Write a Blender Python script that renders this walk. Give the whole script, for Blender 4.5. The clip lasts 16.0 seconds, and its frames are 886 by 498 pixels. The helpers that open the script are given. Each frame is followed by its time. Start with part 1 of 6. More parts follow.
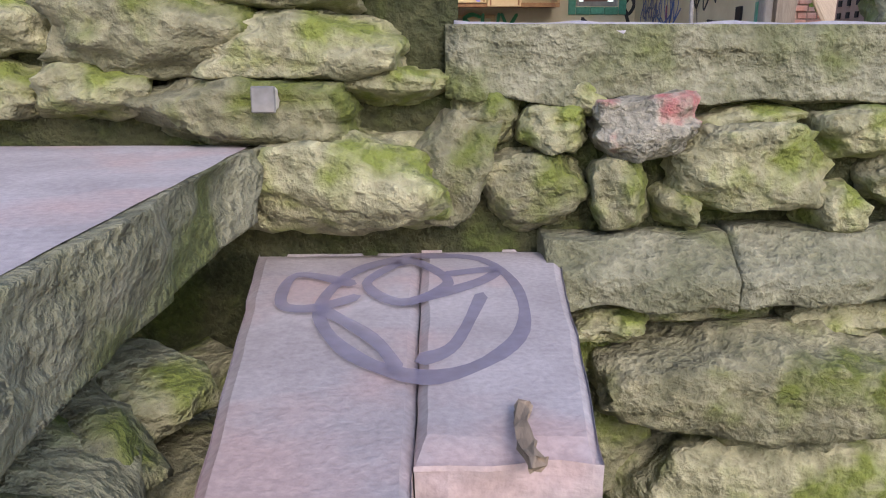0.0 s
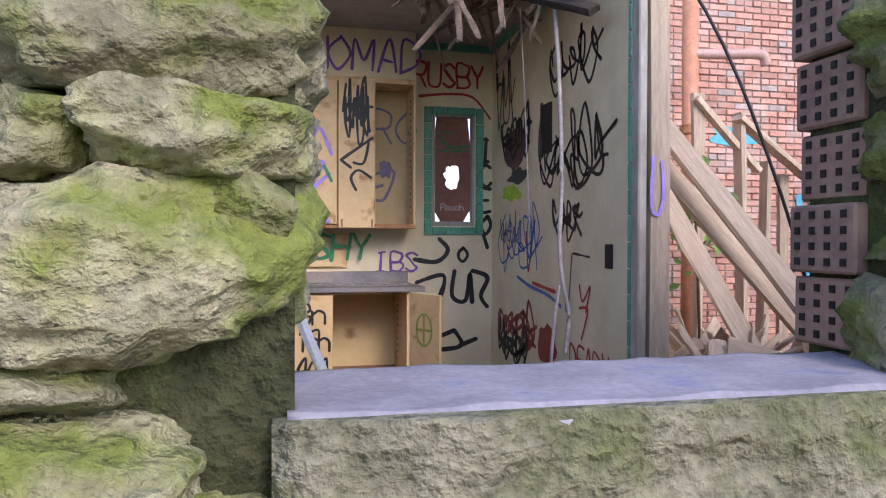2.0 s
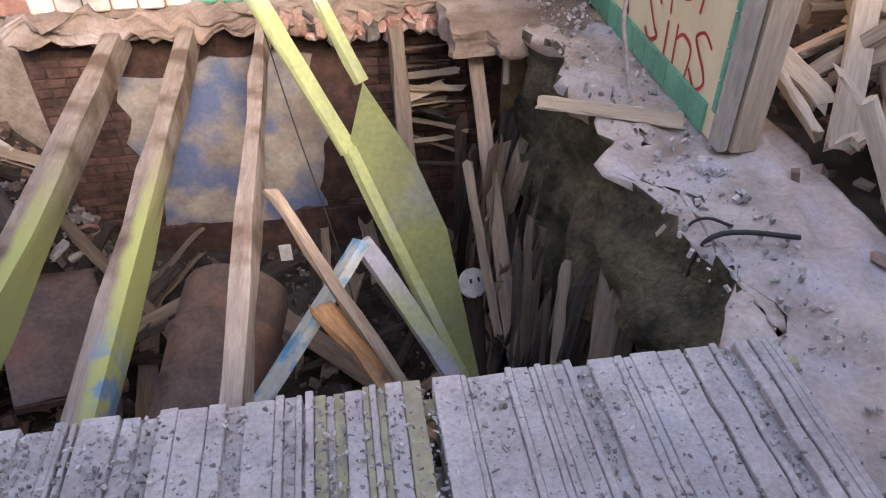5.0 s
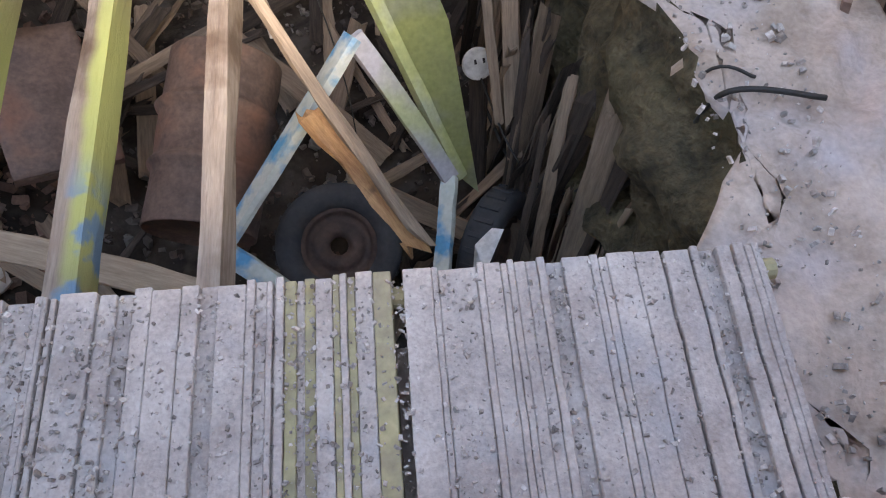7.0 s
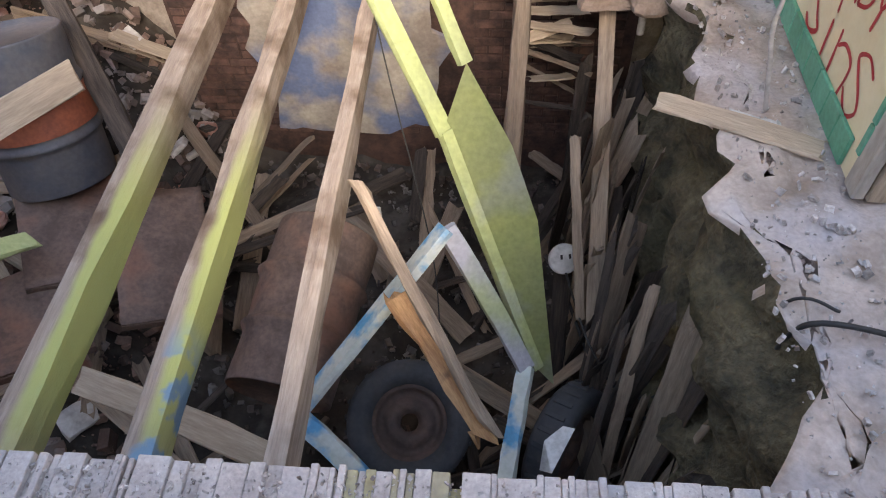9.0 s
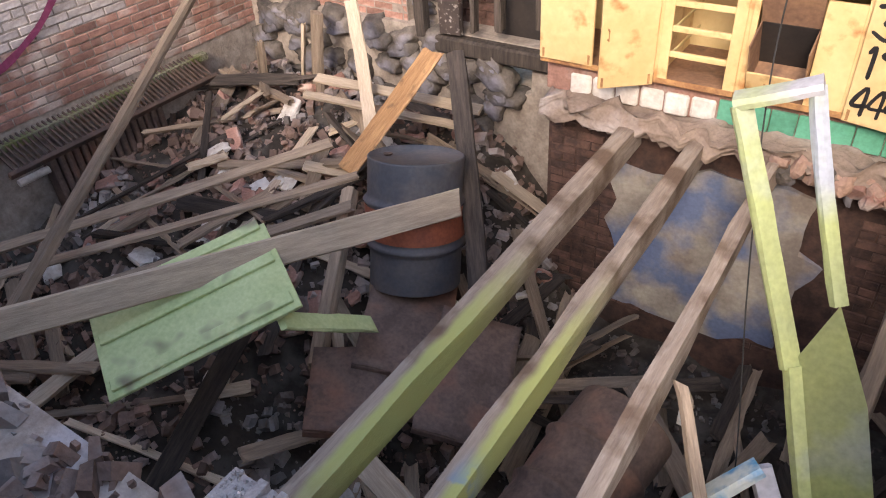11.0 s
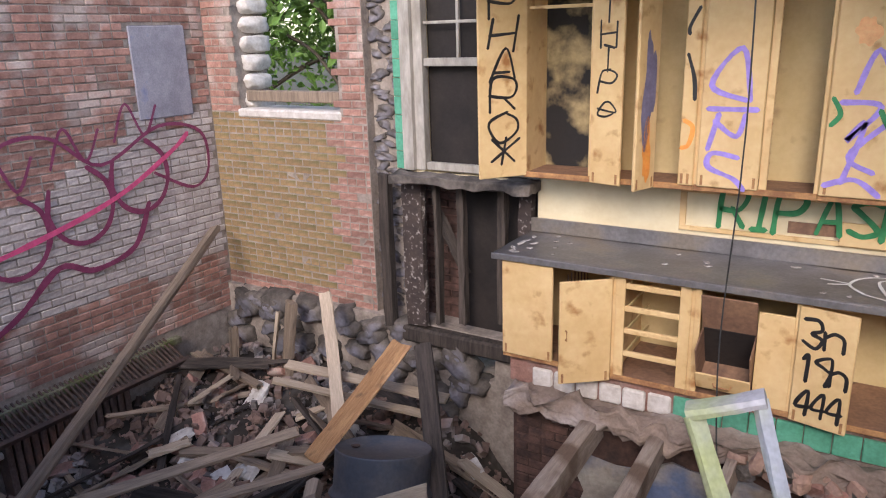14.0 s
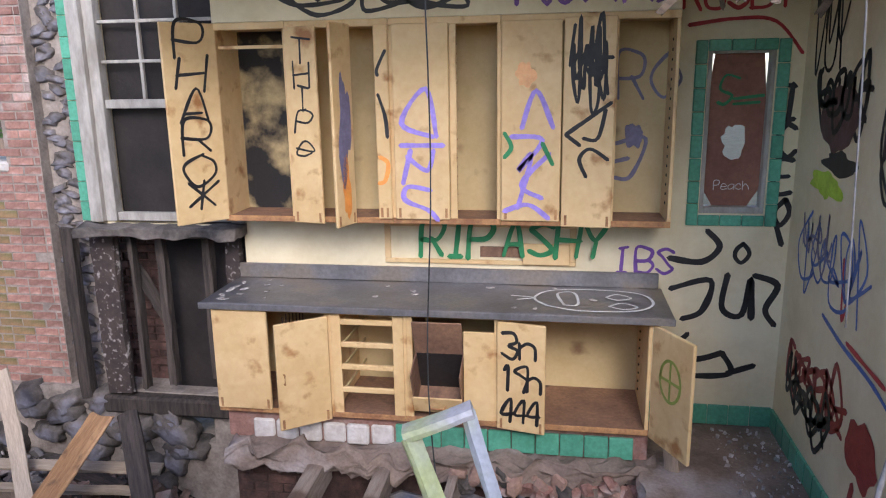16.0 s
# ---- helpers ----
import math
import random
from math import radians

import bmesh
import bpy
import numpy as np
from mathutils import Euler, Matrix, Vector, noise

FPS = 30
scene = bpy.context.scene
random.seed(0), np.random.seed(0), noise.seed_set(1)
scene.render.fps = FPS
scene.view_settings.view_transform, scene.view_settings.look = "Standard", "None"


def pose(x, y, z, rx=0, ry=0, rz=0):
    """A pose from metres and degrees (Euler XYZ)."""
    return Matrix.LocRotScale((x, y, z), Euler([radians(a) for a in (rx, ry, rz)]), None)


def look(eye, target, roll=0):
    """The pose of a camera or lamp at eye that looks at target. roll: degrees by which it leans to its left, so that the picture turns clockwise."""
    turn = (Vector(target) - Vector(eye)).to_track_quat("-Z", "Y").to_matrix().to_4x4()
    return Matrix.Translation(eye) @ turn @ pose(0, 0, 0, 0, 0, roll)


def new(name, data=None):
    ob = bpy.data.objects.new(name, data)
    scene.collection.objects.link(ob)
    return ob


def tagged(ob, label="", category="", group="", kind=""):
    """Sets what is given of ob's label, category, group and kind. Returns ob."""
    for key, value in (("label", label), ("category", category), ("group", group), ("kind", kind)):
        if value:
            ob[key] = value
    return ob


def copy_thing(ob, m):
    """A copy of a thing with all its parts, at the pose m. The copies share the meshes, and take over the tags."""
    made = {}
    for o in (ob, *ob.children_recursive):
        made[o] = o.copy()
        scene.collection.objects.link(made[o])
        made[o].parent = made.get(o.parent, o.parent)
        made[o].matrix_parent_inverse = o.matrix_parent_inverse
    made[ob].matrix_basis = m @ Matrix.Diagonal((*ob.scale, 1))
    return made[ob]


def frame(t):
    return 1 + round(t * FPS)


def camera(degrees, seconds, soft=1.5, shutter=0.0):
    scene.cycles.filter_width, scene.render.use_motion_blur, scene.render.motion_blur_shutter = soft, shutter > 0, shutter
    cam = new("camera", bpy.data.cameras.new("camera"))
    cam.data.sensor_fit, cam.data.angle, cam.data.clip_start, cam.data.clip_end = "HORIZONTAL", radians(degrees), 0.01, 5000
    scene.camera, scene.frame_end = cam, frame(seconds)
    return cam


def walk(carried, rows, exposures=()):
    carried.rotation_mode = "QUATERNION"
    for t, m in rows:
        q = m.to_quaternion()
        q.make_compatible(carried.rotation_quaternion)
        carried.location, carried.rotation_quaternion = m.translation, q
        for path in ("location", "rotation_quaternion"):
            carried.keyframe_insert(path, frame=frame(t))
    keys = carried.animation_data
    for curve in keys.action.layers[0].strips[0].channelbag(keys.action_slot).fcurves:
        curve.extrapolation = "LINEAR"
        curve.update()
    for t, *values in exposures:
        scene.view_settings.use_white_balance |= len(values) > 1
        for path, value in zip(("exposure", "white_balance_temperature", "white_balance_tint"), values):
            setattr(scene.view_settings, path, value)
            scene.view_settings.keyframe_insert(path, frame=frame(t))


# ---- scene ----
cam = camera(62.7, 16.0, 1.1)
PATH = [
    (0, (0.958, 1.262, 0.962), (1.01, 3.195, 0.451), 0.0),
    (0.5, (0.958, 1.482, 1.0), (1.146, 3.428, 0.581), 1.7),
    (1, (0.944, 1.682, 1.119), (1.274, 3.632, 0.824), 1.6),
    (1.5, (0.982, 1.848, 1.192), (1.423, 3.798, 1.124), 0.6),
    (2, (1.011, 2.028, 1.267), (1.467, 3.975, 1.249), 0.2),
    (2.5, (0.991, 2.269, 1.276), (1.466, 4.211, 1.233), 0.7),
    (3, (1.056, 2.481, 1.395), (1.593, 4.404, 1.272), 0.7),
    (3.5, (1.161, 2.708, 1.427), (1.701, 4.614, 1.153), 0.1),
    (4, (1.26, 2.913, 1.501), (1.603, 4.795, 0.915), -0.4),
    (4.5, (1.306, 3.031, 1.492), (1.609, 4.752, 0.518), 0.9),
    (5, (1.382, 3.103, 1.6), (1.604, 4.645, 0.345), -0.5),
    (7.5, (1.572, 3.605, 1.9), (1.626, 4.444, 0.085), 0.0),
    (8, (1.587, 3.589, 1.936), (1.58, 4.563, 0.189), -2.4),
    (8.5, (1.597, 3.601, 1.972), (1.503, 4.775, 0.356), -3.0),
    (9, (1.588, 3.616, 1.992), (1.454, 4.872, 0.442), -2.9),
    (9.5, (1.562, 3.618, 2.002), (1.302, 4.948, 0.531), -3.1),
    (10, (1.554, 3.619, 2.028), (1.008, 4.978, 0.666), -4.3),
    (10.2, (1.519, 3.62, 2.02), (0.854, 4.962, 0.695), -4.3),
    (12.3, (1.437, 3.51, 2.233), (0.299, 4.856, 1.288), -3.2),
    (12.5, (1.437, 3.508, 2.243), (0.274, 4.875, 1.361), -3.1),
    (13, (1.441, 3.482, 2.294), (0.252, 4.909, 1.553), -3.2),
    (13.5, (1.448, 3.486, 2.307), (0.309, 5.009, 1.688), -2.4),
    (14, (1.469, 3.512, 2.308), (0.454, 5.139, 1.741), -1.7),
    (14.5, (1.487, 3.519, 2.3), (0.659, 5.256, 1.755), -1.2),
    (15, (1.51, 3.541, 2.288), (0.88, 5.365, 1.762), -1.0),
    (15.5, (1.531, 3.561, 2.27), (1.073, 5.446, 1.784), -0.8),
    (16, (1.526, 3.564, 2.245), (1.205, 5.485, 1.789), -0.9),
]
EXPOSURE = [(0, 1.2, 6600, 18), (1.0, 1.2, 6500, 18), (2.0, 1.2, 6200, 24), (3.0, 1.1, 6200, 30), (4.0, 1.3, 6900, 28), (4.5, 2.1, 7300, 24), (5.0, 2.5, 7700, 22), (7.5, 2.75, 8300, 14), (9.5, 2.55, 7700, 14), (10.2, 2.35, 7500, 15), (12.5, 1.65, 7800, 22), (14, 1.25, 6600, 19), (16, 1.25, 6000, 18)]
walk(cam, [(t, look(eye, target, roll)) for t, eye, target, roll in PATH], EXPOSURE)

# ---- light ----
world = bpy.data.worlds.new("world")
scene.world = world
world.use_nodes = True
wn = world.node_tree
sky = wn.nodes.new("ShaderNodeTexSky")
sky.sky_type = "NISHITA"
sky.sun_disc = False
sky.sun_elevation = radians(33)
sky.sun_rotation = radians(164)
wn.links.new(sky.outputs[0], wn.nodes["Background"].inputs[0])
wn.nodes["Background"].inputs[1].default_value = 0.15
sun = new("sun", bpy.data.lights.new("sun", "SUN"))
sun.data.energy = 0.95
sun.data.angle = radians(20)
sun.data.color = (1.0, 0.95, 0.88)
sun.matrix_world = look((0, 0, 20), (-2.8, 9.6, 13.6))

# ---- materials ----


def material(name, base, other=None, scale=6.0, rough=0.85, bump=0.3, metal=0.0, fine=40.0, third=None, third_scale=2.0,
             third_cut=0.55, grain=None, vary=0.0, speck=0.3, deep=0.02):
    """Two colours mixed by noise, a third in patches, with relief at two sizes. grain: stretch of the noise by axis."""
    m = bpy.data.materials.new(name)
    m.use_nodes = True
    nt = m.node_tree
    b = nt.nodes["Principled BSDF"]
    tc = nt.nodes.new("ShaderNodeTexCoord")
    vec = tc.outputs["Object"]
    if grain:
        mp = nt.nodes.new("ShaderNodeMapping")
        mp.inputs["Scale"].default_value = grain
        nt.links.new(vec, mp.inputs[0])
        vec = mp.outputs[0]
    n1 = nt.nodes.new("ShaderNodeTexNoise")
    n1.inputs["Scale"].default_value = scale
    n1.inputs["Detail"].default_value = 6
    n1.inputs["Roughness"].default_value = 0.65
    n2 = nt.nodes.new("ShaderNodeTexNoise")
    n2.inputs["Scale"].default_value = fine
    n2.inputs["Detail"].default_value = 4
    for n in (n1, n2):
        nt.links.new(vec, n.inputs["Vector"])
    ramp = nt.nodes.new("ShaderNodeValToRGB")
    other = other or tuple(c * 0.7 for c in base)
    ramp.color_ramp.elements[0].position, ramp.color_ramp.elements[1].position = 0.36, 0.64
    ramp.color_ramp.elements[0].color, ramp.color_ramp.elements[1].color = (*other, 1), (*base, 1)
    nt.links.new(n1.outputs["Fac"], ramp.inputs[0])
    col = ramp.outputs[0]
    if third:
        n3 = nt.nodes.new("ShaderNodeTexNoise")
        n3.inputs["Scale"].default_value = third_scale
        n3.inputs["Detail"].default_value = 5
        nt.links.new(tc.outputs["Object"], n3.inputs["Vector"])
        r3 = nt.nodes.new("ShaderNodeValToRGB")
        r3.color_ramp.elements[0].position, r3.color_ramp.elements[1].position = third_cut - 0.06, third_cut + 0.08
        nt.links.new(n3.outputs["Fac"], r3.inputs[0])
        mx = nt.nodes.new("ShaderNodeMixRGB")
        nt.links.new(r3.outputs[0], mx.inputs[0])
        nt.links.new(col, mx.inputs[1])
        mx.inputs[2].default_value = (*third, 1)
        col = mx.outputs[0]
    sp = nt.nodes.new("ShaderNodeMixRGB")
    sp.blend_type = "OVERLAY"
    sp.inputs[0].default_value = speck
    nt.links.new(col, sp.inputs[1])
    nt.links.new(n2.outputs["Fac"], sp.inputs[2])
    col = sp.outputs[0]
    if vary:
        oi = nt.nodes.new("ShaderNodeObjectInfo")
        gi = nt.nodes.new("ShaderNodeNewGeometry")
        ad = nt.nodes.new("ShaderNodeMath")
        nt.links.new(oi.outputs["Random"], ad.inputs[0])
        nt.links.new(gi.outputs["Random Per Island"], ad.inputs[1])
        fr = nt.nodes.new("ShaderNodeMath")
        fr.operation = "FRACT"
        nt.links.new(ad.outputs[0], fr.inputs[0])
        mr = nt.nodes.new("ShaderNodeMapRange")
        mr.inputs[3].default_value, mr.inputs[4].default_value = 1 - vary, 1 + vary
        nt.links.new(fr.outputs[0], mr.inputs[0])
        hv = nt.nodes.new("ShaderNodeHueSaturation")
        nt.links.new(mr.outputs[0], hv.inputs["Value"])
        nt.links.new(col, hv.inputs["Color"])
        col = hv.outputs[0]
    nt.links.new(col, b.inputs["Base Color"])
    b.inputs["Roughness"].default_value = rough
    b.inputs["Metallic"].default_value = metal
    add = nt.nodes.new("ShaderNodeMath")
    add.operation = "MULTIPLY_ADD"
    add.inputs[1].default_value = 0.5
    nt.links.new(n2.outputs["Fac"], add.inputs[0])
    nt.links.new(n1.outputs["Fac"], add.inputs[2])
    bp = nt.nodes.new("ShaderNodeBump")
    bp.inputs["Strength"].default_value = bump
    bp.inputs["Distance"].default_value = deep
    nt.links.new(add.outputs[0], bp.inputs["Height"])
    nt.links.new(bp.outputs[0], b.inputs["Normal"])
    return m


STONE = material("stone", (0.42, 0.39, 0.25), (0.17, 0.165, 0.095), 6, 0.95, 1.0, fine=38, third=(0.14, 0.165, 0.035), third_scale=5, third_cut=0.55, vary=0.28, speck=0.6, deep=0.05)
STONE_RED = material("stone_with_red_paint", (0.36, 0.33, 0.27), (0.2, 0.19, 0.15), 5, 0.95, 1.0, third=(0.42, 0.13, 0.13), third_scale=9, third_cut=0.58, speck=0.6, deep=0.05)
# Mossy mortar, darkened further to put crevice shade between the stones
MORTAR = material("mossy_mortar_shaded", (0.085, 0.085, 0.04), (0.03, 0.036, 0.012), 6, 1.0, 1.0, fine=40, third=(0.07, 0.09, 0.02), third_scale=5, speck=0.5, deep=0.06)
CONCRETE = material("mossy_concrete", (0.27, 0.26, 0.18), (0.15, 0.15, 0.09), 6, 0.95, 1.0, fine=45, third=(0.12, 0.135, 0.045), third_scale=4, third_cut=0.55, speck=0.7, deep=0.05)
SLABTOP = material("worn_concrete_top", (0.45, 0.405, 0.42), (0.34, 0.3, 0.31), 4, 0.9, 0.25, fine=90, third=(0.45, 0.34, 0.33), third_scale=3)
SILLTOP = material("painted_sill_top", (0.38, 0.365, 0.41), (0.26, 0.25, 0.29), 5, 0.85, 0.3, fine=70, third=(0.16, 0.2, 0.36), third_scale=5, third_cut=0.64)
PLASTER = material("cream_plaster", (0.82, 0.73, 0.5), (0.7, 0.6, 0.38), 2.5, 0.6, 0.06, fine=30, speck=0.1)
CREAM = material("cream_cabinet_paint", (0.76, 0.55, 0.28), (0.66, 0.45, 0.21), 3, 0.5, 0.05, fine=25, speck=0.15, third=(0.4, 0.18, 0.06), third_scale=7, third_cut=0.645)
CREAM_IN = material("cream_cabinet_inside", (0.64, 0.5, 0.26), (0.56, 0.42, 0.2), 3, 0.6, 0.05, speck=0.1, third=(0.3, 0.18, 0.09), third_scale=5, third_cut=0.68)
SOOT = material("sooty_cabinet_back", (0.5, 0.38, 0.19), (0.4, 0.3, 0.15), 3, 0.7, 0.05, third=(0.012, 0.01, 0.01), third_scale=3.2, third_cut=0.44)
RUST = material("rusty_edge", (0.5, 0.27, 0.11), (0.28, 0.13, 0.06), 14, 0.8, 0.3, fine=60)
SHELF = material("brown_shelf", (0.3, 0.17, 0.1), (0.2, 0.11, 0.07), 5, 0.7, 0.2, third=(0.08, 0.05, 0.04), third_scale=6, third_cut=0.66)
STEEL = material("dull_steel_counter", (0.3, 0.29, 0.3), (0.2, 0.19, 0.19), 3, 0.42, 0.08, 0.55, fine=50, third=(0.3, 0.26, 0.22), third_scale=3)
GREEN = material("green_tile", (0.12, 0.4, 0.27), (0.09, 0.33, 0.21), 5, 0.3, 0.03, vary=0.15)
WHITE_TILE = material("white_tile_back", (0.72, 0.68, 0.63), (0.52, 0.47, 0.42), 9, 0.8, 0.3)
WHITE_PAINT = material("white_window_paint", (0.48, 0.45, 0.4), (0.3, 0.27, 0.23), 9, 0.6, 0.25, grain=(1, 1, 0.3))
# Near-black for dark marks, and for shade put into voids and holes
DARK_FILL = material("shade_and_dark_fill", (0.03, 0.023, 0.02), (0.014, 0.011, 0.01), 4, 0.7, 0.2)
BROWN_BOARD = material("brown_board", (0.3, 0.13, 0.085), (0.22, 0.09, 0.06), 3, 0.6, 0.1)
BRICK = material("old_red_brick", (0.42, 0.23, 0.18), (0.26, 0.135, 0.105), 9, 0.9, 0.4, fine=60, third=(0.48, 0.39, 0.345), third_scale=3, third_cut=0.56, vary=0.3)
BRICK_GREEN = material("brick_with_old_green_paint", (0.27, 0.18, 0.1), (0.15, 0.15, 0.06), 4, 0.9, 0.35, fine=60, third=(0.42, 0.24, 0.12), third_scale=1.3, third_cut=0.5, vary=0.15)
# Orange-red brick lightened so that its colour carries part of the sun's glare
BRICK_SUN = material("sunlit_orange_red_brick", (0.7, 0.41, 0.32), (0.56, 0.3, 0.235), 9, 0.9, 0.4, third=(0.6, 0.45, 0.4), third_scale=3, vary=0.2)
BRICK_WHITE = material("brick_with_pale_paint", (0.58, 0.53, 0.5), (0.4, 0.33, 0.31), 6, 0.85, 0.3, vary=0.12)
LIME = material("lime_mortar", (0.4, 0.34, 0.29), (0.24, 0.2, 0.17), 9, 1.0, 0.6)
# Darkened copy of the brick: shade of pit and wall void in its colour
BRICK_SHADE = material("shaded_brick", (0.13, 0.07, 0.055), (0.05, 0.03, 0.025), 9, 0.95, 0.5, vary=0.3)
RUBBLE_STONE = material("foundation_stone", (0.17, 0.145, 0.125), (0.06, 0.052, 0.046), 6, 0.95, 0.6, third=(0.26, 0.27, 0.35), third_scale=1.5, third_cut=0.62, vary=0.25)
WOOD = material("weathered_wood", (0.34, 0.26, 0.19), (0.2, 0.15, 0.11), 5, 0.85, 0.35, fine=30, grain=(6, 6, 0.6), vary=0.3)
WOOD_DARK = material("rotten_dark_wood", (0.09, 0.07, 0.058), (0.03, 0.024, 0.02), 5, 0.9, 0.5, fine=30, grain=(6, 6, 0.6), vary=0.3)
WOOD_PALE = material("pale_timber", (0.58, 0.47, 0.35), (0.43, 0.34, 0.25), 5, 0.8, 0.3, fine=30, grain=(6, 6, 0.6), vary=0.2)
WOOD_ORANGE = material("orange_varnished_board", (0.55, 0.32, 0.15), (0.36, 0.18, 0.08), 5, 0.6, 0.2, grain=(5, 5, 0.7), third=(0.13, 0.07, 0.04), third_scale=7, third_cut=0.62)
JOIST = material("joist_with_lime_paint", (0.4, 0.33, 0.27), (0.27, 0.21, 0.17), 5, 0.9, 0.4, fine=30, grain=(6, 6, 0.6), third=(0.15, 0.1, 0.07), third_scale=3, third_cut=0.54, vary=0.15)
LIMEWOOD = material("lime_green_painted_wood", (0.45, 0.5, 0.2), (0.38, 0.42, 0.2), 3, 0.65, 0.1, third=(0.42, 0.45, 0.5), third_scale=1.2, third_cut=0.54)
GREEN_BOARD = material("pale_green_board", (0.56, 0.65, 0.34), (0.44, 0.54, 0.25), 3, 0.7, 0.1, third=(0.24, 0.22, 0.14), third_scale=5, third_cut=0.64)
BLUE_FRAME = material("blue_sprayed_frame", (0.62, 0.66, 0.6), (0.5, 0.55, 0.5), 3, 0.6, 0.1, third=(0.08, 0.33, 0.55), third_scale=7, third_cut=0.52)
PALE_FRAME = material("grey_white_frame", (0.5, 0.5, 0.53), (0.38, 0.38, 0.4), 4, 0.6, 0.15, third=(0.42, 0.47, 0.26), third_scale=1.6, third_cut=0.58)
RUSTDRUM = material("rusty_drum", (0.21, 0.145, 0.12), (0.12, 0.085, 0.072), 5, 0.75, 0.2, 0.2, third=(0.23, 0.12, 0.085), third_scale=2.5)
BLUEDRUM = material("dusty_blue_drum", (0.07, 0.08, 0.1), (0.13, 0.12, 0.12), 4, 0.6, 0.1, 0.1)
REDBAND = material("red_band", (0.35, 0.1, 0.05), (0.22, 0.07, 0.045), 5, 0.7, 0.1)
TYRE = material("old_tyre_rubber", (0.035, 0.038, 0.045), (0.06, 0.06, 0.062), 6, 0.8, 0.2)
# Dirt, lowered in tone to carry the shade down in the pit
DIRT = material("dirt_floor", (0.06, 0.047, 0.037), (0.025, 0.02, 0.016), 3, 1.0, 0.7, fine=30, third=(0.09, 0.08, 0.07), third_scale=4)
DUST = material("dusty_floor", (0.58, 0.49, 0.43), (0.33, 0.26, 0.21), 3, 1.0, 0.5, fine=50, third=(0.5, 0.46, 0.46), third_scale=2)
BROWN_DUST = material("trodden_brown_dust", (0.33, 0.25, 0.2), (0.19, 0.14, 0.11), 4, 1.0, 0.5, fine=50, third=(0.4, 0.34, 0.31), third_scale=2.5, third_cut=0.6)
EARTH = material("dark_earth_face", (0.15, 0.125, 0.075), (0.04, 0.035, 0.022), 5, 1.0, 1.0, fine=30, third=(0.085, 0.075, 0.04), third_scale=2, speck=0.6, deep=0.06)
RADIATOR = material("dusty_iron", (0.6, 0.55, 0.52), (0.4, 0.35, 0.33), 5, 0.9, 0.4, fine=80, third=(0.45, 0.43, 0.43), third_scale=6, third_cut=0.6)
YELLOW_IRON = material("yellowed_iron", (0.46, 0.42, 0.24), (0.33, 0.29, 0.2), 8, 0.8, 0.3)
IRON = material("rusty_iron", (0.13, 0.085, 0.07), (0.07, 0.05, 0.045), 8, 0.8, 0.3, 0.3)
GRIT = material("pale_grit", (0.55, 0.52, 0.5), (0.3, 0.26, 0.24), 20, 0.95, 0.3, vary=0.4)
CHUNK = material("broken_brick_and_plaster", (0.27, 0.18, 0.145), (0.16, 0.105, 0.085), 8, 0.95, 0.5, third=(0.27, 0.25, 0.24), third_scale=1.4, third_cut=0.54, vary=0.45)
CLAY = material("terracotta_block", (0.42, 0.27, 0.2), (0.3, 0.19, 0.15), 9, 0.9, 0.4, vary=0.15)
CEILING = material("stained_ceiling", (0.55, 0.5, 0.45), (0.38, 0.33, 0.3), 2.5, 0.9, 0.2)
FACE = material("old_painted_plaster", (0.42, 0.38, 0.32), (0.24, 0.2, 0.17), 3, 0.9, 0.3, third=(0.12, 0.16, 0.27), third_scale=2.2, third_cut=0.52)
CABLE = material("cable", (0.45, 0.42, 0.4), None, 10, 0.7, 0.1)
BLACKCABLE = material("black_cable", (0.03, 0.03, 0.03), None, 10, 0.6, 0.1)
LEAF = material("leaf", (0.17, 0.3, 0.06), (0.11, 0.21, 0.035), 3, 0.6, 0.1, vary=0.4)
BARK = material("bark", (0.12, 0.09, 0.06), None, 12, 0.95, 0.8)
SOIL = material("forest_ground", (0.12, 0.11, 0.06), (0.08, 0.07, 0.04), 2, 1.0, 0.8)
LATH = material("old_lath", (0.3, 0.23, 0.17), (0.17, 0.12, 0.09), 6, 0.9, 0.4, grain=(1, 6, 6), vary=0.25)
# Darker copy of CHUNK with the pit's shade put into its colour
PIT_CHUNK = material("shaded_cellar_rubble", (0.13, 0.095, 0.08), (0.06, 0.045, 0.038), 8, 0.95, 0.5, third=(0.2, 0.19, 0.18), third_scale=1.4, third_cut=0.56, vary=0.4)
SPECKLE = material("speckled_board", (0.075, 0.054, 0.045), (0.045, 0.033, 0.03), 6, 0.8, 0.3, third=(0.4, 0.37, 0.33), third_scale=26, third_cut=0.62)
PLASTIC = material("white_plastic", (0.7, 0.7, 0.68), None, 10, 0.5, 0.05)


def paint(name, col):
    return material(name, col, tuple(min(1, c * 1.25 + 0.01) for c in col), 12, 0.5, 0.04)


BLACK = paint("black_spray", (0.012, 0.011, 0.012))
RED = paint("red_spray", (0.4, 0.025, 0.03))
DARKRED = paint("dark_red_spray", (0.25, 0.03, 0.025))
PURPLE = paint("purple_spray", (0.3, 0.22, 0.62))
DEEPPURPLE = paint("deep_purple_spray", (0.15, 0.06, 0.28))
GREENP = paint("green_spray", (0.02, 0.2, 0.07))
BLUEP = paint("blue_spray", (0.07, 0.13, 0.36))
MAROON = paint("maroon_spray", (0.2, 0.035, 0.09))
PINK = paint("pink_spray", (0.6, 0.08, 0.2))
WHITE = paint("white_spray", (0.72, 0.72, 0.7))
LIMEP = paint("lime_spray", (0.4, 0.6, 0.05))
CYAN = paint("cyan_spray", (0.08, 0.42, 0.6))
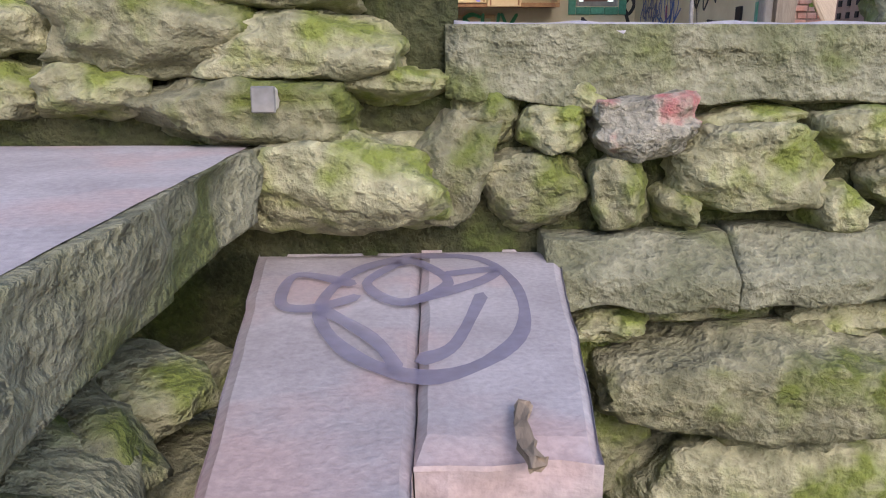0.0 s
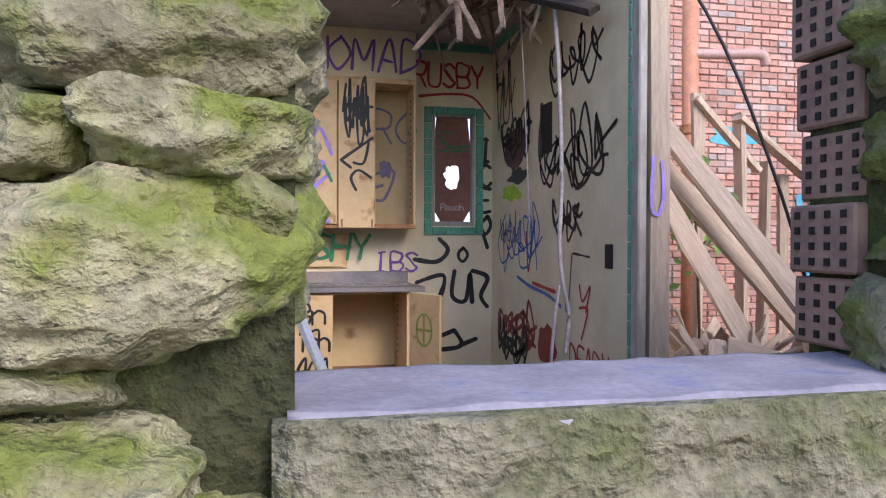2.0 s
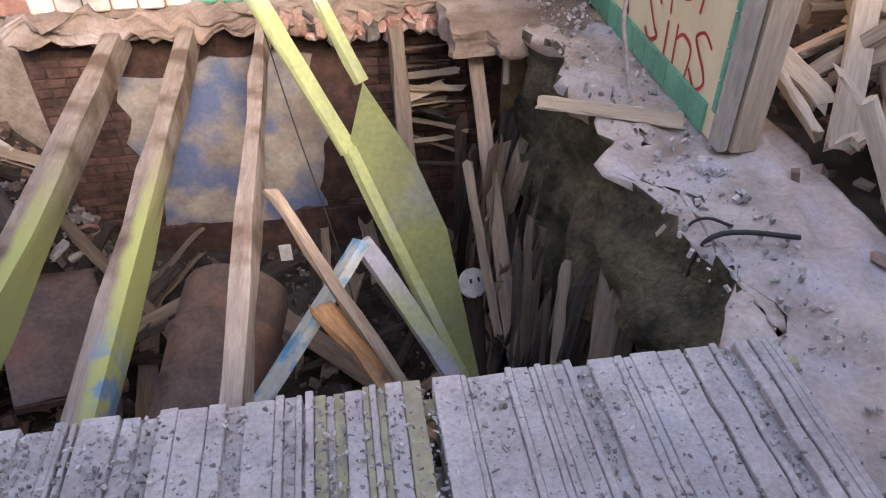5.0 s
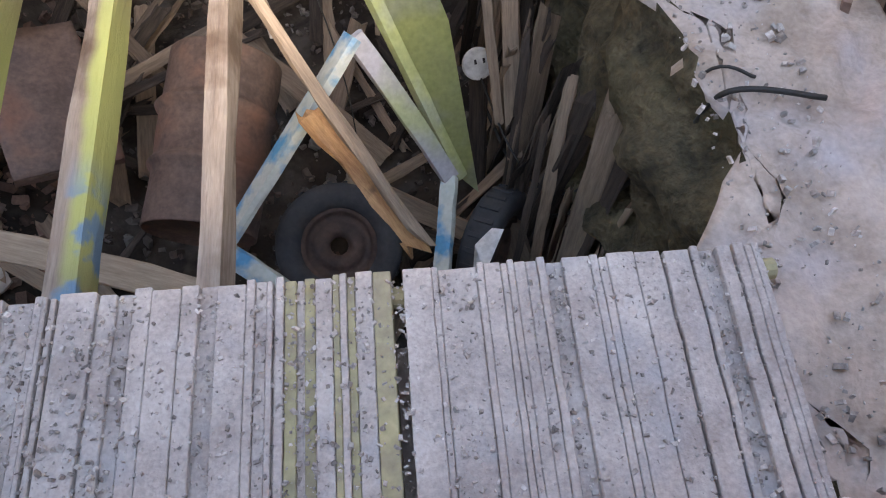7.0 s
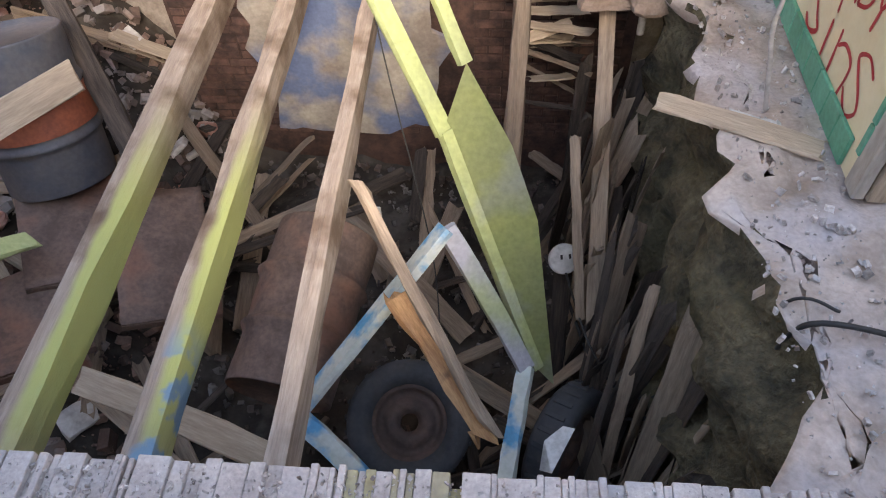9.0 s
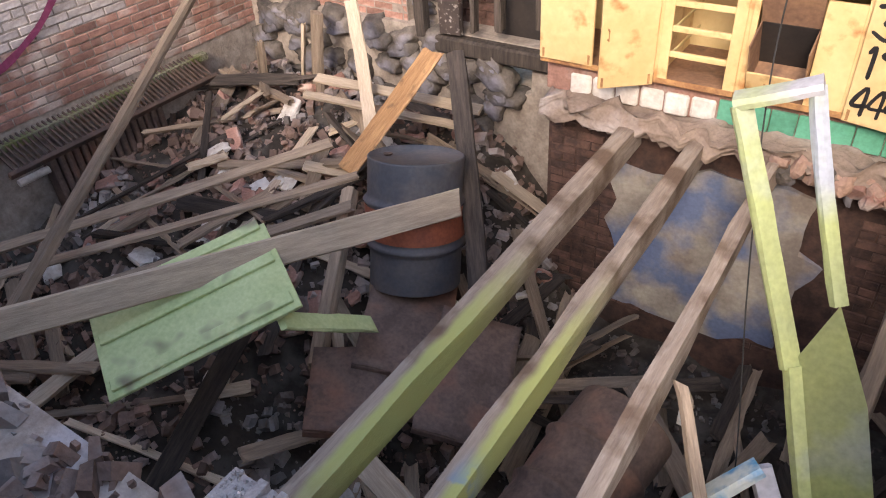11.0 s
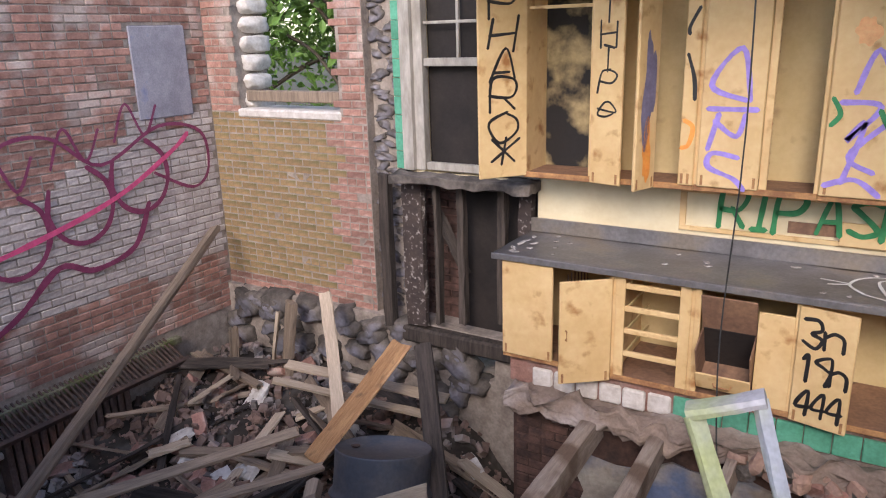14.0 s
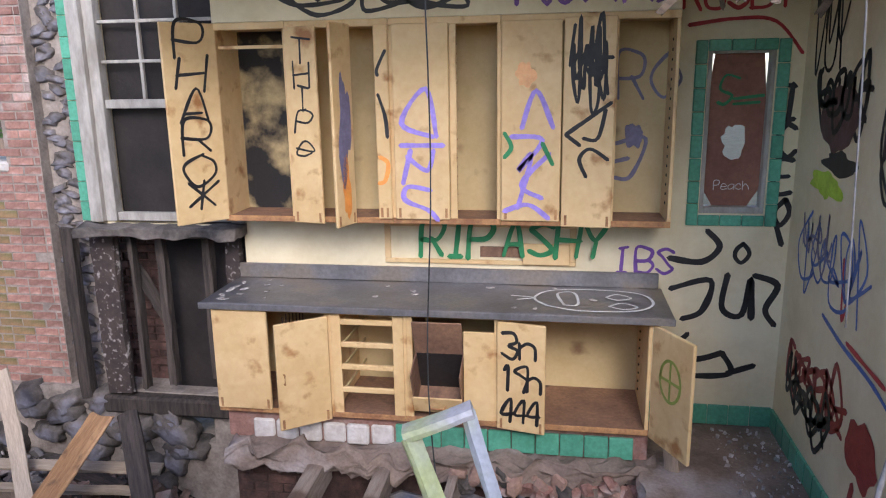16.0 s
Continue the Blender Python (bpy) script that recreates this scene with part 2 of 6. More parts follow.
ORANGE = paint("orange_spray", (0.75, 0.3, 0.06))
GREYP = paint("grey_spray", (0.16, 0.15, 0.24))
FADED = paint("faded_grey_spray", (0.22, 0.2, 0.29))
FADED.node_tree.nodes["Principled BSDF"].inputs["Alpha"].default_value = 0.55
TURQ = paint("turquoise_spray", (0.05, 0.5, 0.35))

# ---- helpers for shapes ----
RNG = random.Random(7)


def link(name, bm, mat, parent=None, label="", smooth=False):
    me = bpy.data.meshes.new(name)
    bmesh.ops.recalc_face_normals(bm, faces=bm.faces)
    bm.to_mesh(me)
    bm.free()
    me.materials.append(mat)
    if smooth:
        for p in me.polygons:
            p.use_smooth = True
    ob = new(name, me)
    if parent:
        ob.parent = parent
        ob.matrix_parent_inverse = base_matrix(parent).inverted()
    if label:
        ob["label"] = label
    return ob


def base_matrix(ob):
    m = ob.matrix_basis.copy()
    while ob.parent:
        m = ob.parent.matrix_basis @ ob.matrix_parent_inverse @ m
        ob = ob.parent
    return m


def part(name, bm, mat, parent, label="", smooth=False):
    return link(name, bm, mat, parent, label, smooth)


def thing(name, at, label, category, group="", kind=""):
    ob = new(name)
    ob.matrix_basis = Matrix.Translation(at)
    ob.empty_display_size = 0.1
    return tagged(ob, label, category, group, kind)


def box(x0, y0, z0, x1, y1, z1, bev=0.004, bm=None, m=None):
    own = bmesh.new()
    bmesh.ops.create_cube(own, size=1, matrix=Matrix.Translation(((x0 + x1) / 2, (y0 + y1) / 2, (z0 + z1) / 2)) @ Matrix.Diagonal((abs(x1 - x0), abs(y1 - y0), abs(z1 - z0), 1)))
    if bev:
        bmesh.ops.bevel(own, geom=own.edges[:], offset=bev, segments=1, affect="EDGES")
    if m:
        bmesh.ops.transform(own, matrix=m, verts=own.verts)
    if bm is None:
        return own
    me = bpy.data.meshes.new("join")
    own.to_mesh(me)
    own.free()
    bm.from_mesh(me)
    bpy.data.meshes.remove(me)
    return bm


def setting(name, bm, mat, label, category, smooth=False):
    return tagged(link(name, bm, mat, None, "", smooth), label, category, "", "structure")


def beam_mesh(p0, p1, w, t, roll=0.0, rough=0.006, cuts=7, ragged=0.0, seed=0):
    """A timber from p0 to p1: length on its own z, w wide, t thick, a little warped and worn."""
    p0, p1 = Vector(p0), Vector(p1)
    n = (p1 - p0).length
    bm = bmesh.new()
    prof = [(-w / 2, -t / 2), (0, -t / 2), (w / 2, -t / 2), (w / 2, 0), (w / 2, t / 2), (0, t / 2), (-w / 2, t / 2), (-w / 2, 0)]
    rings = []
    r = random.Random(seed)
    bow = r.uniform(-0.012, 0.012)
    for i in range(cuts + 1):
        k = i / cuts
        ring = []
        for a, b in prof:
            s = 1 - (0.08 if (abs(a) > w * 0.4 and abs(b) > t * 0.4) else 0)
            e = 0.0
            if i in (0, cuts):
                e = (1 if i == 0 else -1) * r.uniform(0, ragged)
            ring.append(bm.verts.new((a * s + r.uniform(-rough, rough) + bow * math.sin(math.pi * k), b * s + r.uniform(-rough, rough) * 0.6, k * n + e)))
        rings.append(ring)
    for i in range(cuts):
        for j in range(8):
            bm.faces.new((rings[i][j], rings[i][(j + 1) % 8], rings[i + 1][(j + 1) % 8], rings[i + 1][j]))
    bm.faces.new(rings[0])
    bm.faces.new(rings[-1])
    m = Matrix.Translation(p0) @ (p1 - p0).to_track_quat("Z", "Y").to_matrix().to_4x4() @ pose(0, 0, 0, 0, 0, roll)
    return bm, m


def timber(name, p0, p1, w, t, mat, label, category="plank", roll=0.0, group="", rough=0.005, ragged=0.03):
    bm, m = beam_mesh(p0, p1, w, t, roll, rough, 8, ragged, int(1000 * (p0[0] + p1[1] + w)) % 9973)
    ob = link(name, bm, mat)
    ob.matrix_basis = m
    return tagged(ob, label, category, group)


def tube(pts, r, sides=7, closed=False):
    bm = bmesh.new()
    P = [Vector(p) for p in pts]
    rings = []
    for i, p in enumerate(P):
        d = (P[min(i + 1, len(P) - 1)] - P[max(i - 1, 0)]).normalized()
        q = d.to_track_quat("Z", "Y")
        rings.append([bm.verts.new(p + q @ Vector((r * math.cos(2 * math.pi * k / sides), r * math.sin(2 * math.pi * k / sides), 0))) for k in range(sides)])
    for a, b in zip(rings, rings[1:]):
        for k in range(sides):
            bm.faces.new((a[k], a[(k + 1) % sides], b[(k + 1) % sides], b[k]))
    bm.faces.new(rings[0])
    bm.faces.new(rings[-1])
    return bm


def spline(pts, n=6):
    out = []
    P = [Vector(p) for p in pts]
    P = [P[0]] + P + [P[-1]]
    for i in range(1, len(P) - 2):
        a, b, c, d = P[i - 1:i + 3]
        for k in range(n):
            t = k / n
            out.append(0.5 * ((2 * b) + (c - a) * t + (2 * a - 5 * b + 4 * c - d) * t * t + (3 * b - a - 3 * c + d) * t ** 3))
    out.append(P[-2])
    return out


def lathe(profile, seg=28):
    """profile: (radius, height) pairs."""
    bm = bmesh.new()
    rings = [[bm.verts.new((r * math.cos(2 * math.pi * k / seg), r * math.sin(2 * math.pi * k / seg), z)) for k in range(seg)] for r, z in profile]
    for a, b in zip(rings, rings[1:]):
        for k in range(seg):
            bm.faces.new((a[k], a[(k + 1) % seg], b[(k + 1) % seg], b[k]))
    return bm


def rock_mesh(w, d, h, seed, sub=3, flat=0.66, rough=0.2):
    """A rough block: a rounded cube split along a few flat cleavage faces, then roughened at two sizes."""
    bm = bmesh.new()
    bmesh.ops.create_cube(bm, size=2)
    bmesh.ops.subdivide_edges(bm, edges=bm.edges[:], cuts=2 ** sub - 2, use_grid_fill=True)
    off = Vector((seed * 3.7, seed * 1.3, seed * 2.1))
    q = random.Random(seed)
    planes = []
    for k in range(9):
        n = Vector((q.uniform(-1, 1), q.uniform(-1, 0.2), q.uniform(-1, 1))).normalized()
        planes.append((n, q.uniform(0.93, 1.25)))
    lean = q.uniform(-0.1, 0.1)
    for v in bm.verts:
        ball = v.co.normalized() * 1.25
        p = v.co * flat + ball * (1 - flat)
        for n, e in planes:
            over = p.dot(n) - e
            if over > 0:
                p -= n * over * 0.9
        p.z += lean * p.x * min(1.0, w / (h + 0.01)) * 0.5
        size = max(w, h)
        k = noise.fractal(p * 1.1 + off, 1.0, 2.0, 4) * rough * 0.8
        k += noise.ridged_multi_fractal(p * Vector((0.8, 0.8, 2.4)) + off, 1.0, 2.0, 4, 1.0, 2.0) * rough * 0.3
        p = p * (1 + k - rough * 0.3)
        v.co = (p.x * w / 2, p.y * d / 2, p.z * h / 2)
        v.co += v.co.normalized() * 0.011 * size / 0.3 * noise.fractal(v.co * 22 + off, 1.0, 2.0, 3)
    return bm


def wall_frame(origin, u, v):
    u, v = Vector(u).normalized(), Vector(v).normalized()
    n = u.cross(v)
    return Matrix(((u.x, v.x, n.x, origin[0]), (u.y, v.y, n.y, origin[1]), (u.z, v.z, n.z, origin[2]), (0, 0, 0, 1)))


LIFT = [0]


def ribbon(bm, pts, w, lift=0.0, n=6):
    """A painted stroke of width w along pts (u, v), just off the surface, drawn as a thin film."""
    S = spline([(a, b, 0) for a, b in pts], n)
    L, R = [], []
    LIFT[0] += 1
    lift = 0.0012 + 0.0004 * (LIFT[0] % 9)
    for i, p in enumerate(S):
        d = S[min(i + 1, len(S) - 1)] - S[max(i - 1, 0)]
        if d.length < 1e-6:
            d = Vector((1, 0, 0))
        d.normalize()
        nrm = Vector((-d.y, d.x, 0))
        ww = w * (0.85 + 0.3 * noise.noise(p * 9)) / 2
        L.append(bm.verts.new((p + nrm * ww) + Vector((0, 0, lift))))
        R.append(bm.verts.new((p - nrm * ww) + Vector((0, 0, lift))))
    for i in range(len(S) - 1):
        bm.faces.new((L[i], R[i], R[i + 1], L[i + 1]))
    for p, a, b, s in ((S[0], L[0], R[0], -1), (S[-1], L[-1], R[-1], 1)):
        d = (b.co - a.co)
        out = Vector((-d.y, d.x, 0)) * 0.5 * s
        mid = bm.verts.new((a.co + b.co) / 2 + out)
        bm.faces.new((a, b, mid))


GLYPH = {
    "A": "00 26 40|12 32", "B": "00 06 36 45 33 03|33 42 41 30 00", "C": "45 26 04 02 20 41", "D": "00 06 35 43 31 00", "E": "46 06 00 40|03 33",
    "H": "06 00|46 40|03 43", "I": "16 36|26 20|10 30", "M": "00 06 22 46 40", "N": "00 06 40 46", "O": "26 04 02 20 42 44 26", "P": "00 06 36 45 33 03",
    "R": "00 06 36 45 33 03|23 40", "S": "45 26 05 14 32 41 20 01", "T": "06 46|26 20", "U": "06 01 20 41 46", "Y": "06 23 46|23 20", "K": "06 00|46 03 40",
    "a": "43 24 02 10 31 43|43 40", "c": "43 24 02 20 41", "e": "02 42 34 14 01 20 41", "h": "06 00|02 24 42 40", "p": "04 0a|04 34 42 20 01", "i": "24 20|26 25",
    "n": "04 00|03 24 43 40", "d": "46 40|42 24 02 20 42", "y": "04 22|44 1a", "1": "15 26 20", "3": "06 36 44 23 42 30 01", "4": "30 36 02 42", "7": "06 46 10",
    "9": "43 24 05 26 46 43 30", "*": "02 46|06 42|27 21", "F": "00 06 46|03 33", "L": "06 00 40", "l": "26 20",
}


def spray(parent, frame_m, text, u, v, h, w, mat, label="", slant=0.0, gap=1.25, jitter=0.25, aspect=0.62):
    """Hand-sprayed letters from (u, v), h high."""
    bm = bmesh.new()
    r = random.Random(len(text) * 31 + int(100 * (u + 9)))
    x = u
    for ch in text:
        if ch == " ":
            x += h * aspect * 0.7
            continue
        for st in GLYPH[ch].split("|"):
            pts = []
            for q in st.split():
                a, b = int(q[0]), (-2 if q[1] == "a" else int(q[1]))
                a, b = a + r.uniform(-jitter, jitter), b + r.uniform(-jitter, jitter)
                pts.append((x + a / 4 * h * aspect + slant * b / 6 * h, v + b / 6 * h))
            ribbon(bm, pts, w)
        x += h * aspect * gap
    bmesh.ops.transform(bm, matrix=frame_m, verts=bm.verts)
    return part("graffiti", bm, mat, parent, label or "sprayed letters")


def scribble_points(r, u, v, wd, h, loops, s):
    pts = []
    n = loops * 4
    for i in range(n):
        k = i / n
        ph = 2 * math.pi * loops * k + s
        amp = 0.25 + 0.25 * math.sin(k * 9 + s * 2 + r.random())
        pts.append((u + wd * (k + 0.09 * math.cos(ph) + r.uniform(-0.07, 0.07)), v + h * (0.5 + amp * math.sin(ph) + r.uniform(-0.2, 0.2))))
    return pts


def scribble(parent, frame_m, u, v, wd, h, w, mat, loops=5, seed=1, label="looping sprayed tag"):
    bm = bmesh.new()
    r = random.Random(seed)
    for s in range(2):
        pts = scribble_points(r, u, v, wd, h, loops, s)
        ribbon(bm, pts, w)
    bmesh.ops.transform(bm, matrix=frame_m, verts=bm.verts)
    return part("graffiti", bm, mat, parent, label)


def strokes(parent, frame_m, lines, w, mat, label):
    bm = bmesh.new()
    for pts in lines:
        ribbon(bm, pts, w)
    bmesh.ops.transform(bm, matrix=frame_m, verts=bm.verts)
    return part("graffiti", bm, mat, parent, label)


def blot(parent, frame_m, u, v, wu, wv, mat, label, seed=0):
    """A filled patch of paint with an uneven edge."""
    bm = bmesh.new()
    c = bm.verts.new((u, v, 0.003))
    vs = []
    for k in range(28):
        a = 2 * math.pi * k / 28
        s = 0.75 + 0.45 * noise.noise(Vector((math.cos(a) * 1.7, math.sin(a) * 1.7, seed * 3.1)))
        vs.append(bm.verts.new((u + wu / 2 * s * math.cos(a), v + wv / 2 * s * math.sin(a), 0.003)))
    for k in range(28):
        bm.faces.new((c, vs[k], vs[(k + 1) % 28]))
    bmesh.ops.transform(bm, matrix=frame_m, verts=bm.verts)
    return part("graffiti", bm, mat, parent, label)


def holed(x0, x1, z0, z1, holes, y0, y1):
    """A wall slab in x and z, y0 to y1 thick, with rectangular holes (x0, x1, z0, z1) through it."""
    xs = sorted({x0, x1, *[h[0] for h in holes], *[h[1] for h in holes]})
    zs = sorted({z0, z1, *[h[2] for h in holes], *[h[3] for h in holes]})
    bm = bmesh.new()
    for a, b in zip(xs, xs[1:]):
        for c, d in zip(zs, zs[1:]):
            mx, mz = (a + b) / 2, (c + d) / 2
            if any(h[0] < mx < h[1] and h[2] < mz < h[3] for h in holes):
                continue
            box(a, y0, c, b, y1, d, 0, bm)
    bmesh.ops.remove_doubles(bm, verts=bm.verts, dist=0.0005)
    seen = {}
    for f in bm.faces:
        seen.setdefault(tuple(round(k, 4) for k in f.calc_center_median()), []).append(f)
    bmesh.ops.delete(bm, geom=[f for g in seen.values() if len(g) > 1 for f in g], context="FACES")
    return bm


# ---- outside: ground and the stone wall ----
bm = bmesh.new()
bmesh.ops.create_grid(bm, x_segments=2, y_segments=2, size=400, matrix=Matrix.Translation((0, 0, -2.3)))
setting("ground", bm, SOIL, "dark leaf-covered forest ground", "ground")
bm = bmesh.new()
bmesh.ops.create_grid(bm, x_segments=60, y_segments=30, size=1, matrix=Matrix.Translation((0.5, -0.35, -0.62)) @ Matrix.Diagonal((6, 3.3, 1, 1)))
for v in bm.verts:
    v.co.z += 0.08 * noise.fractal(v.co * 1.3, 1, 2, 4)
setting("bank", bm, SOIL, "dark earth bank in front of the stone wall", "ground", True)

WY = 3.02          # face of the mortar core
SILL = 1.04
OX0, OX1 = 1.04, 2.1
# Unseen top: 2.5 keeps sun off the pit, 1.95 lights the left heap
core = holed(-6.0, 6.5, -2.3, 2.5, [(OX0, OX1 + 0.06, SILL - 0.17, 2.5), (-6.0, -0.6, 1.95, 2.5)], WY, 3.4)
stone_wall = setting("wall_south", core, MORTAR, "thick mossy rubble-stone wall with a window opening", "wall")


def rock(x, z, w, h, d=0.3, out=0.07, mat=None, seed=None, sub=4, rough=0.25, label="", tilt=0):
    s = seed if seed is not None else int(x * 91 + z * 57) % 97
    bm = rock_mesh(w * 1.06, d, h * 1.08, s, sub, 0.82, rough)
    ob = link("stone", bm, mat or STONE, stone_wall, label, True)
    ob.matrix_basis = pose(x, WY + d / 2 - out, z, (s * 7) % 9 - 4, tilt + (s * 5) % 7 - 3, (s * 3) % 13 - 6)
    return ob




def block(x0, x1, z0, z1, out=0.1, mat=None, label="", tilt=0, d=0.3):
    """One stone of the wall by its edges."""
    rock((x0 + x1) / 2, (z0 + z1) / 2, (x1 - x0) * 0.97, (z1 - z0) * 0.99, d, out, mat, None, 4, 0.22, label, tilt)


# the face beside and under the opening, course by course from the top
block(0.66, 1.06, 1.46, 1.61, 0.1)
block(0.3, 0.68, 1.48, 1.62, 0.08)
block(0.79, 1.06, 1.35, 1.45, 0.1)
block(0.64, 0.79, 1.34, 1.46, 0.07)
block(0.38, 0.64, 1.26, 1.47, 0.06)
block(0.46, 1.035, 1.12, 1.345, 0.11)
block(0.53, 0.82, 1.05, 1.13, 0.09)
block(0.3, 0.53, 0.93, 1.2, 0.08)
block(0.5, 0.9, 0.91, 1.05, 0.13)
block(0.12, 0.54, 0.93, 1.15, 0.13)
block(-0.25, 0.13, 0.97, 1.14, 0.1)
block(-0.2, 0.1, 0.83, 0.96, 0.1)
block(0.08, 0.33, 0.83, 0.95, 0.12)
block(0.31, 0.79, 0.775, 0.92, 0.14)
block(0.78, 1.02, 0.85, 0.94, 0.1)
block(0.48, 1.02, 0.575, 0.775, 0.17)
block(0.94, 1.1, 0.58, 0.83, 0.11, None, "", 14)
block(1.0, 1.19, 0.77, 0.9, 0.06, None, "", -12)
block(1.18, 1.34, 0.745, 0.85, 0.1)
block(1.1, 1.36, 0.565, 0.745, 0.1)
block(1.25, 1.39, 0.83, 0.9, 0.07, None, "", 10)
block(1.36, 1.6, 0.735, 0.87, 0.13, STONE_RED, "rough stone smeared with red paint")
block(1.37, 1.5, 0.555, 0.725, 0.11, None, "", -6)
block(1.51, 1.61, 0.565, 0.67, 0.09)
block(1.56, 1.92, 0.615, 0.8, 0.14)
block(1.6, 1.87, 0.79, 0.86, 0.06)
block(1.88, 2.06, 0.73, 0.84, 0.1)
block(1.87, 2.0, 0.545, 0.665, 0.1)
block(2.02, 2.3, 0.6, 0.74, 0.1)
block(2.08, 2.45, 0.75, 0.87, 0.08)
block(1.42, 2.12, 0.06, 0.31, 0.26)
block(1.32, 1.5, 0.31, 0.38, 0.16)
block(1.5, 1.85, 0.31, 0.39, 0.1)
block(1.86, 2.3, 0.31, 0.39, 0.12)
block(1.5, 2.2, -0.34, 0.05, 0.24)
block(1.16, 1.44, 0.1, 0.3, 0.08)
block(1.12, 1.5, -0.15, 0.1, 0.1)
block(2.14, 2.6, 0.0, 0.3, 0.18)
# jamb stones go through the thickness of the wall
for k, (z, h, dx) in enumerate(((1.235, 0.2, -0.02), (1.4, 0.1, -0.01), (1.54, 0.15, 0.0), (1.71, 0.16, 0.0), (1.87, 0.15, 0.01))):
    rock(OX0 - 0.125 + dx, z, 0.28, h * 1.1, d=0.46, out=0.03, seed=200 + k)
for k in range(5):
    rock(OX1 + 0.18 + 0.03 * (k % 3), 1.12 + 0.18 * k, 0.34, 0.18, d=0.26, out=0.04, seed=300 + k)
# the wall around, farther off
rr = random.Random(4)
for row in range(18):
    z = -0.9 + row * 0.165
    x = -2.6
    while x < 4.6:
        w = rr.uniform(0.22, 0.5)
        cx = x + w / 2
        inside = (-0.15 < cx < 2.5 and -0.35 < z < 1.85) or (OX0 - 0.3 < cx < OX1 + 0.4 and z > 0.8 and z < 2.8)
        if not inside:
            rock(cx, z + rr.uniform(-0.02, 0.02), w * 0.92, 0.15, sub=3, out=rr.uniform(0.04, 0.12))
        x += w
# sill and lintel
sill = thing("window_sill", (1.45, 3.2, SILL - 0.17), "rough concrete window sill, white-painted top with red splash", "window sill")
bm = box(OX0 - 0.03, 2.965, SILL - 0.175, 2.7, 3.36, SILL - 0.006, 0)
bmesh.ops.subdivide_edges(bm, edges=bm.edges[:], cuts=24, use_grid_fill=True)
for v in bm.verts:
    v.co += Vector((0, 1, 0.7 if v.co.z < SILL - 0.02 else 0)) * 0.022 * noise.fractal(v.co * 9, 1, 2, 4)
part("block", bm, CONCRETE, sill, "mossy pitted concrete face", True)
bm = bmesh.new()
bmesh.ops.create_grid(bm, x_segments=70, y_segments=30, size=1, matrix=Matrix.Translation((1.66, 3.165, SILL)) @ Matrix.Diagonal((0.63, 0.19, 1, 1)))
for v in bm.verts:
    v.co.z += 0.005 * noise.fractal(v.co * 8, 1, 2, 4)
    edge = min(v.co.y - 2.98, 3.36 - v.co.y)
    if edge < 0.02:
        v.co.z -= 0.02
        v.co.y += 0.006 * noise.noise(v.co * 12)
top = bmesh.ops.extrude_face_region(bm, geom=bm.faces[:])
bmesh.ops.translate(bm, verts=[e for e in top["geom"] if isinstance(e, bmesh.types.BMVert)], vec=(0, 0, -0.01))
part("top_face", bm, SILLTOP, sill, "pale dusty top with blue paint drips", True)
# broken hollow clay blocks lining the right jamb
jamb = thing("clay_block_jamb", (2.0, 3.4, SILL), "broken hollow clay blocks lining the window jamb", "jamb")
for k in range(6):
    z = SILL + 0.01 + k * 0.155
    w = 0.14 + 0.04 * math.sin(k * 2.1)
    bm = box(OX1 + 0.1 - w * 0.4, 3.24, z, OX1 + 0.3, 3.43, z + 0.145, 0.006)
    b = part("block", bm, CLAY, jamb)
    for q in range(4):
        for p in range(4):
            # Solid dark boxes in the face; their colour gives the holes' inner shade
            part("hole", box(OX1 + 0.096 - w * 0.4, 3.262 + q * 0.044, z + 0.016 + p * 0.033, OX1 + 0.15, 3.276 + q * 0.044, z + 0.032 + p * 0.033, 0), DARK_FILL, b)
for k in range(4):
    rx = 1.55 + 0.17 * k
    b = tagged(link("brick", rock_mesh(0.2, 0.1, 0.09, 40 + k, 3, 0.9, 0.05), BRICK), "loose pink-edged brick on the inner sill edge", "brick", "bricks on the inner sill")
    b.matrix_basis = pose(rx, 3.33, 0.945, 0, 0, 4)
inner = setting("wall_lining", box(-4.1, 3.4, -2.2, 2.9, 3.44, 0.9, 0.0), BRICK, "brick lining under the window inside", "wall")

# slabs and steps in front
ledge = thing("stone_ledge", (-0.2, 2.4, -0.6), "high concrete slab ledge with a mossy broken edge", "ledge")
bm = box(-2.6, 1.3, 0.6, 0.57, 2.97, 0.762, 0)
bmesh.ops.subdivide_edges(bm, edges=bm.edges[:], cuts=22, use_grid_fill=True)
for v in bm.verts:
    if v.co.z < 0.755:
        v.co += Vector((1, 0, 0.5)) * 0.05 * noise.fractal(v.co * 6, 1, 2, 4)
part("slab", bm, CONCRETE, ledge, "", True)
bm = bmesh.new()
bmesh.ops.create_grid(bm, x_segments=50, y_segments=40, size=1, matrix=Matrix.Translation((-0.97, 2.13, 0.764)) @ Matrix.Diagonal((1.53, 0.82, 1, 1)))
for v in bm.verts:
    v.co.z += 0.002 * noise.fractal(v.co * 7, 1, 2, 4)
part("top_face", bm, SLABTOP, ledge, "smooth lilac-grey top with faded pink paint", True)
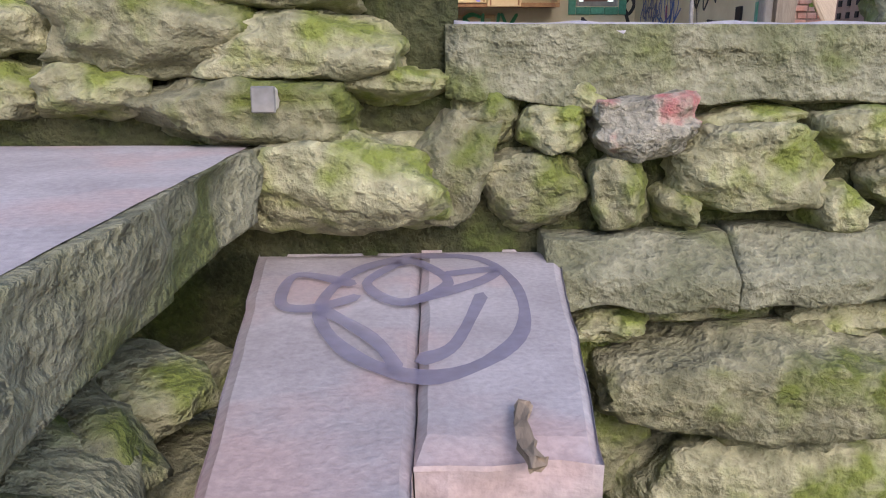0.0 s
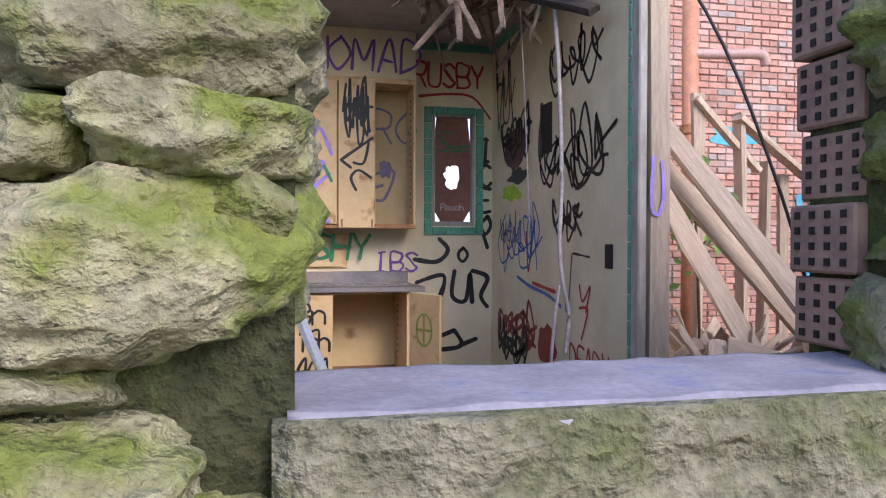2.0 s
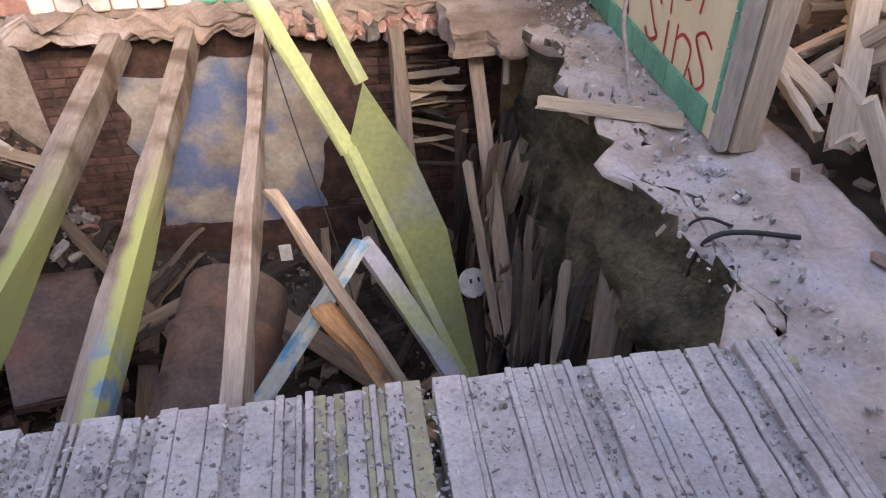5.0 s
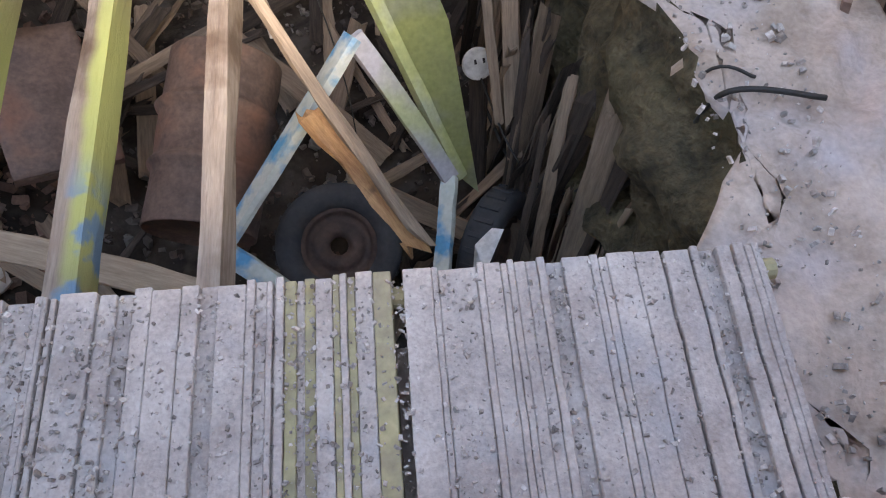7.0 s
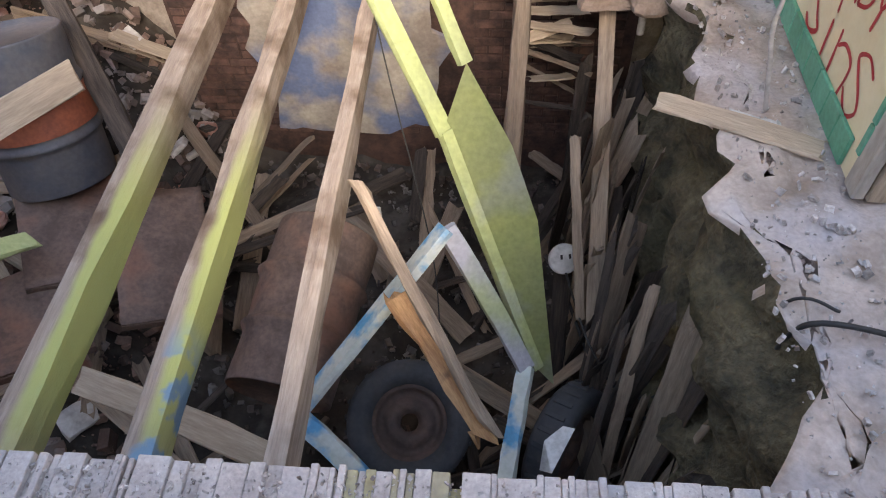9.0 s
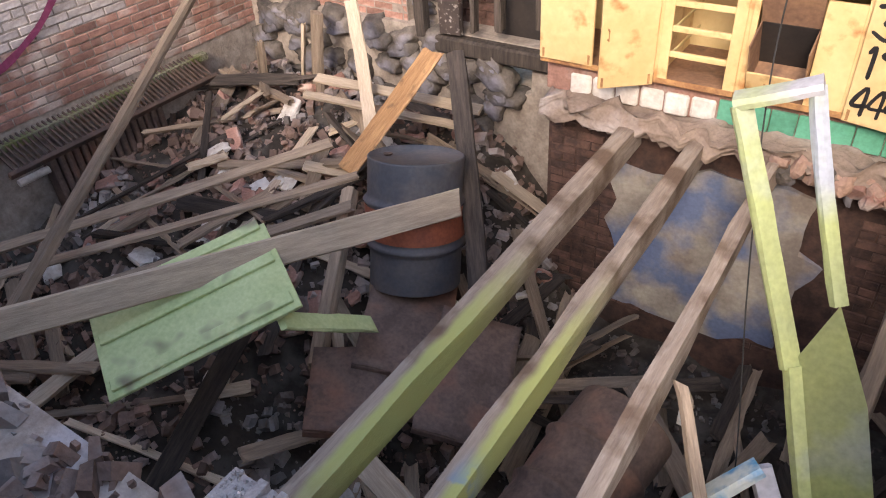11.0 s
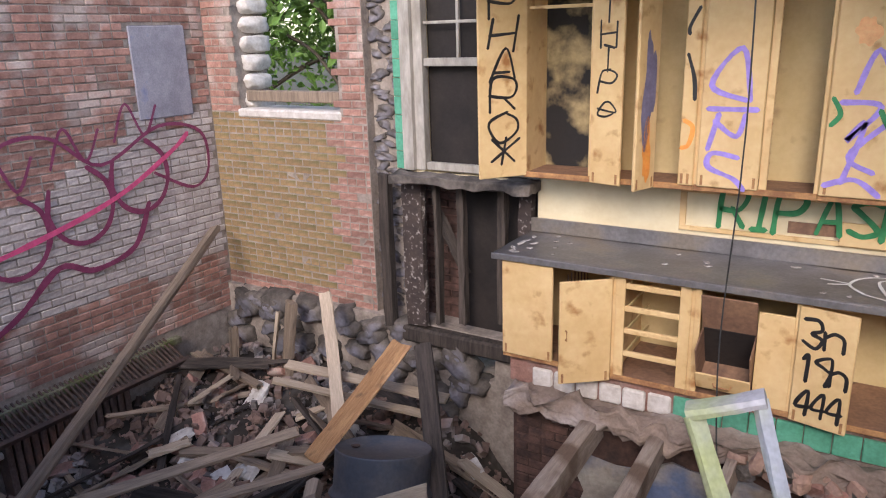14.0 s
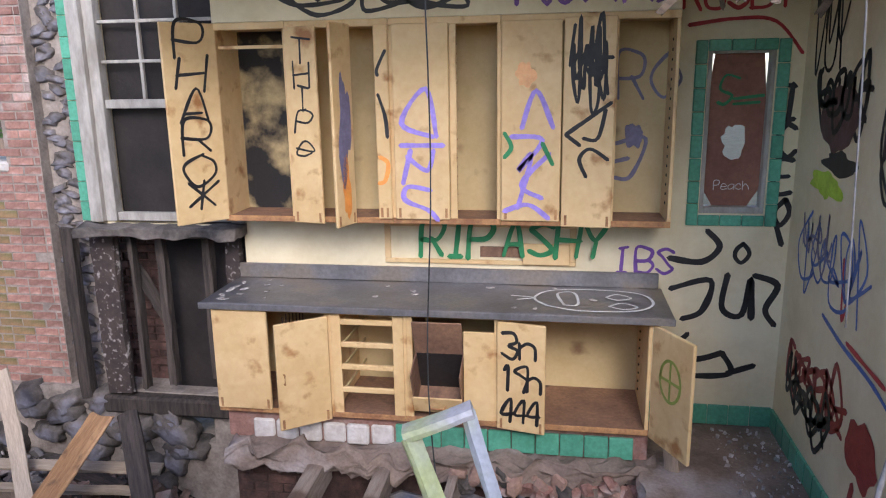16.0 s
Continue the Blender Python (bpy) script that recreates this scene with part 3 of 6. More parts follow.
for k in range(22):
    bm = rock_mesh(RNG.uniform(0.16, 0.3), 0.3, RNG.uniform(0.1, 0.22), 400 + k, 3)
    o = part("stone", bm, STONE, ledge, "", True)
    o.matrix_parent_inverse = Matrix.Identity(4)
    o.matrix_basis = pose(0.66 + RNG.uniform(-0.05, 0.05), 1.45 + 0.19 * (k % 8) - 2.4, 0.12 + 0.2 * (k // 8) + 0.5, 0, RNG.uniform(-20, 20), RNG.uniform(0, 90))
step = thing("concrete_step", (0.9, 2.4, 0.2), "pale concrete step slab with a faded sprayed face", "step")


def slab(x0, y0, z0, x1, y1, z1, label, cracked):
    bm = box(x0, y0, z0, x1, y1, z1, 0)
    bmesh.ops.subdivide_edges(bm, edges=bm.edges[:], cuts=16, use_grid_fill=True)
    for v in bm.verts:
        rim = v.co.z > z1 - 0.001 and (min(v.co.x - x0, x1 - v.co.x) < 0.002 or min(v.co.y - y0, y1 - v.co.y) < 0.002)
        v.co += Vector((0.3, 1, 0)) * 0.012 * noise.fractal(v.co * 9, 1, 2, 3)
        v.co.z += 0.0012 * noise.fractal(v.co * 6, 1, 2, 3) - (0.012 if rim else 0) - (0.03 if v.co.z < z0 + 0.001 else 0) * noise.noise(v.co * 7)
        v.co.x += (v.co.y - 2.05) * (0.12 * (v.co.x - 0.93) / 0.24 if not cracked else -0.14 * (0.93 - v.co.x) / 0.23)
    return part("slab", bm, SLABTOP, step, label, False)


slab(0.945, 2.03, 0.41, 1.175, 3.02, 0.5, "grey concrete half of the slab", False)
slab(0.69, 1.8, 0.4, 0.943, 3.02, 0.493, "warmer pinkish half of the slab, cracked", True)
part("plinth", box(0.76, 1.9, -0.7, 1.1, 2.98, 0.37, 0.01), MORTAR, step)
fs = wall_frame((0.915, 2.26, 0.5), (1, 0, 0), (0, 1, 0)) @ Matrix.Diagonal((0.78, 1.55, 1, 1))
strokes(step, fs, [[(0.02, 0.44), (-0.14, 0.36), (-0.2, 0.2), (-0.1, 0.06), (0.08, 0.0), (0.26, 0.1), (0.3, 0.28), (0.22, 0.42), (0.02, 0.44)],
                   [(-0.02, 0.4), (-0.1, 0.3), (0.0, 0.22), (0.12, 0.3), (0.04, 0.4), (-0.02, 0.4)], [(-0.14, 0.3), (-0.3, 0.34), (-0.3, 0.22), (-0.22, 0.2), (-0.12, 0.24)],
                   [(0.02, 0.22), (0.2, 0.3), (0.26, 0.36), (0.12, 0.34)], [(0.2, 0.24), (0.12, 0.08), (0.05, 0.04)], [(-0.2, 0.2), (-0.06, 0.1), (0.0, 0.02)]], 0.035, FADED, "faded blue-grey sprayed bird face")
course = thing("stone_course", (2.0, 2.95, 0.395), "projecting weathered stone course along the wall foot", "stone course")
for x0, x1, dz in ((1.24, 1.68, 0.0), (1.685, 2.16, 0.012), (2.165, 2.55, -0.008), (2.555, 2.9, 0.006)):
    bm = box(x0, 2.83, 0.395 + dz, x1, 3.05, 0.55 + dz, 0)
    bmesh.ops.subdivide_edges(bm, edges=bm.edges[:], cuts=14, use_grid_fill=True)
    for v in bm.verts:
        k = noise.fractal(v.co * 6, 1, 2, 4)
        v.co += Vector((0.15, 1, 0.5)) * 0.03 * k
        v.co.y += 0.09 * max(0.0, (v.co.z - 0.47) / 0.08)
    part("stone", bm, CONCRETE, course, "", True)
timber("stick", (1.09, 2.16, 0.512), (1.083, 1.965, 0.52), 0.018, 0.014, WOOD, "small broken stick lying on the step", "stick")
for k in range(30):
    bm = rock_mesh(RNG.uniform(0.2, 0.5), 0.3, RNG.uniform(0.12, 0.25), 500 + k, 3)
    o = tagged(link("boulder", bm, STONE, None, "", True), "rough fallen stone at the foot of the wall", "stone", "stones at the wall foot")
    o.matrix_basis = pose(1.2 + RNG.uniform(0.1, 2.0), 2.8 - RNG.uniform(0, 0.5) - 0.0, -0.5 + RNG.uniform(0, 0.2), 0, 0, RNG.uniform(0, 180))

jb = thing("junction_box", (0.63, 2.84, 0.88), "small grey metal junction box on the stones", "junction box")
part("box", box(0.6, 2.83, 0.85, 0.645, 2.93, 0.9, 0.006), WHITE_TILE, jb)
part("lid", box(0.597, 2.822, 0.847, 0.648, 2.832, 0.903, 0.003), STEEL, jb)

# ---- the building: walls, floors, ceiling ----


def brick_field(parent, frame_m, u0, u1, v0, v1, mats, pick, skip=None, single=None, depth=0.015, bl=0.2, bh=0.066, joint=0.011, seed=1):
    """Courses of bricks on a wall. single(u, v): whether that brick is a part of its own; the others are joined by material."""
    r = random.Random(seed)
    joined = {m: ([], []) for m in mats}
    shared = {}
    row = 0
    v = v0
    faces = ((0, 1, 2, 3), (0, 4, 5, 1), (1, 5, 6, 2), (2, 6, 7, 3), (3, 7, 4, 0))
    count = 0
    while v + bh < v1:
        u = u0 - (bl / 2 if row % 2 else 0)
        header = row % 6 == 5
        ln = bl / 2 if header else bl
        while u < u1:
            a, b = max(u, u0) + joint / 2, min(u + ln, u1) - joint / 2
            if b - a > 0.03 and not (skip and skip((a + b) / 2, v + bh / 2)):
                m = mats[pick((a + b) / 2, v + bh / 2, r)]
                d = depth + r.uniform(-0.4, 0.55) * depth
                x, y = (b - a) / 2, (bh - joint) / 2
                c = [(-x + .004, -y + .004, d), (x - .004, -y + .004, d), (x - .004, y - .004, d), (-x + .004, y - .004, d), (-x, -y, 0), (x, -y, 0), (x, y, 0), (-x, y, 0)]
                if single and count < 300 and single((a + b) / 2, v + bh / 2):
                    key = (round(x, 3), m.name)
                    if key not in shared:
                        me = bpy.data.meshes.new("brick")
                        me.from_pydata(c, [], faces)
                        me.materials.append(m)
                        shared[key] = me
                    ob = new("brick", shared[key])
                    ob.parent = parent
                    ob.matrix_basis = frame_m @ Matrix.Translation(((a + b) / 2, v + bh / 2, r.uniform(-0.005, 0.004))) @ pose(0, 0, 0, r.uniform(-1, 1), r.uniform(-1, 1), r.uniform(-0.6, 0.6))
                    count += 1
                else:
                    V, F = joined[m]
                    n = len(V)
                    V.extend((p[0] + (a + b) / 2, p[1] + v + bh / 2, p[2]) for p in c)
                    F.extend(tuple(i + n for i in f) for f in faces)
            u += ln
        v += bh
        row += 1
    for m, (V, F) in joined.items():
        if F:
            me = bpy.data.meshes.new("bricks")
            me.from_pydata(V, [], F)
            me.materials.append(m)
            ob = tagged(new("bricks", me), "", "", "", "stuff")
            ob.parent = parent
            ob.matrix_basis = frame_m


XL = -4.1
F_W = wall_frame((XL, 0, 0), (0, 1, 0), (0, 0, 1))                 # left wall, u = y
F_NB = wall_frame((0, 8.35, 0), (1, 0, 0), (0, 0, 1))
F_N = wall_frame((0, 8.2, 0), (1, 0, 0), (0, 0, 1))
F_E = wall_frame((2.9, 0, 0), (0, -1, 0), (0, 0, 1))               # partition, u = -y
F_FAR = wall_frame((0, 8.6, 0), (1, 0, 0), (0, 0, 1))

wall_w = setting("wall_west", box(XL - 0.35, 3.44, -2.25, XL, 8.95, 3.6, 0), LIME, "old brick wall with large faded graffiti", "wall")
wall_nb = setting("wall_north_brick", holed(XL, -2.25, -0.05, 3.6, [(-3.73, -2.53, 1.68, 3.2)], 8.35, 8.75), LIME, "brick end wall with an empty window opening", "wall")
foundation = setting("foundation", holed(XL, 2.9, -2.25, -0.05, [(-1.45, -1.05, -0.45, -0.22)], 8.3, 8.75), LIME, "rough rubble-stone foundation wall", "wall")
wall_n = setting("wall_north", holed(-1.86, 3.02, 0, 3.0, [(2.36, 2.74, 1.41, 2.39), (-1.6, -0.66, 1.28, 2.95), (-1.86, -0.64, 0.0, 1.22)], 8.2, 8.3), PLASTER, "cream plaster kitchen wall covered in graffiti", "wall")
wall_back = setting("wall_north_outer", holed(-2.25, 3.02, -0.05, 3.6, [(2.2, 2.9, 1.3, 2.5)], 8.55, 8.8), BRICK_SHADE, "brick outer wall behind the plaster, darkened as in shade", "wall")
wall_e = setting("partition_east", box(2.9, 5.62, 0, 3.03, 8.2, 3.0, 0), PLASTER, "cream partition wall covered in black and red graffiti", "wall")
bm = box(2.0, 6.95, -0.16, 2.9, 8.2, 0.0, 0.0)
bmesh.ops.subdivide_edges(bm, edges=bm.edges[:], cuts=14, use_grid_fill=True)
for v in bm.verts:
    if v.co.y < 7.3 or v.co.x < 2.2:
        v.co += Vector((1, 1, 0.2)) * 0.06 * noise.fractal(v.co * 5, 1, 2, 4)
floor = setting("floor", bm, BROWN_DUST, "dusty remains of the kitchen floor", "floor")
beyond = bmesh.new()
bmesh.ops.create_grid(beyond, x_segments=40, y_segments=40, size=1, matrix=Matrix.Translation((5.55, 6.0, -0.16)) @ Matrix.Diagonal((2.6, 2.6, 1, 1)))
for v in beyond.verts:
    v.co.z += 0.16 * noise.fractal(v.co * 1.4, 1, 2, 4)
setting("floor_beyond", beyond, DIRT, "debris-covered ground of the open room beyond", "floor", True)
far = setting("wall_north_far", box(3.02, 8.6, -2.25, 9.0, 8.95, 4.6, 0), LIME, "sunlit orange-red brick wall with bright graffiti", "wall")
wall_far_e = setting("wall_east_far", box(8.2, 3.44, -2.25, 8.5, 8.6, 4.6, 0), BRICK_SUN, "brick wall closing the room beyond", "wall")

# pit edge: thick broken concrete wall under the right side
bm = box(2.47, 3.56, -2.25, 3.25, 7.0, -0.005, 0)
bmesh.ops.subdivide_edges(bm, edges=bm.edges[:], cuts=50, use_grid_fill=True)
for v in bm.verts:
    k = noise.fractal(v.co * 2.6, 1, 2, 5)
    v.co.x += 0.2 * k if v.co.x < 2.6 else 0
    v.co.z += 0.04 * noise.fractal(v.co * 6, 1, 2, 4)
    if v.co.x < 2.6 and v.co.z > -0.1:
        v.co.x += 0.05 * noise.noise(v.co * 9)
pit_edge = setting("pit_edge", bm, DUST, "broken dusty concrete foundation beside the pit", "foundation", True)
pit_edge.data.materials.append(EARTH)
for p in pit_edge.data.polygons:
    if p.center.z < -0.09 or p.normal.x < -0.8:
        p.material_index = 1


def pit_h(x, y):
    s = max(0.0, min(1.0, (0.1 - x) / 1.9))
    t = max(0.0, min(1.0, (y - 4.2) / 3.6))
    s, t = s * s * (3 - 2 * s), t * t * (3 - 2 * t)
    return -1.95 + s * (0.62 + 0.62 * t) + 0.12 * noise.fractal(Vector((x * 1.5, y * 1.5, 3)), 1, 2, 4)


bm = bmesh.new()
bmesh.ops.create_grid(bm, x_segments=80, y_segments=60, size=1, matrix=Matrix.Translation((-0.6, 5.95, 0)) @ Matrix.Diagonal((3.55, 2.42, 1, 1)))
for v in bm.verts:
    v.co.z = pit_h(v.co.x, v.co.y)
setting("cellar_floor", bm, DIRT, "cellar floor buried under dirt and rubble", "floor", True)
cellar_wall = setting("cellar_wall", box(-0.6, 7.72, -2.25, 2.47, 7.95, -0.16, 0), BRICK_SHADE, "cellar wall under the kitchen cupboards", "wall")
bm = box(-0.02, 7.69, -1.62, 1.2, 7.725, -0.36, 0)
bmesh.ops.subdivide_edges(bm, edges=bm.edges[:], cuts=10, use_grid_fill=True)
for v in bm.verts:
    v.co.x += 0.2 * noise.fractal(v.co * 2.4, 1, 2, 3)
    v.co.z += 0.16 * noise.fractal(v.co * 2.1 + Vector((5, 0, 0)), 1, 2, 3)
part("plaster_patch", bm, FACE, cellar_wall, "peeling plaster with blue and cream paint")
# rough foundation stones along the back
for k in range(64):
    x = XL + 0.15 + RNG.random() * 2.7
    o = link("stone", rock_mesh(RNG.uniform(0.16, 0.36), 0.2, RNG.uniform(0.12, 0.24), 600 + k % 14, 3, 0.9, 0.28), RUBBLE_STONE, foundation, "", True)
    o.matrix_basis = pose(x, 8.3, -0.12 - 0.9 * RNG.random(), 0, RNG.uniform(-25, 25), 0)
# stripped edge between brick and plaster
for k in range(90):
    o = link("stone", rock_mesh(RNG.uniform(0.07, 0.2), 0.16, RNG.uniform(0.05, 0.12), 630 + k % 10, 3, 0.92, 0.3), RUBBLE_STONE, wall_nb, "", True)
    o.matrix_basis = pose(-2.1 + RNG.uniform(-0.12, 0.14), 8.5, 0.0 + k * 0.038, 0, RNG.uniform(-20, 20), 0)
setting("wall_north_pier", box(-2.25, 8.45, -0.05, -1.86, 8.8, 3.6, 0), LIME, "rough mortar edge where plaster fell", "wall")

# ceiling, broken towards the room
bm = bmesh.new()
n = 26
rows = []
for i in range(n + 1):
    x = -0.9 + i * (3.8 / n)
    e = 6.6 - 0.5 * (x > 1.9) + 0.4 * noise.fractal(Vector((x * 2.5, 0, 0)), 1, 2, 3)
    rows.append([bm.verts.new((x, 8.2, 2.995)), bm.verts.new((x, e, 2.995)), bm.verts.new((x, e, 3.06)), bm.verts.new((x, 8.2, 3.06))])
for a, b in zip(rows, rows[1:]):
    for k in range(4):
        bm.faces.new((a[k], a[(k + 1) % 4], b[(k + 1) % 4], b[k]))
bm.faces.new(rows[0])
bm.faces.new(rows[-1])
setting("ceiling", bm, CEILING, "stained plaster ceiling with a broken edge", "ceiling")
for x0, x1, y in ((-0.62, 2.9, 8.188),):
    setting("trim", box(x0, y - 0.02, 2.93, x1, y + 0.01, 2.99, 0.004), GREEN, "narrow green tile border under the ceiling", "trim")
setting("trim_east", box(2.87, 5.7, 2.93, 2.898, 8.17, 2.99, 0.004), GREEN, "narrow green tile border under the ceiling", "trim")

# hanging laths and timbers under the broken ceiling
for k in range(34):
    x = 1.9 + RNG.random() * 1.0
    y = 6.2 + RNG.random() * 0.95
    timber("lath", (x, y, 3.0), (x + RNG.uniform(-0.5, 0.5), y + RNG.uniform(-0.3, 0.2), 2.66 + RNG.uniform(-0.2, 0.25)), 0.035, 0.01, LATH, "thin broken ceiling lath hanging down", "lath", RNG.uniform(0, 90), "hanging laths")
for k, (a, b) in enumerate((((0.9, 5.9, 2.98), (3.0, 5.7, 2.72)), ((1.4, 6.2, 3.0), (3.3, 5.9, 2.86)), ((2.2, 6.7, 3.0), (2.75, 5.75, 2.55)))):
    timber("broken_rafter", a, b, 0.09, 0.05, WOOD_DARK, "dark broken rafter sagging from the ceiling", "rafter", 20 * k, "broken rafters")

# partition end post
post = thing("door_post", (2.97, 5.58, 0), "weathered wooden post ending the partition, white paint flaking", "post")
part("timber", beam_mesh((3.0, 5.56, 0), (3.0, 5.56, 3.05), 0.12, 0.1, 0, 0.004)[0], WOOD_PALE, post).matrix_basis = pose(3.0, 5.56, 0)
part("white_edge", box(2.885, 5.52, 0, 2.935, 5.615, 3.0, 0.008), WHITE_PAINT, post, "flaking white painted edge")
for k in range(20):
    part("tile", box(2.878, 5.6, 0.14 + k * 0.142, 2.9, 5.632, 0.276 + k * 0.142, 0.004), GREEN, post, "green edge tile" if k == 0 else "")
strokes(post, wall_frame((2.96, 5.505, 1.42), (1, 0, 0), (0, 0, 1)), [[(0, 0.3), (-0.01, 0.05), (0.03, 0.0), (0.06, 0.1), (0.05, 0.28)]], 0.02, PURPLE, "purple sprayed mark")

# tile base along kitchen walls
skirting = thing("tile_base", (2.5, 8.18, 0), "green glazed tile base along the kitchen walls", "tile base")
for k in range(6):
    part("tile", box(2.1 + k * 0.132, 8.182, 0.005, 2.228 + k * 0.132, 8.2, 0.14, 0.004), GREEN, skirting)
for k in range(18):
    part("tile", box(2.882, 8.18 - (k + 1) * 0.138, 0.005, 2.9, 8.18 - k * 0.138 - 0.004, 0.14, 0.004), GREEN, skirting)

# ---- windows ----
w1 = thing("window_1", (2.55, 8.2, 1.33), "small window boarded with a holed brown panel, green tile surround", "window", "", "structure")
for k in range(8):
    z = 1.335 + k * 0.139
    part("tile", box(2.285, 8.18, z, 2.352, 8.2, z + 0.134, 0.004), GREEN, w1)
    part("tile", box(2.748, 8.18, z, 2.815, 8.2, z + 0.134, 0.004), GREEN, w1)
for k in range(3):
    part("tile", box(2.356 + k * 0.13, 8.18, 2.38, 2.482 + k * 0.13, 8.2, 2.445, 0.004), GREEN, w1)
    part("tile", box(2.356 + k * 0.13, 8.18, 1.335, 2.482 + k * 0.13, 8.2, 1.4, 0.004), GREEN, w1)
for a in ((2.36, 8.2, 1.41, 2.385, 8.28, 2.39), (2.715, 8.2, 1.41, 2.74, 8.28, 2.39), (2.385, 8.2, 2.365, 2.715, 8.28, 2.39), (2.385, 8.2, 1.41, 2.715, 8.28, 1.45)):
    part("window_frame", box(*a), WHITE_PAINT, w1)
hx, hz = 2.55, 1.84
bm = bmesh.new()
outer, hole = [], []
for k in range(24):
    a = 2 * math.pi * k / 24
    c, q = math.cos(a), math.sin(a)
    r = 0.085 + 0.035 * noise.noise(Vector((c * 2, q * 2, 1)))
    hole.append(bm.verts.new((hx + r * c * 0.8, 8.262, hz + r * q * 1.25)))
    t = min((0.165 if c > 0 else 0.165) / max(abs(c), 1e-6), (2.365 - hz if q > 0 else hz - 1.45) / max(abs(q), 1e-6))
    outer.append(bm.verts.new((hx + t * c, 8.262, hz + t * q)))
for k in range(24):
    bm.faces.new((outer[k], outer[(k + 1) % 24], hole[(k + 1) % 24], hole[k]))
ext = bmesh.ops.extrude_face_region(bm, geom=bm.faces[:])
bmesh.ops.translate(bm, verts=[e for e in ext["geom"] if isinstance(e, bmesh.types.BMVert)], vec=(0, 0.01, 0))
board = part("board", bm, BROWN_BOARD, w1, "brown hardboard panel with a ragged hole")
fb = wall_frame((2.4, 8.26, 1.5), (1, 0, 0), (0, 0, 1))
spray(board, fb, "Peach", 0.05, 0.05, 0.055, 0.005, WHITE, "the word Peach sprayed thin in white")
strokes(board, fb, [[(0.16, 0.72), (0.08, 0.74), (0.05, 0.66), (0.12, 0.62), (0.08, 0.57), (0.04, 0.58)], [(0.13, 0.6), (0.3, 0.62)], [(0.13, 0.57), (0.28, 0.58)]], 0.02, GREENP, "dark green sprayed mark")
w2 = thing("window_2", (-1.2, 8.2, 1.28), "old double-hung window with dirty white muntins, dark behind", "window", "", "structure")
for k in range(12):
    part("tile", box(-1.85, 8.18, 1.3 + k * 0.14, -1.76, 8.2, 1.436 + k * 0.14, 0.004), GREEN, w2)
for a in ((-1.756, 8.14, 1.3, -1.66, 8.2, 3.0), (-1.66, 8.18, 1.3, -1.58, 8.26, 2.97), (-0.7, 8.16, 1.3, -0.62, 8.24, 2.97), (-1.58, 8.2, 2.08, -0.7, 8.25, 2.14), (-1.58, 8.2, 2.9, -0.7, 8.25, 2.97), (-1.58, 8.2, 1.3, -0.7, 8.25, 1.36)):
    part("window_frame", box(*a), WHITE_PAINT, w2)
for x in (-1.3, -1.02):
    part("muntin", box(x, 8.21, 2.14, x + 0.022, 8.24, 2.9, 0.003), WHITE_PAINT, w2)
for z in (2.38, 2.64):
    part("muntin", box(-1.58, 8.212, z, -0.7, 8.238, z + 0.022, 0.003), WHITE_PAINT, w2)
# Added near-black sheet standing in for the darkness behind the panes
part("board", box(-1.62, 8.3, 1.2, -0.6, 8.34, 3.0, 0), DARK_FILL, w2, "added dark sheet behind the sashes")
bm = box(-1.8, 8.0, 1.22, -0.62, 8.26, 1.285, 0)
bmesh.ops.subdivide_edges(bm, edges=bm.edges[:], cuts=10, use_grid_fill=True)
for v in bm.verts:
    v.co += Vector((0.3, 1, 1)) * 0.03 * noise.fractal(v.co * 7, 1, 2, 3)
part("window_sill", bm, RUBBLE_STONE, w2, "crumbling sill heaped with flakes", True)
w3 = thing("window_3", (-3.1, 8.4, 1.66), "empty window opening with one bar of old frame, trees outside", "window", "", "structure")
part("window_frame", box(-3.7, 8.42, 1.76, -2.55, 8.5, 1.86, 0.01), WOOD, w3)
part("window_sill", box(-3.74, 8.33, 1.62, -2.52, 8.74, 1.7, 0.015), WHITE_TILE, w3, "pale crumbling sill")
for k in range(9):
    o = part("jamb_brick", rock_mesh(0.16, 0.3, 0.14, 700 + k, 3), WHITE_TILE, w3, "", True)
    o.matrix_parent_inverse = Matrix.Identity(4)
    o.matrix_basis = pose(-0.63, 0.2, 0.1 + k * 0.17)

# studs in the broken wall under the window
for k, (x, w, m) in enumerate(((-2.02, 0.1, WOOD_DARK), (-1.74, 0.2, SPECKLE), (-1.53, 0.04, WOOD_DARK), (-1.3, 0.06, WOOD_DARK), (-0.94, 0.07, WOOD_DARK), (-0.74, 0.12, SPECKLE))):
    timber("stud", (x, 8.24, -0.1 + 0.05 * k), (x, 8.24, 1.24), w, 0.08, m, "old wall stud with scraps of speckled board", "stud", 0, "wall studs", 0.006)
tagged(link("stud_plate", box(-1.9, 8.2, -0.2, -0.62, 8.34, -0.06, 0.02), WOOD_DARK), "rotten plate under the wall studs", "timber")
timber("loose_lath", (-1.56, 8.3, 0.95), (-1.3, 8.3, 0.45), 0.09, 0.012, WOOD_DARK, "loose board hanging in the broken wall", "board", 30)

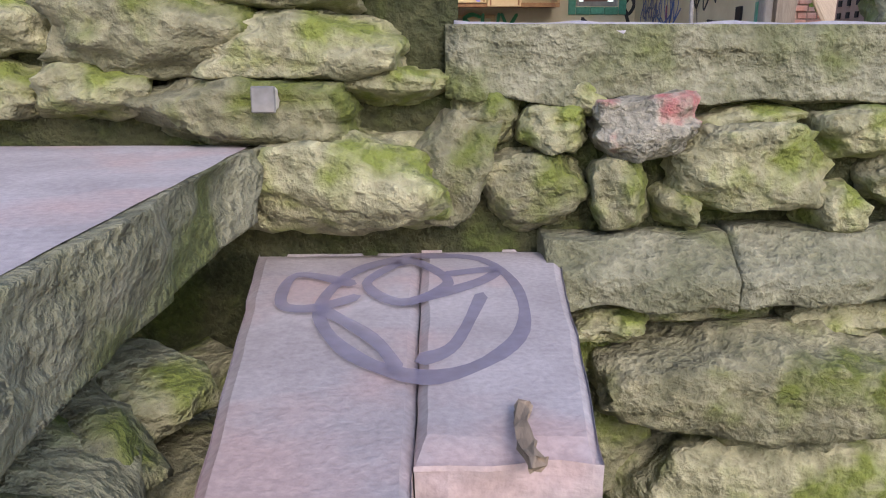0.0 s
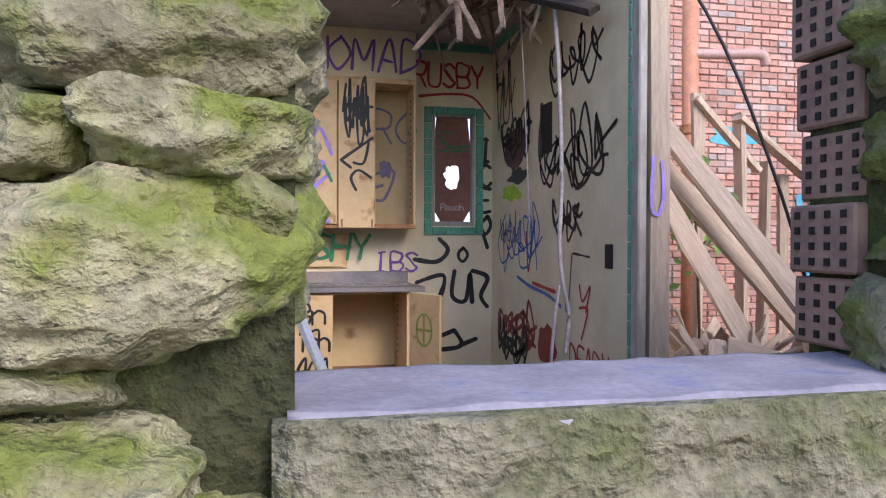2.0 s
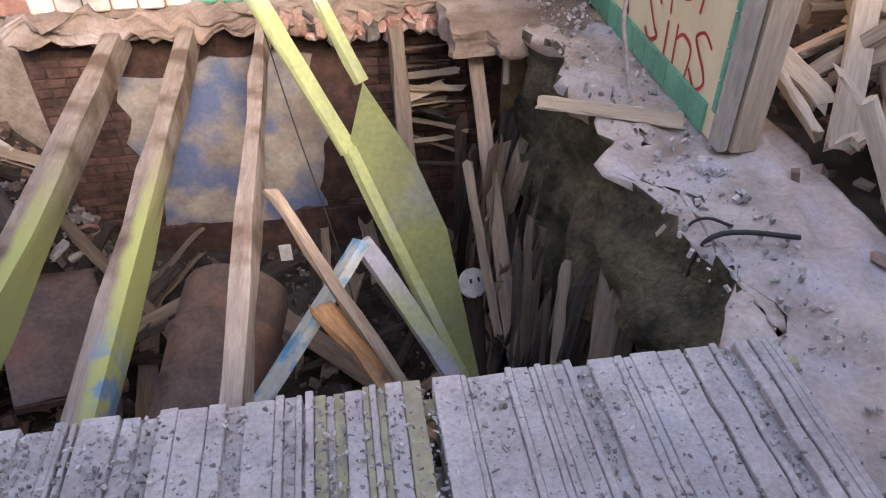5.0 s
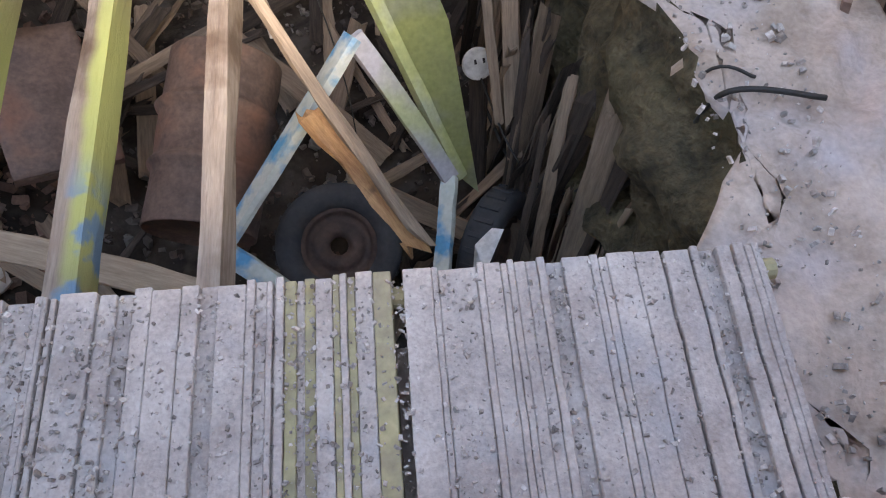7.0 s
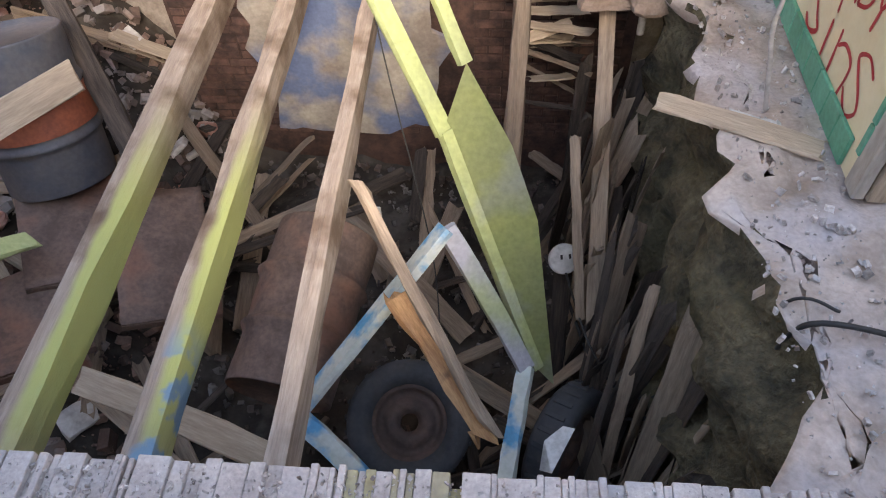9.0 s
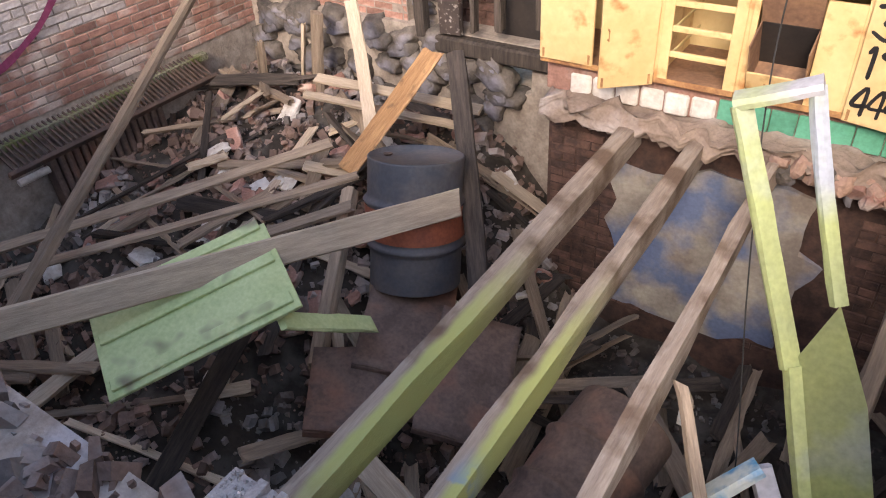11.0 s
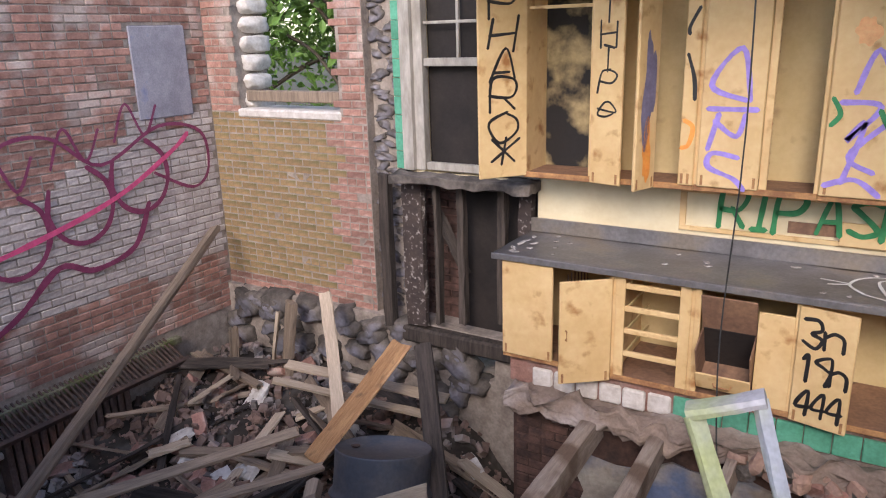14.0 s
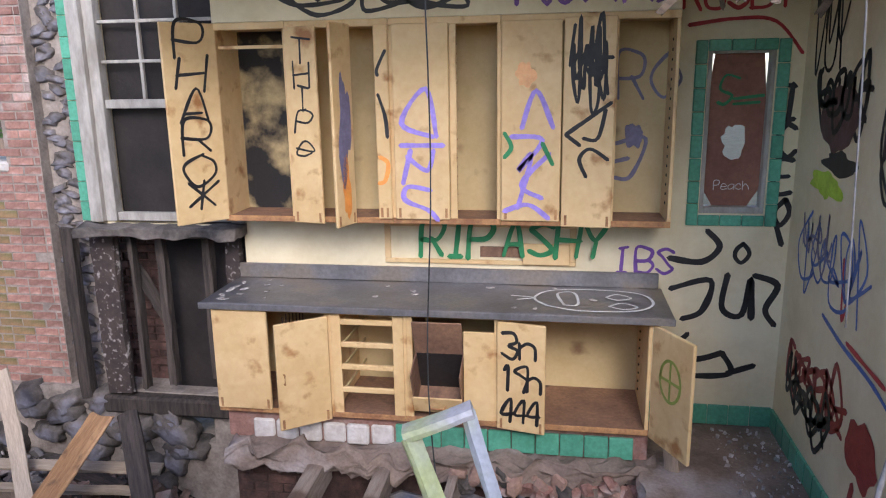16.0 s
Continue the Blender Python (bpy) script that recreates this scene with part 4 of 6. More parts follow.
# ---- kitchen cupboards ----


def cab_frame(parent, x0, x1, y0, y1, z0, z1, mat=None, inside=None, back=True, w=0.022):
    mat, inside = mat or CREAM, inside or CREAM_IN
    part("side_panel", box(x0, y0 + 0.003, z0, x0 + w, y1, z1, 0.003), mat, parent)
    part("side_panel", box(x1 - w, y0 + 0.003, z0, x1, y1, z1, 0.003), mat, parent)
    part("top", box(x0 + w, y0 + 0.003, z1 - w, x1 - w, y1, z1, 0.003), mat, parent)
    part("bottom", box(x0 + w, y0 + 0.003, z0, x1 - w, y1, z0 + w, 0.003), SHELF, parent, "rusty brown bottom")
    if back:
        part("back_panel", box(x0 + w, y1 - 0.012, z0 + w, x1 - w, y1, z1 - w, 0), inside, parent)
    part("rim", box(x0 + 0.001, y0 - 0.004, z0 - 0.012, x1 - 0.001, y0 + 0.002, z0 + 0.026, 0.003), RUST, parent, "rust-stained lower rim")


def door(parent, hinge, width, z0, z1, angle, mat=None, thick=0.022, label="", to=1):
    """A leaf hinged at hinge (x, y); angle 0 is closed along +x (to=1) or -x (to=-1), opening towards the room."""
    m = Matrix.Translation((hinge[0], hinge[1], 0)) @ pose(0, 0, 0, 0, 0, -angle if to > 0 else angle)
    bm = box(0, -thick, z0, width, 0, z1, 0.005) if to > 0 else box(-width, -thick, z0, 0, 0, z1, 0.005)
    bmesh.ops.transform(bm, matrix=m, verts=bm.verts)
    d = part("door", bm, mat or CREAM, parent, label)
    s = 1 if to > 0 else -1
    for a, b in ((0.02, 0.035), (width - 0.03, width - 0.015)):
        e = box(s * a, -thick - 0.002, z0 + 0.01, s * b, -thick + 0.001, z0 + 0.07, 0)
        bmesh.ops.transform(e, matrix=m, verts=e.verts)
        part("rust_stain", e, RUST, d)
    return d, m @ wall_frame((0 if to > 0 else -width, -thick, z0), (1, 0, 0), (0, 0, 1))


BZ0, BZ1, BY = 0.2, 0.885, 7.6
base_a = thing("base_cabinet", (-0.25, 7.9, 0.1), "cream metal base cabinet, one door ajar, rusty foot", "cabinet", "base cabinets")
cab_frame(base_a, -0.62, 0.13, BY, 8.19, BZ0, BZ1)
door(base_a, (-0.615, BY), 0.36, BZ0 + 0.02, BZ1 - 0.01, 0)
d, fd = door(base_a, (0.125, BY), 0.33, BZ0 - 0.02, BZ1 - 0.03, 38, None, 0.022, "cream door standing ajar", -1)
part("handle", tube([fd @ Vector((0.04, 0.3, 0.0)), fd @ Vector((0.04, 0.3, 0.02)), fd @ Vector((0.04, 0.36, 0.02)), fd @ Vector((0.04, 0.36, 0.0))], 0.005), RUST, d)
for k in range(7):
    part("wire_rack", tube([(-0.2, 7.7 + k * 0.06, 0.35), (-0.2, 7.7 + k * 0.06, 0.8)], 0.004, 5), IRON, base_a)
base_b = thing("drawer_cabinet", (0.37, 7.9, 0.1), "cream metal drawer unit with all drawers missing", "cabinet", "base cabinets")
cab_frame(base_b, 0.13, 0.6, BY, 8.19, BZ0, BZ1)
part("stile", box(0.152, BY - 0.003, BZ0, 0.21, BY + 0.02, BZ1, 0.003), CREAM, base_b)
part("stile", box(0.535, BY - 0.003, BZ0, 0.6, BY + 0.02, BZ1, 0.003), CREAM, base_b)
for z in (0.36, 0.51, 0.655, 0.8):
    part("rail", box(0.21, BY - 0.002, z, 0.535, BY + 0.02, z + 0.035, 0.004), CREAM, base_b)
    for x in (0.215, 0.52):
        part("drawer_runner", box(x, BY + 0.02, z + 0.01, x + 0.012, 8.1, z + 0.03, 0.002), CREAM_IN, base_b)
base_c = thing("bin_cabinet", (0.8, 7.9, 0.1), "cream cabinet with a brown tilt-out flour bin hanging open", "cabinet", "base cabinets")
cab_frame(base_c, 0.6, 1.17, BY, 8.19, BZ0, BZ1)
part("stile", box(0.622, BY - 0.002, BZ0, 0.655, BY + 0.02, BZ1, 0.003), CREAM, base_c)
part("stile", box(0.965, BY - 0.002, BZ0, 1.15, BY + 0.02, BZ1 - 0.1, 0.003), CREAM, base_c)
tm = Matrix.Translation((0.81, BY, 0.27)) @ pose(0, 0, 0, 24, 0, 0)
for nm, a, mt in (("bin_front", (-0.15, -0.012, 0, 0.15, 0, 0.12), CREAM), ("bin_side", (-0.15, 0, 0, -0.142, 0.2, 0.3), SHELF), ("bin_side", (0.142, 0, 0, 0.15, 0.2, 0.3), SHELF), ("bin_bottom", (-0.142, 0, 0, 0.142, 0.2, 0.008), SHELF), ("bin_lid", (-0.15, 0.19, 0.3, 0.15, 0.2, 0.55), SHELF), ("bin_back", (-0.142, 0.19, 0.008, 0.142, 0.2, 0.3), DARK_FILL)):
    part(nm, box(*a, 0.002, None, tm), mt, base_c)
part("handle", tube([tm @ Vector((-0.05, -0.015, 0.06)), tm @ Vector((-0.04, -0.035, 0.055)), tm @ Vector((0.04, -0.035, 0.055)), tm @ Vector((0.05, -0.015, 0.06))], 0.006), RUST, base_c, "bail handle")
base_d = thing("base_cabinet", (1.6, 7.9, 0.1), "cream metal base cabinet standing open, lettered door beside it", "cabinet", "base cabinets")
cab_frame(base_d, 1.17, 2.05, BY, 8.19, BZ0, BZ1)
d, fd = door(base_d, (1.17, BY), 0.29, BZ0 - 0.01, BZ1 - 0.02, 12, None, 0.022, "half-open door with sprayed numbers")
for i, tx in enumerate(("3n", "19n", "444")):
    spray(d, fd, tx, 0.03, 0.46 - i * 0.2, 0.15, 0.024, BLACK, "sprayed black characters " + tx, 0, 1.18 if len(tx) == 2 else 1.05, 0.2, 0.62 if len(tx) == 2 else 0.5)
d, fd = door(base_d, (2.05, BY), 0.36, BZ0 - 0.02, BZ1 - 0.01, 118, CREAM, 0.022, "door swung wide open with a green mark", -1)
fi = fd @ wall_frame((0, 0, -0.0235), (1, 0, 0), (0, 1, 0)) @ Matrix.Diagonal((1, 1, -1, 1))
strokes(d, fi, [[(0.18 + 0.09 * math.cos(a * 0.6), 0.42 + 0.12 * math.sin(a * 0.6)) for a in range(12)], [(0.1, 0.42), (0.26, 0.42)], [(0.18, 0.3), (0.18, 0.54)]], 0.022, paint("olive_spray", (0.25, 0.3, 0.06)), "olive green sprayed ring")
for k in range(10):
    part("screw_hole", box(2.02, 8.0, 0.3 + k * 0.055, 2.027, 8.012, 0.31 + k * 0.055, 0), DARK_FILL, base_d)

toe = thing("toe_kick", (0.8, 7.66, 0), "toe kick of green tiles, bare white tile backs at one end", "toe kick")
part("backing", box(-0.6, 7.665, -0.02, 2.06, 7.76, 0.198, 0.005), BRICK, toe)
for k in range(10):
    part("tile", box(0.525 + k * 0.1455, 7.64, 0.0, 0.665 + k * 0.1455, 7.664, 0.14, 0.005), GREEN, toe)
for k in range(6):
    part("tile", box(-0.42 + k * 0.157, 7.635 + RNG.uniform(-0.015, 0.01), -0.01, -0.275 + k * 0.157, 7.664, 0.125, 0.012), WHITE_TILE, toe, "bare white tile back" if k == 0 else "")
bm = box(-0.55, 7.5, -0.14, 2.1, 7.72, -0.005, 0)
bmesh.ops.subdivide_edges(bm, edges=bm.edges[:], cuts=44, use_grid_fill=True)
for v in bm.verts:
    v.co += Vector((0.2, 1, 0.9)) * 0.075 * noise.fractal(v.co * 7, 1, 2, 5)
tagged(link("floor_beam", bm, BROWN_DUST, None, "", True), "rotten beam and broken floor edge under the cupboards", "beam")

counter = thing("countertop", (0.75, 7.9, 0.885), "long dull steel kitchen countertop, dusty and dented", "countertop")
bm = box(-0.68, 7.56, 0.888, 2.16, 8.185, 0.922, 0)
bmesh.ops.subdivide_edges(bm, edges=bm.edges[:], cuts=16, use_grid_fill=True)
for v in bm.verts:
    v.co.z += 0.006 * noise.noise(v.co * 3)
part("top", bm, STEEL, counter, "", True)
part("front_edge", box(-0.682, 7.552, 0.884, 2.164, 7.562, 0.924, 0.003), STEEL, counter)
part("backsplash", box(-0.68, 8.17, 0.92, 2.14, 8.198, 1.02, 0.004), STEEL, counter)
fc = wall_frame((1.35, 7.62, 0.9265), (1, 0, 0), (0, 1, 0))
strokes(counter, fc, [[(0.1, 0.1), (0.02, 0.25), (0.12, 0.42), (0.4, 0.46), (0.66, 0.4), (0.72, 0.2), (0.6, 0.05), (0.3, 0.02), (0.1, 0.1)], [(0.2, 0.12), (0.16, 0.35), (0.26, 0.38), (0.28, 0.14), (0.2, 0.12)], [(0.45, 0.3), (0.52, 0.37), (0.6, 0.3), (0.52, 0.25), (0.45, 0.3)], [(0.46, 0.12), (0.54, 0.19), (0.62, 0.12), (0.54, 0.07), (0.46, 0.12)], [(-0.12, 0.28), (0.02, 0.25), (-0.08, 0.2)]], 0.02, WHITE, "white sprayed cartoon face outline")
for k in range(24):
    tagged(link("flake", rock_mesh(RNG.uniform(0.015, 0.06), 0.03, 0.006, 720 + k % 5, 2), GRIT), "small plaster flake on the countertop", "flake", "flakes on the counter").matrix_basis = pose(-0.6 + RNG.random() ** 2 * 2.5, 7.62 + RNG.random() * 0.5, 0.927, 0, 0, RNG.uniform(0, 180))

UZ0, UZ1, UY = 1.39, 2.58, 7.87
ulist = (("upper_cabinet", -0.6, -0.13, "cream upper cupboard with soot-blackened inside and open door"), ("upper_cabinet", -0.13, 0.5, "cream upper cupboard with narrow doors hanging open"), ("upper_cabinet", 0.5, 1.16, "cream upper cupboard, one door gone"), ("upper_cabinet", 1.16, 2.15, "cream upper cupboard with tagged doors, one side empty"))
U = []
for nm, a, b, lb in ulist:
    c = thing(nm, ((a + b) / 2, 8.0, UZ0), lb, "cabinet", "upper cabinets")
    cab_frame(c, a, b, UY, 8.198, UZ0, UZ1, None, SOOT if a < -0.5 else None)
    part("top_rim", box(a + 0.001, UY - 0.006, UZ1 - 0.03, b - 0.001, UY + 0.002, UZ1 + 0.012, 0.003), CREAM, c)
    U.append(c)
fu = wall_frame((-0.578, 8.185, UZ0), (1, 0, 0), (0, 0, 1))
part("shelf_rail", box(-0.575, 7.9, 2.44, -0.15, 7.93, 2.46, 0.003), CREAM, U[0])
d, fd = door(U[0], (-0.575, UY), 0.34, UZ0 - 0.0, UZ1 + 0.01, 128, None, 0.022, "open door with a black sprayed tag")
fo = fd @ wall_frame((0, 0, -0.0235), (1, 0, 0), (0, 1, 0)) @ Matrix.Diagonal((1, 1, -1, 1))
for i, ch in enumerate("PHARO*"):
    spray(d, fo @ Matrix.Translation((0.28, 1.12 - i * 0.19, 0)) @ Matrix.Diagonal((-1, 1, 1, 1)), ch, 0.0, -0.12, 0.19, 0.022, BLACK, "black sprayed tag", 0.15, 1, 0.5, 1.0)
d, fd = door(U[1], (-0.128, UY), 0.215, UZ0 - 0.01, UZ1 - 0.02, 14, None, 0.022, "narrow open door with black tag")
for i, ch in enumerate("THIPe"):
    spray(d, fd, ch, 0.05, 0.97 - i * 0.14, 0.14, 0.015, BLACK, "black sprayed tag", 0.1, 1, 0.4, 0.8)
d, fd = door(U[1], (0.25, UY), 0.2, UZ0 - 0.01, UZ1 - 0.01, 72, None, 0.022, "door edge-on, dark with sprayed paint", -1)
blot(d, fd, 0.1, 0.6, 0.16, 0.9, GREYP, "dark sprayed haze", 5)
blot(d, fd, 0.1, 0.22, 0.12, 0.4, ORANGE, "orange and green sprayed patch", 6)
d, fd = door(U[1], (0.498, UY), 0.085, UZ0 + 0.02, UZ1 - 0.02, 0, None, 0.02, "", -1)
strokes(d, fd, [[(0.07, 1.0), (0.02, 0.9), (0.02, 0.86)], [(0.02, 0.75), (0.06, 0.62), (0.07, 0.5)]], 0.025, BLACK, "black sprayed stroke")
strokes(d, fd, [[(0.02, 0.38), (0.07, 0.34), (0.05, 0.24), (0.01, 0.22)]], 0.03, ORANGE, "orange sprayed stroke")
d, fd = door(U[2], (0.522, UY), 0.335, UZ0 + 0.02, UZ1 - 0.02, 0, None, 0.022, "closed cream door with purple tag")
strokes(d, fd, [[(0.26, 0.5), (0.2, 0.78), (0.05, 0.58), (0.24, 0.5)], [(0.04, 0.45), (0.3, 0.45)], [(0.1, 0.42), (0.05, 0.22)], [(0.08, 0.38), (0.2, 0.3), (0.24, 0.42)], [(0.22, 0.18), (0.08, 0.2), (0.06, 0.12), (0.2, 0.06), (0.26, 0.0)]], 0.034, PURPLE, "purple sprayed tag")
d, fd = door(U[3], (1.165, UY), 0.345, UZ0 + 0.02, UZ1 - 0.02, 0, None, 0.022, "closed cream door with purple and green tag")
strokes(d, fd, [[(0.3, 0.55), (0.2, 0.76), (0.12, 0.55)], [(0.06, 0.5), (0.24, 0.48), (0.1, 0.3), (0.18, 0.4), (0.1, 0.08)], [(0.28, 0.4), (0.12, 0.22), (0.24, 0.14)], [(0.02, 0.06), (0.16, 0.1), (0.28, 0.02)]], 0.034, PURPLE, "purple sprayed tag")
strokes(d, fd, [[(0.02, 0.52), (0.06, 0.44), (0.02, 0.38)], [(0.24, 0.46), (0.3, 0.34)]], 0.03, GREENP, "green sprayed strokes")
blot(d, fd, 0.14, 0.85, 0.14, 0.18, paint("faded_orange", (0.7, 0.38, 0.17)), "faded orange haze", 8)
d, fd = door(U[3], (1.52, UY), 0.29, UZ0 - 0.01, UZ1 - 0.01, 6, None, 0.022, "loose cream door with black tags")
scribble(d, fd, 0.04, 0.72, 0.22, 0.42, 0.022, BLACK, 6, 3)
strokes(d, fd, [[(0.02, 0.54), (0.27, 0.72)], [(0.02, 0.54), (0.1, 0.6)], [(0.02, 0.54), (0.1, 0.48)], [(0.24, 0.68), (0.2, 0.52), (0.12, 0.52)], [(0.26, 0.4), (0.16, 0.46), (0.1, 0.4), (0.14, 0.3)]], 0.026, BLACK, "black sprayed arrow tag")
fu = wall_frame((1.82, 8.184, UZ0), (1, 0, 0), (0, 0, 1))
spray(U[3], fu, "RO", 0.02, 0.72, 0.26, 0.022, GREYP, "grey sprayed letters RO")
blot(U[3], fu, 0.13, 0.5, 0.13, 0.2, GREYP, "grey sprayed haze", 11)
strokes(U[3], fu, [[(0.02, 0.45), (0.2, 0.48), (0.12, 0.25), (0.02, 0.24)], [(0.02, 0.34), (0.1, 0.36)]], 0.03, GREYP, "grey sprayed strokes")
for k in range(18):
    part("shelf_bracket_slot", box(2.124, 7.98, 1.5 + k * 0.055, 2.129, 8.0, 1.515 + k * 0.055, 0), DARK_FILL, U[3])
    part("shelf_bracket_slot", box(0.86, 7.9, 1.5 + k * 0.055, 0.9, 7.904, 1.512 + k * 0.055, 0), RUST, U[2])
part("stile", box(0.858, UY, UZ0 + 0.02, 0.9, UY + 0.02, UZ1 - 0.02, 0.003), CREAM, U[2])
part("stile", box(1.79, UY + 0.01, UZ0 + 0.02, 1.82, UY + 0.03, UZ1 - 0.02, 0.003), CREAM, U[3])
soffit = setting("soffit", box(-0.6, 7.885, UZ1 + 0.014, 2.15, 8.198, 2.99, 0.004), PLASTER, "cream boxed soffit above the upper cupboards", "soffit")
fsf = wall_frame((0, 7.884, 2.6), (1, 0, 0), (0, 0, 1))
spray(soffit, fsf, "NOMAD", 1.25, 0.05, 0.26, 0.026, DEEPPURPLE, "the word NOMAD sprayed in purple", 0.05, 1.2)
scribble(soffit, fsf, -0.1, 0.02, 1.2, 0.25, 0.03, BLACK, 5, 8)
niche = thing("wall_panel", (0.9, 8.19, 1.04), "cream framed access panel with a slipped cover", "panel")
for a in ((0.36, 8.18, 1.05, 1.62, 8.199, 1.08), (0.36, 8.18, 1.3, 1.62, 8.199, 1.33), (0.36, 8.18, 1.08, 0.4, 8.199, 1.3), (1.58, 8.18, 1.08, 1.62, 8.199, 1.3)):
    part("frame", box(*a, 0.003), CREAM, niche)
part("cover", box(1.28, 8.16, 1.06, 1.58, 8.178, 1.2, 0.004), CREAM, niche)
part("slot", box(1.0, 8.19, 1.1, 1.28, 8.202, 1.17, 0), SHELF, niche)
spray(wall_n, wall_frame((0, 8.178, 0), (1, 0, 0), (0, 0, 1)), "RIP", 0.6, 1.1, 0.24, 0.04, GREENP, "the letters RIP sprayed in green", 0.1, 1.1)
spray(wall_n, wall_frame((0, 8.155, 0), (1, 0, 0), (0, 0, 1)), "ASHY", 1.15, 1.12, 0.22, 0.036, GREENP, "the letters ASHY sprayed in green", 0.1, 1.25)
spray(wall_n, F_N, "IBS", 1.86, 1.02, 0.16, 0.025, DEEPPURPLE, "the letters IBS sprayed in purple", 0.05, 1.35)
strokes(wall_n, F_N, [[(2.2, 1.12), (2.4, 1.1), (2.5, 1.2), (2.42, 1.3)], [(2.22, 0.92), (2.46, 0.98), (2.42, 0.78), (2.3, 0.72)], [(2.56, 1.02), (2.54, 0.8), (2.66, 0.76), (2.7, 1.0), (2.72, 0.74)], [(2.72, 1.02), (2.86, 0.96), (2.8, 0.8), (2.86, 0.7)], [(2.34, 0.62), (2.26, 0.5), (2.4, 0.45), (2.56, 0.5)], [(2.56, 0.5), (2.62, 0.36), (2.36, 0.33)], [(2.6, 0.36), (2.76, 0.42)]], 0.045, BLACK, "thick black sprayed strokes")
spray(wall_n, F_N, "O", 2.6, 1.1, 0.12, 0.03, BLACK, "black sprayed letter O")
for i, ch in enumerate("ICE"):
    spray(wall_n, F_N, ch, 2.79, 1.98 - i * 0.22, 0.2, 0.035, BLACK, "black sprayed letter " + ch, 0, 1, 0.3, 0.5)
strokes(wall_n, F_N, [[(2.86, 1.5), (2.8, 1.42), (2.84, 1.34), (2.89, 1.42), (2.86, 1.5)], [(2.82, 1.34), (2.86, 1.22)]], 0.04, BLACK, "black sprayed strokes")
spray(wall_n, F_N, "RUSBY", 2.2, 2.62, 0.2, 0.026, RED, "the word RUSBY sprayed in red", 0, 1.22, 0.25, 0.52)
strokes(wall_n, F_N, [[(2.24, 2.53), (2.5, 2.56), (2.72, 2.54), (2.88, 2.36)]], 0.025, RED, "red sprayed underline")

# partition graffiti, u runs from the back corner towards the room when negated
E_ = wall_frame((2.9, 8.2, 0), (0, -1, 0), (0, 0, 1))
scribble(wall_e, E_, 0.12, 2.2, 0.5, 0.7, 0.028, BLACK, 3, 21)
scribble(wall_e, E_, 0.3, 1.95, 0.7, 0.35, 0.04, BLACK, 7, 22)
blot(wall_e, E_, 0.62, 2.0, 0.6, 0.42, paint("dull_brown_spray", (0.09, 0.045, 0.045)), "dull brown sprayed patch", 23)
blot(wall_e, E_, 0.55, 1.66, 0.55, 0.2, LIMEP, "lime green sprayed patch", 24)
blot(wall_e, E_, 0.72, 1.8, 0.7, 0.16, BLACK, "black sprayed cloud", 25)
scribble(wall_e, E_, 1.25, 1.55, 1.05, 0.6, 0.03, BLACK, 6, 26)
scribble(wall_e, E_, 1.45, 1.3, 0.5, 0.25, 0.03, BLACK, 4, 27)
scribble(wall_e, E_, 1.4, 2.3, 0.8, 0.35, 0.03, BLACK, 5, 28)
scribble(wall_e, E_, 0.3, 1.05, 0.9, 0.45, 0.022, BLUEP, 6, 29)
scribble(wall_e, E_, 0.25, 1.2, 0.5, 0.3, 0.02, GREYP, 4, 30)
strokes(wall_e, E_, [[(0.7, 1.0), (1.0, 0.94), (1.35, 0.9), (1.6, 0.84)]], 0.03, BLUEP, "blue sprayed stroke")
strokes(wall_e, E_, [[(1.05, 0.97), (1.5, 0.93)], [(0.9, 1.35), (0.95, 1.05), (1.02, 1.3)]], 0.03, RED, "red sprayed strokes")
scribble(wall_e, E_, 0.25, 0.42, 0.85, 0.34, 0.04, DARKRED, 7, 31)
scribble(wall_e, E_, 0.25, 0.3, 0.7, 0.3, 0.04, BLACK, 6, 32)
blot(wall_e, E_, 1.35, 0.52, 0.42, 0.42, DARKRED, "dark red sprayed figure", 33)
strokes(wall_e, E_, [[(1.3, 0.35), (1.28, 0.18), (1.4, 0.3), (1.5, 0.16)]], 0.06, DARKRED, "dark red sprayed strokes")
spray(wall_e, E_, "7", 1.9, 0.66, 0.2, 0.022, RED, "the number 7 sprayed in red")
strokes(wall_e, E_, [[(1.9, 1.0), (1.95, 0.9), (2.06, 1.0), (2.0, 0.84)]], 0.022, RED, "red sprayed mark")
spray(wall_e, E_, "DEADY", 1.76, 0.44, 0.17, 0.02, RED, "the word DEADY sprayed in red", 0, 1.25, 0.25, 0.55)
spray(wall_e, E_, "SinS", 1.74, 0.14, 0.25, 0.022, RED, "the word SinS sprayed in red", 0, 1.2, 0.3, 0.6)
strokes(wall_e, E_, [[(1.55, 1.4), (1.62, 1.15), (1.7, 0.8), (1.78, 1.2)], [(1.8, 1.2), (2.05, 1.18)]], 0.018, BLACK, "thin black sprayed strokes")
vent = thing("wall_recess", (2.89, 6.9, 1.95), "dark open switch box in the partition", "wall box")
part("box", box(2.885, 6.78, 1.9, 2.903, 6.95, 2.25, 0.003), DARK_FILL, vent)
part("frame", box(2.88, 6.95, 1.88, 2.9, 6.965, 2.27, 0.003), IRON, vent)
sw = thing("wall_socket", (2.89, 5.9, 1.15), "empty black socket box in the partition", "socket")
part("box", box(2.884, 5.84, 1.12, 2.9, 5.92, 1.26, 0.004), DARK_FILL, sw)

# Added sheet: its near-black colour stands for the shade behind the studs
tagged(link("shade_and_dark_fill", box(-1.45, 8.44, -0.05, -0.6, 8.5, 1.26, 0), DARK_FILL), "added dark sheet for the shade inside the broken wall", "board")

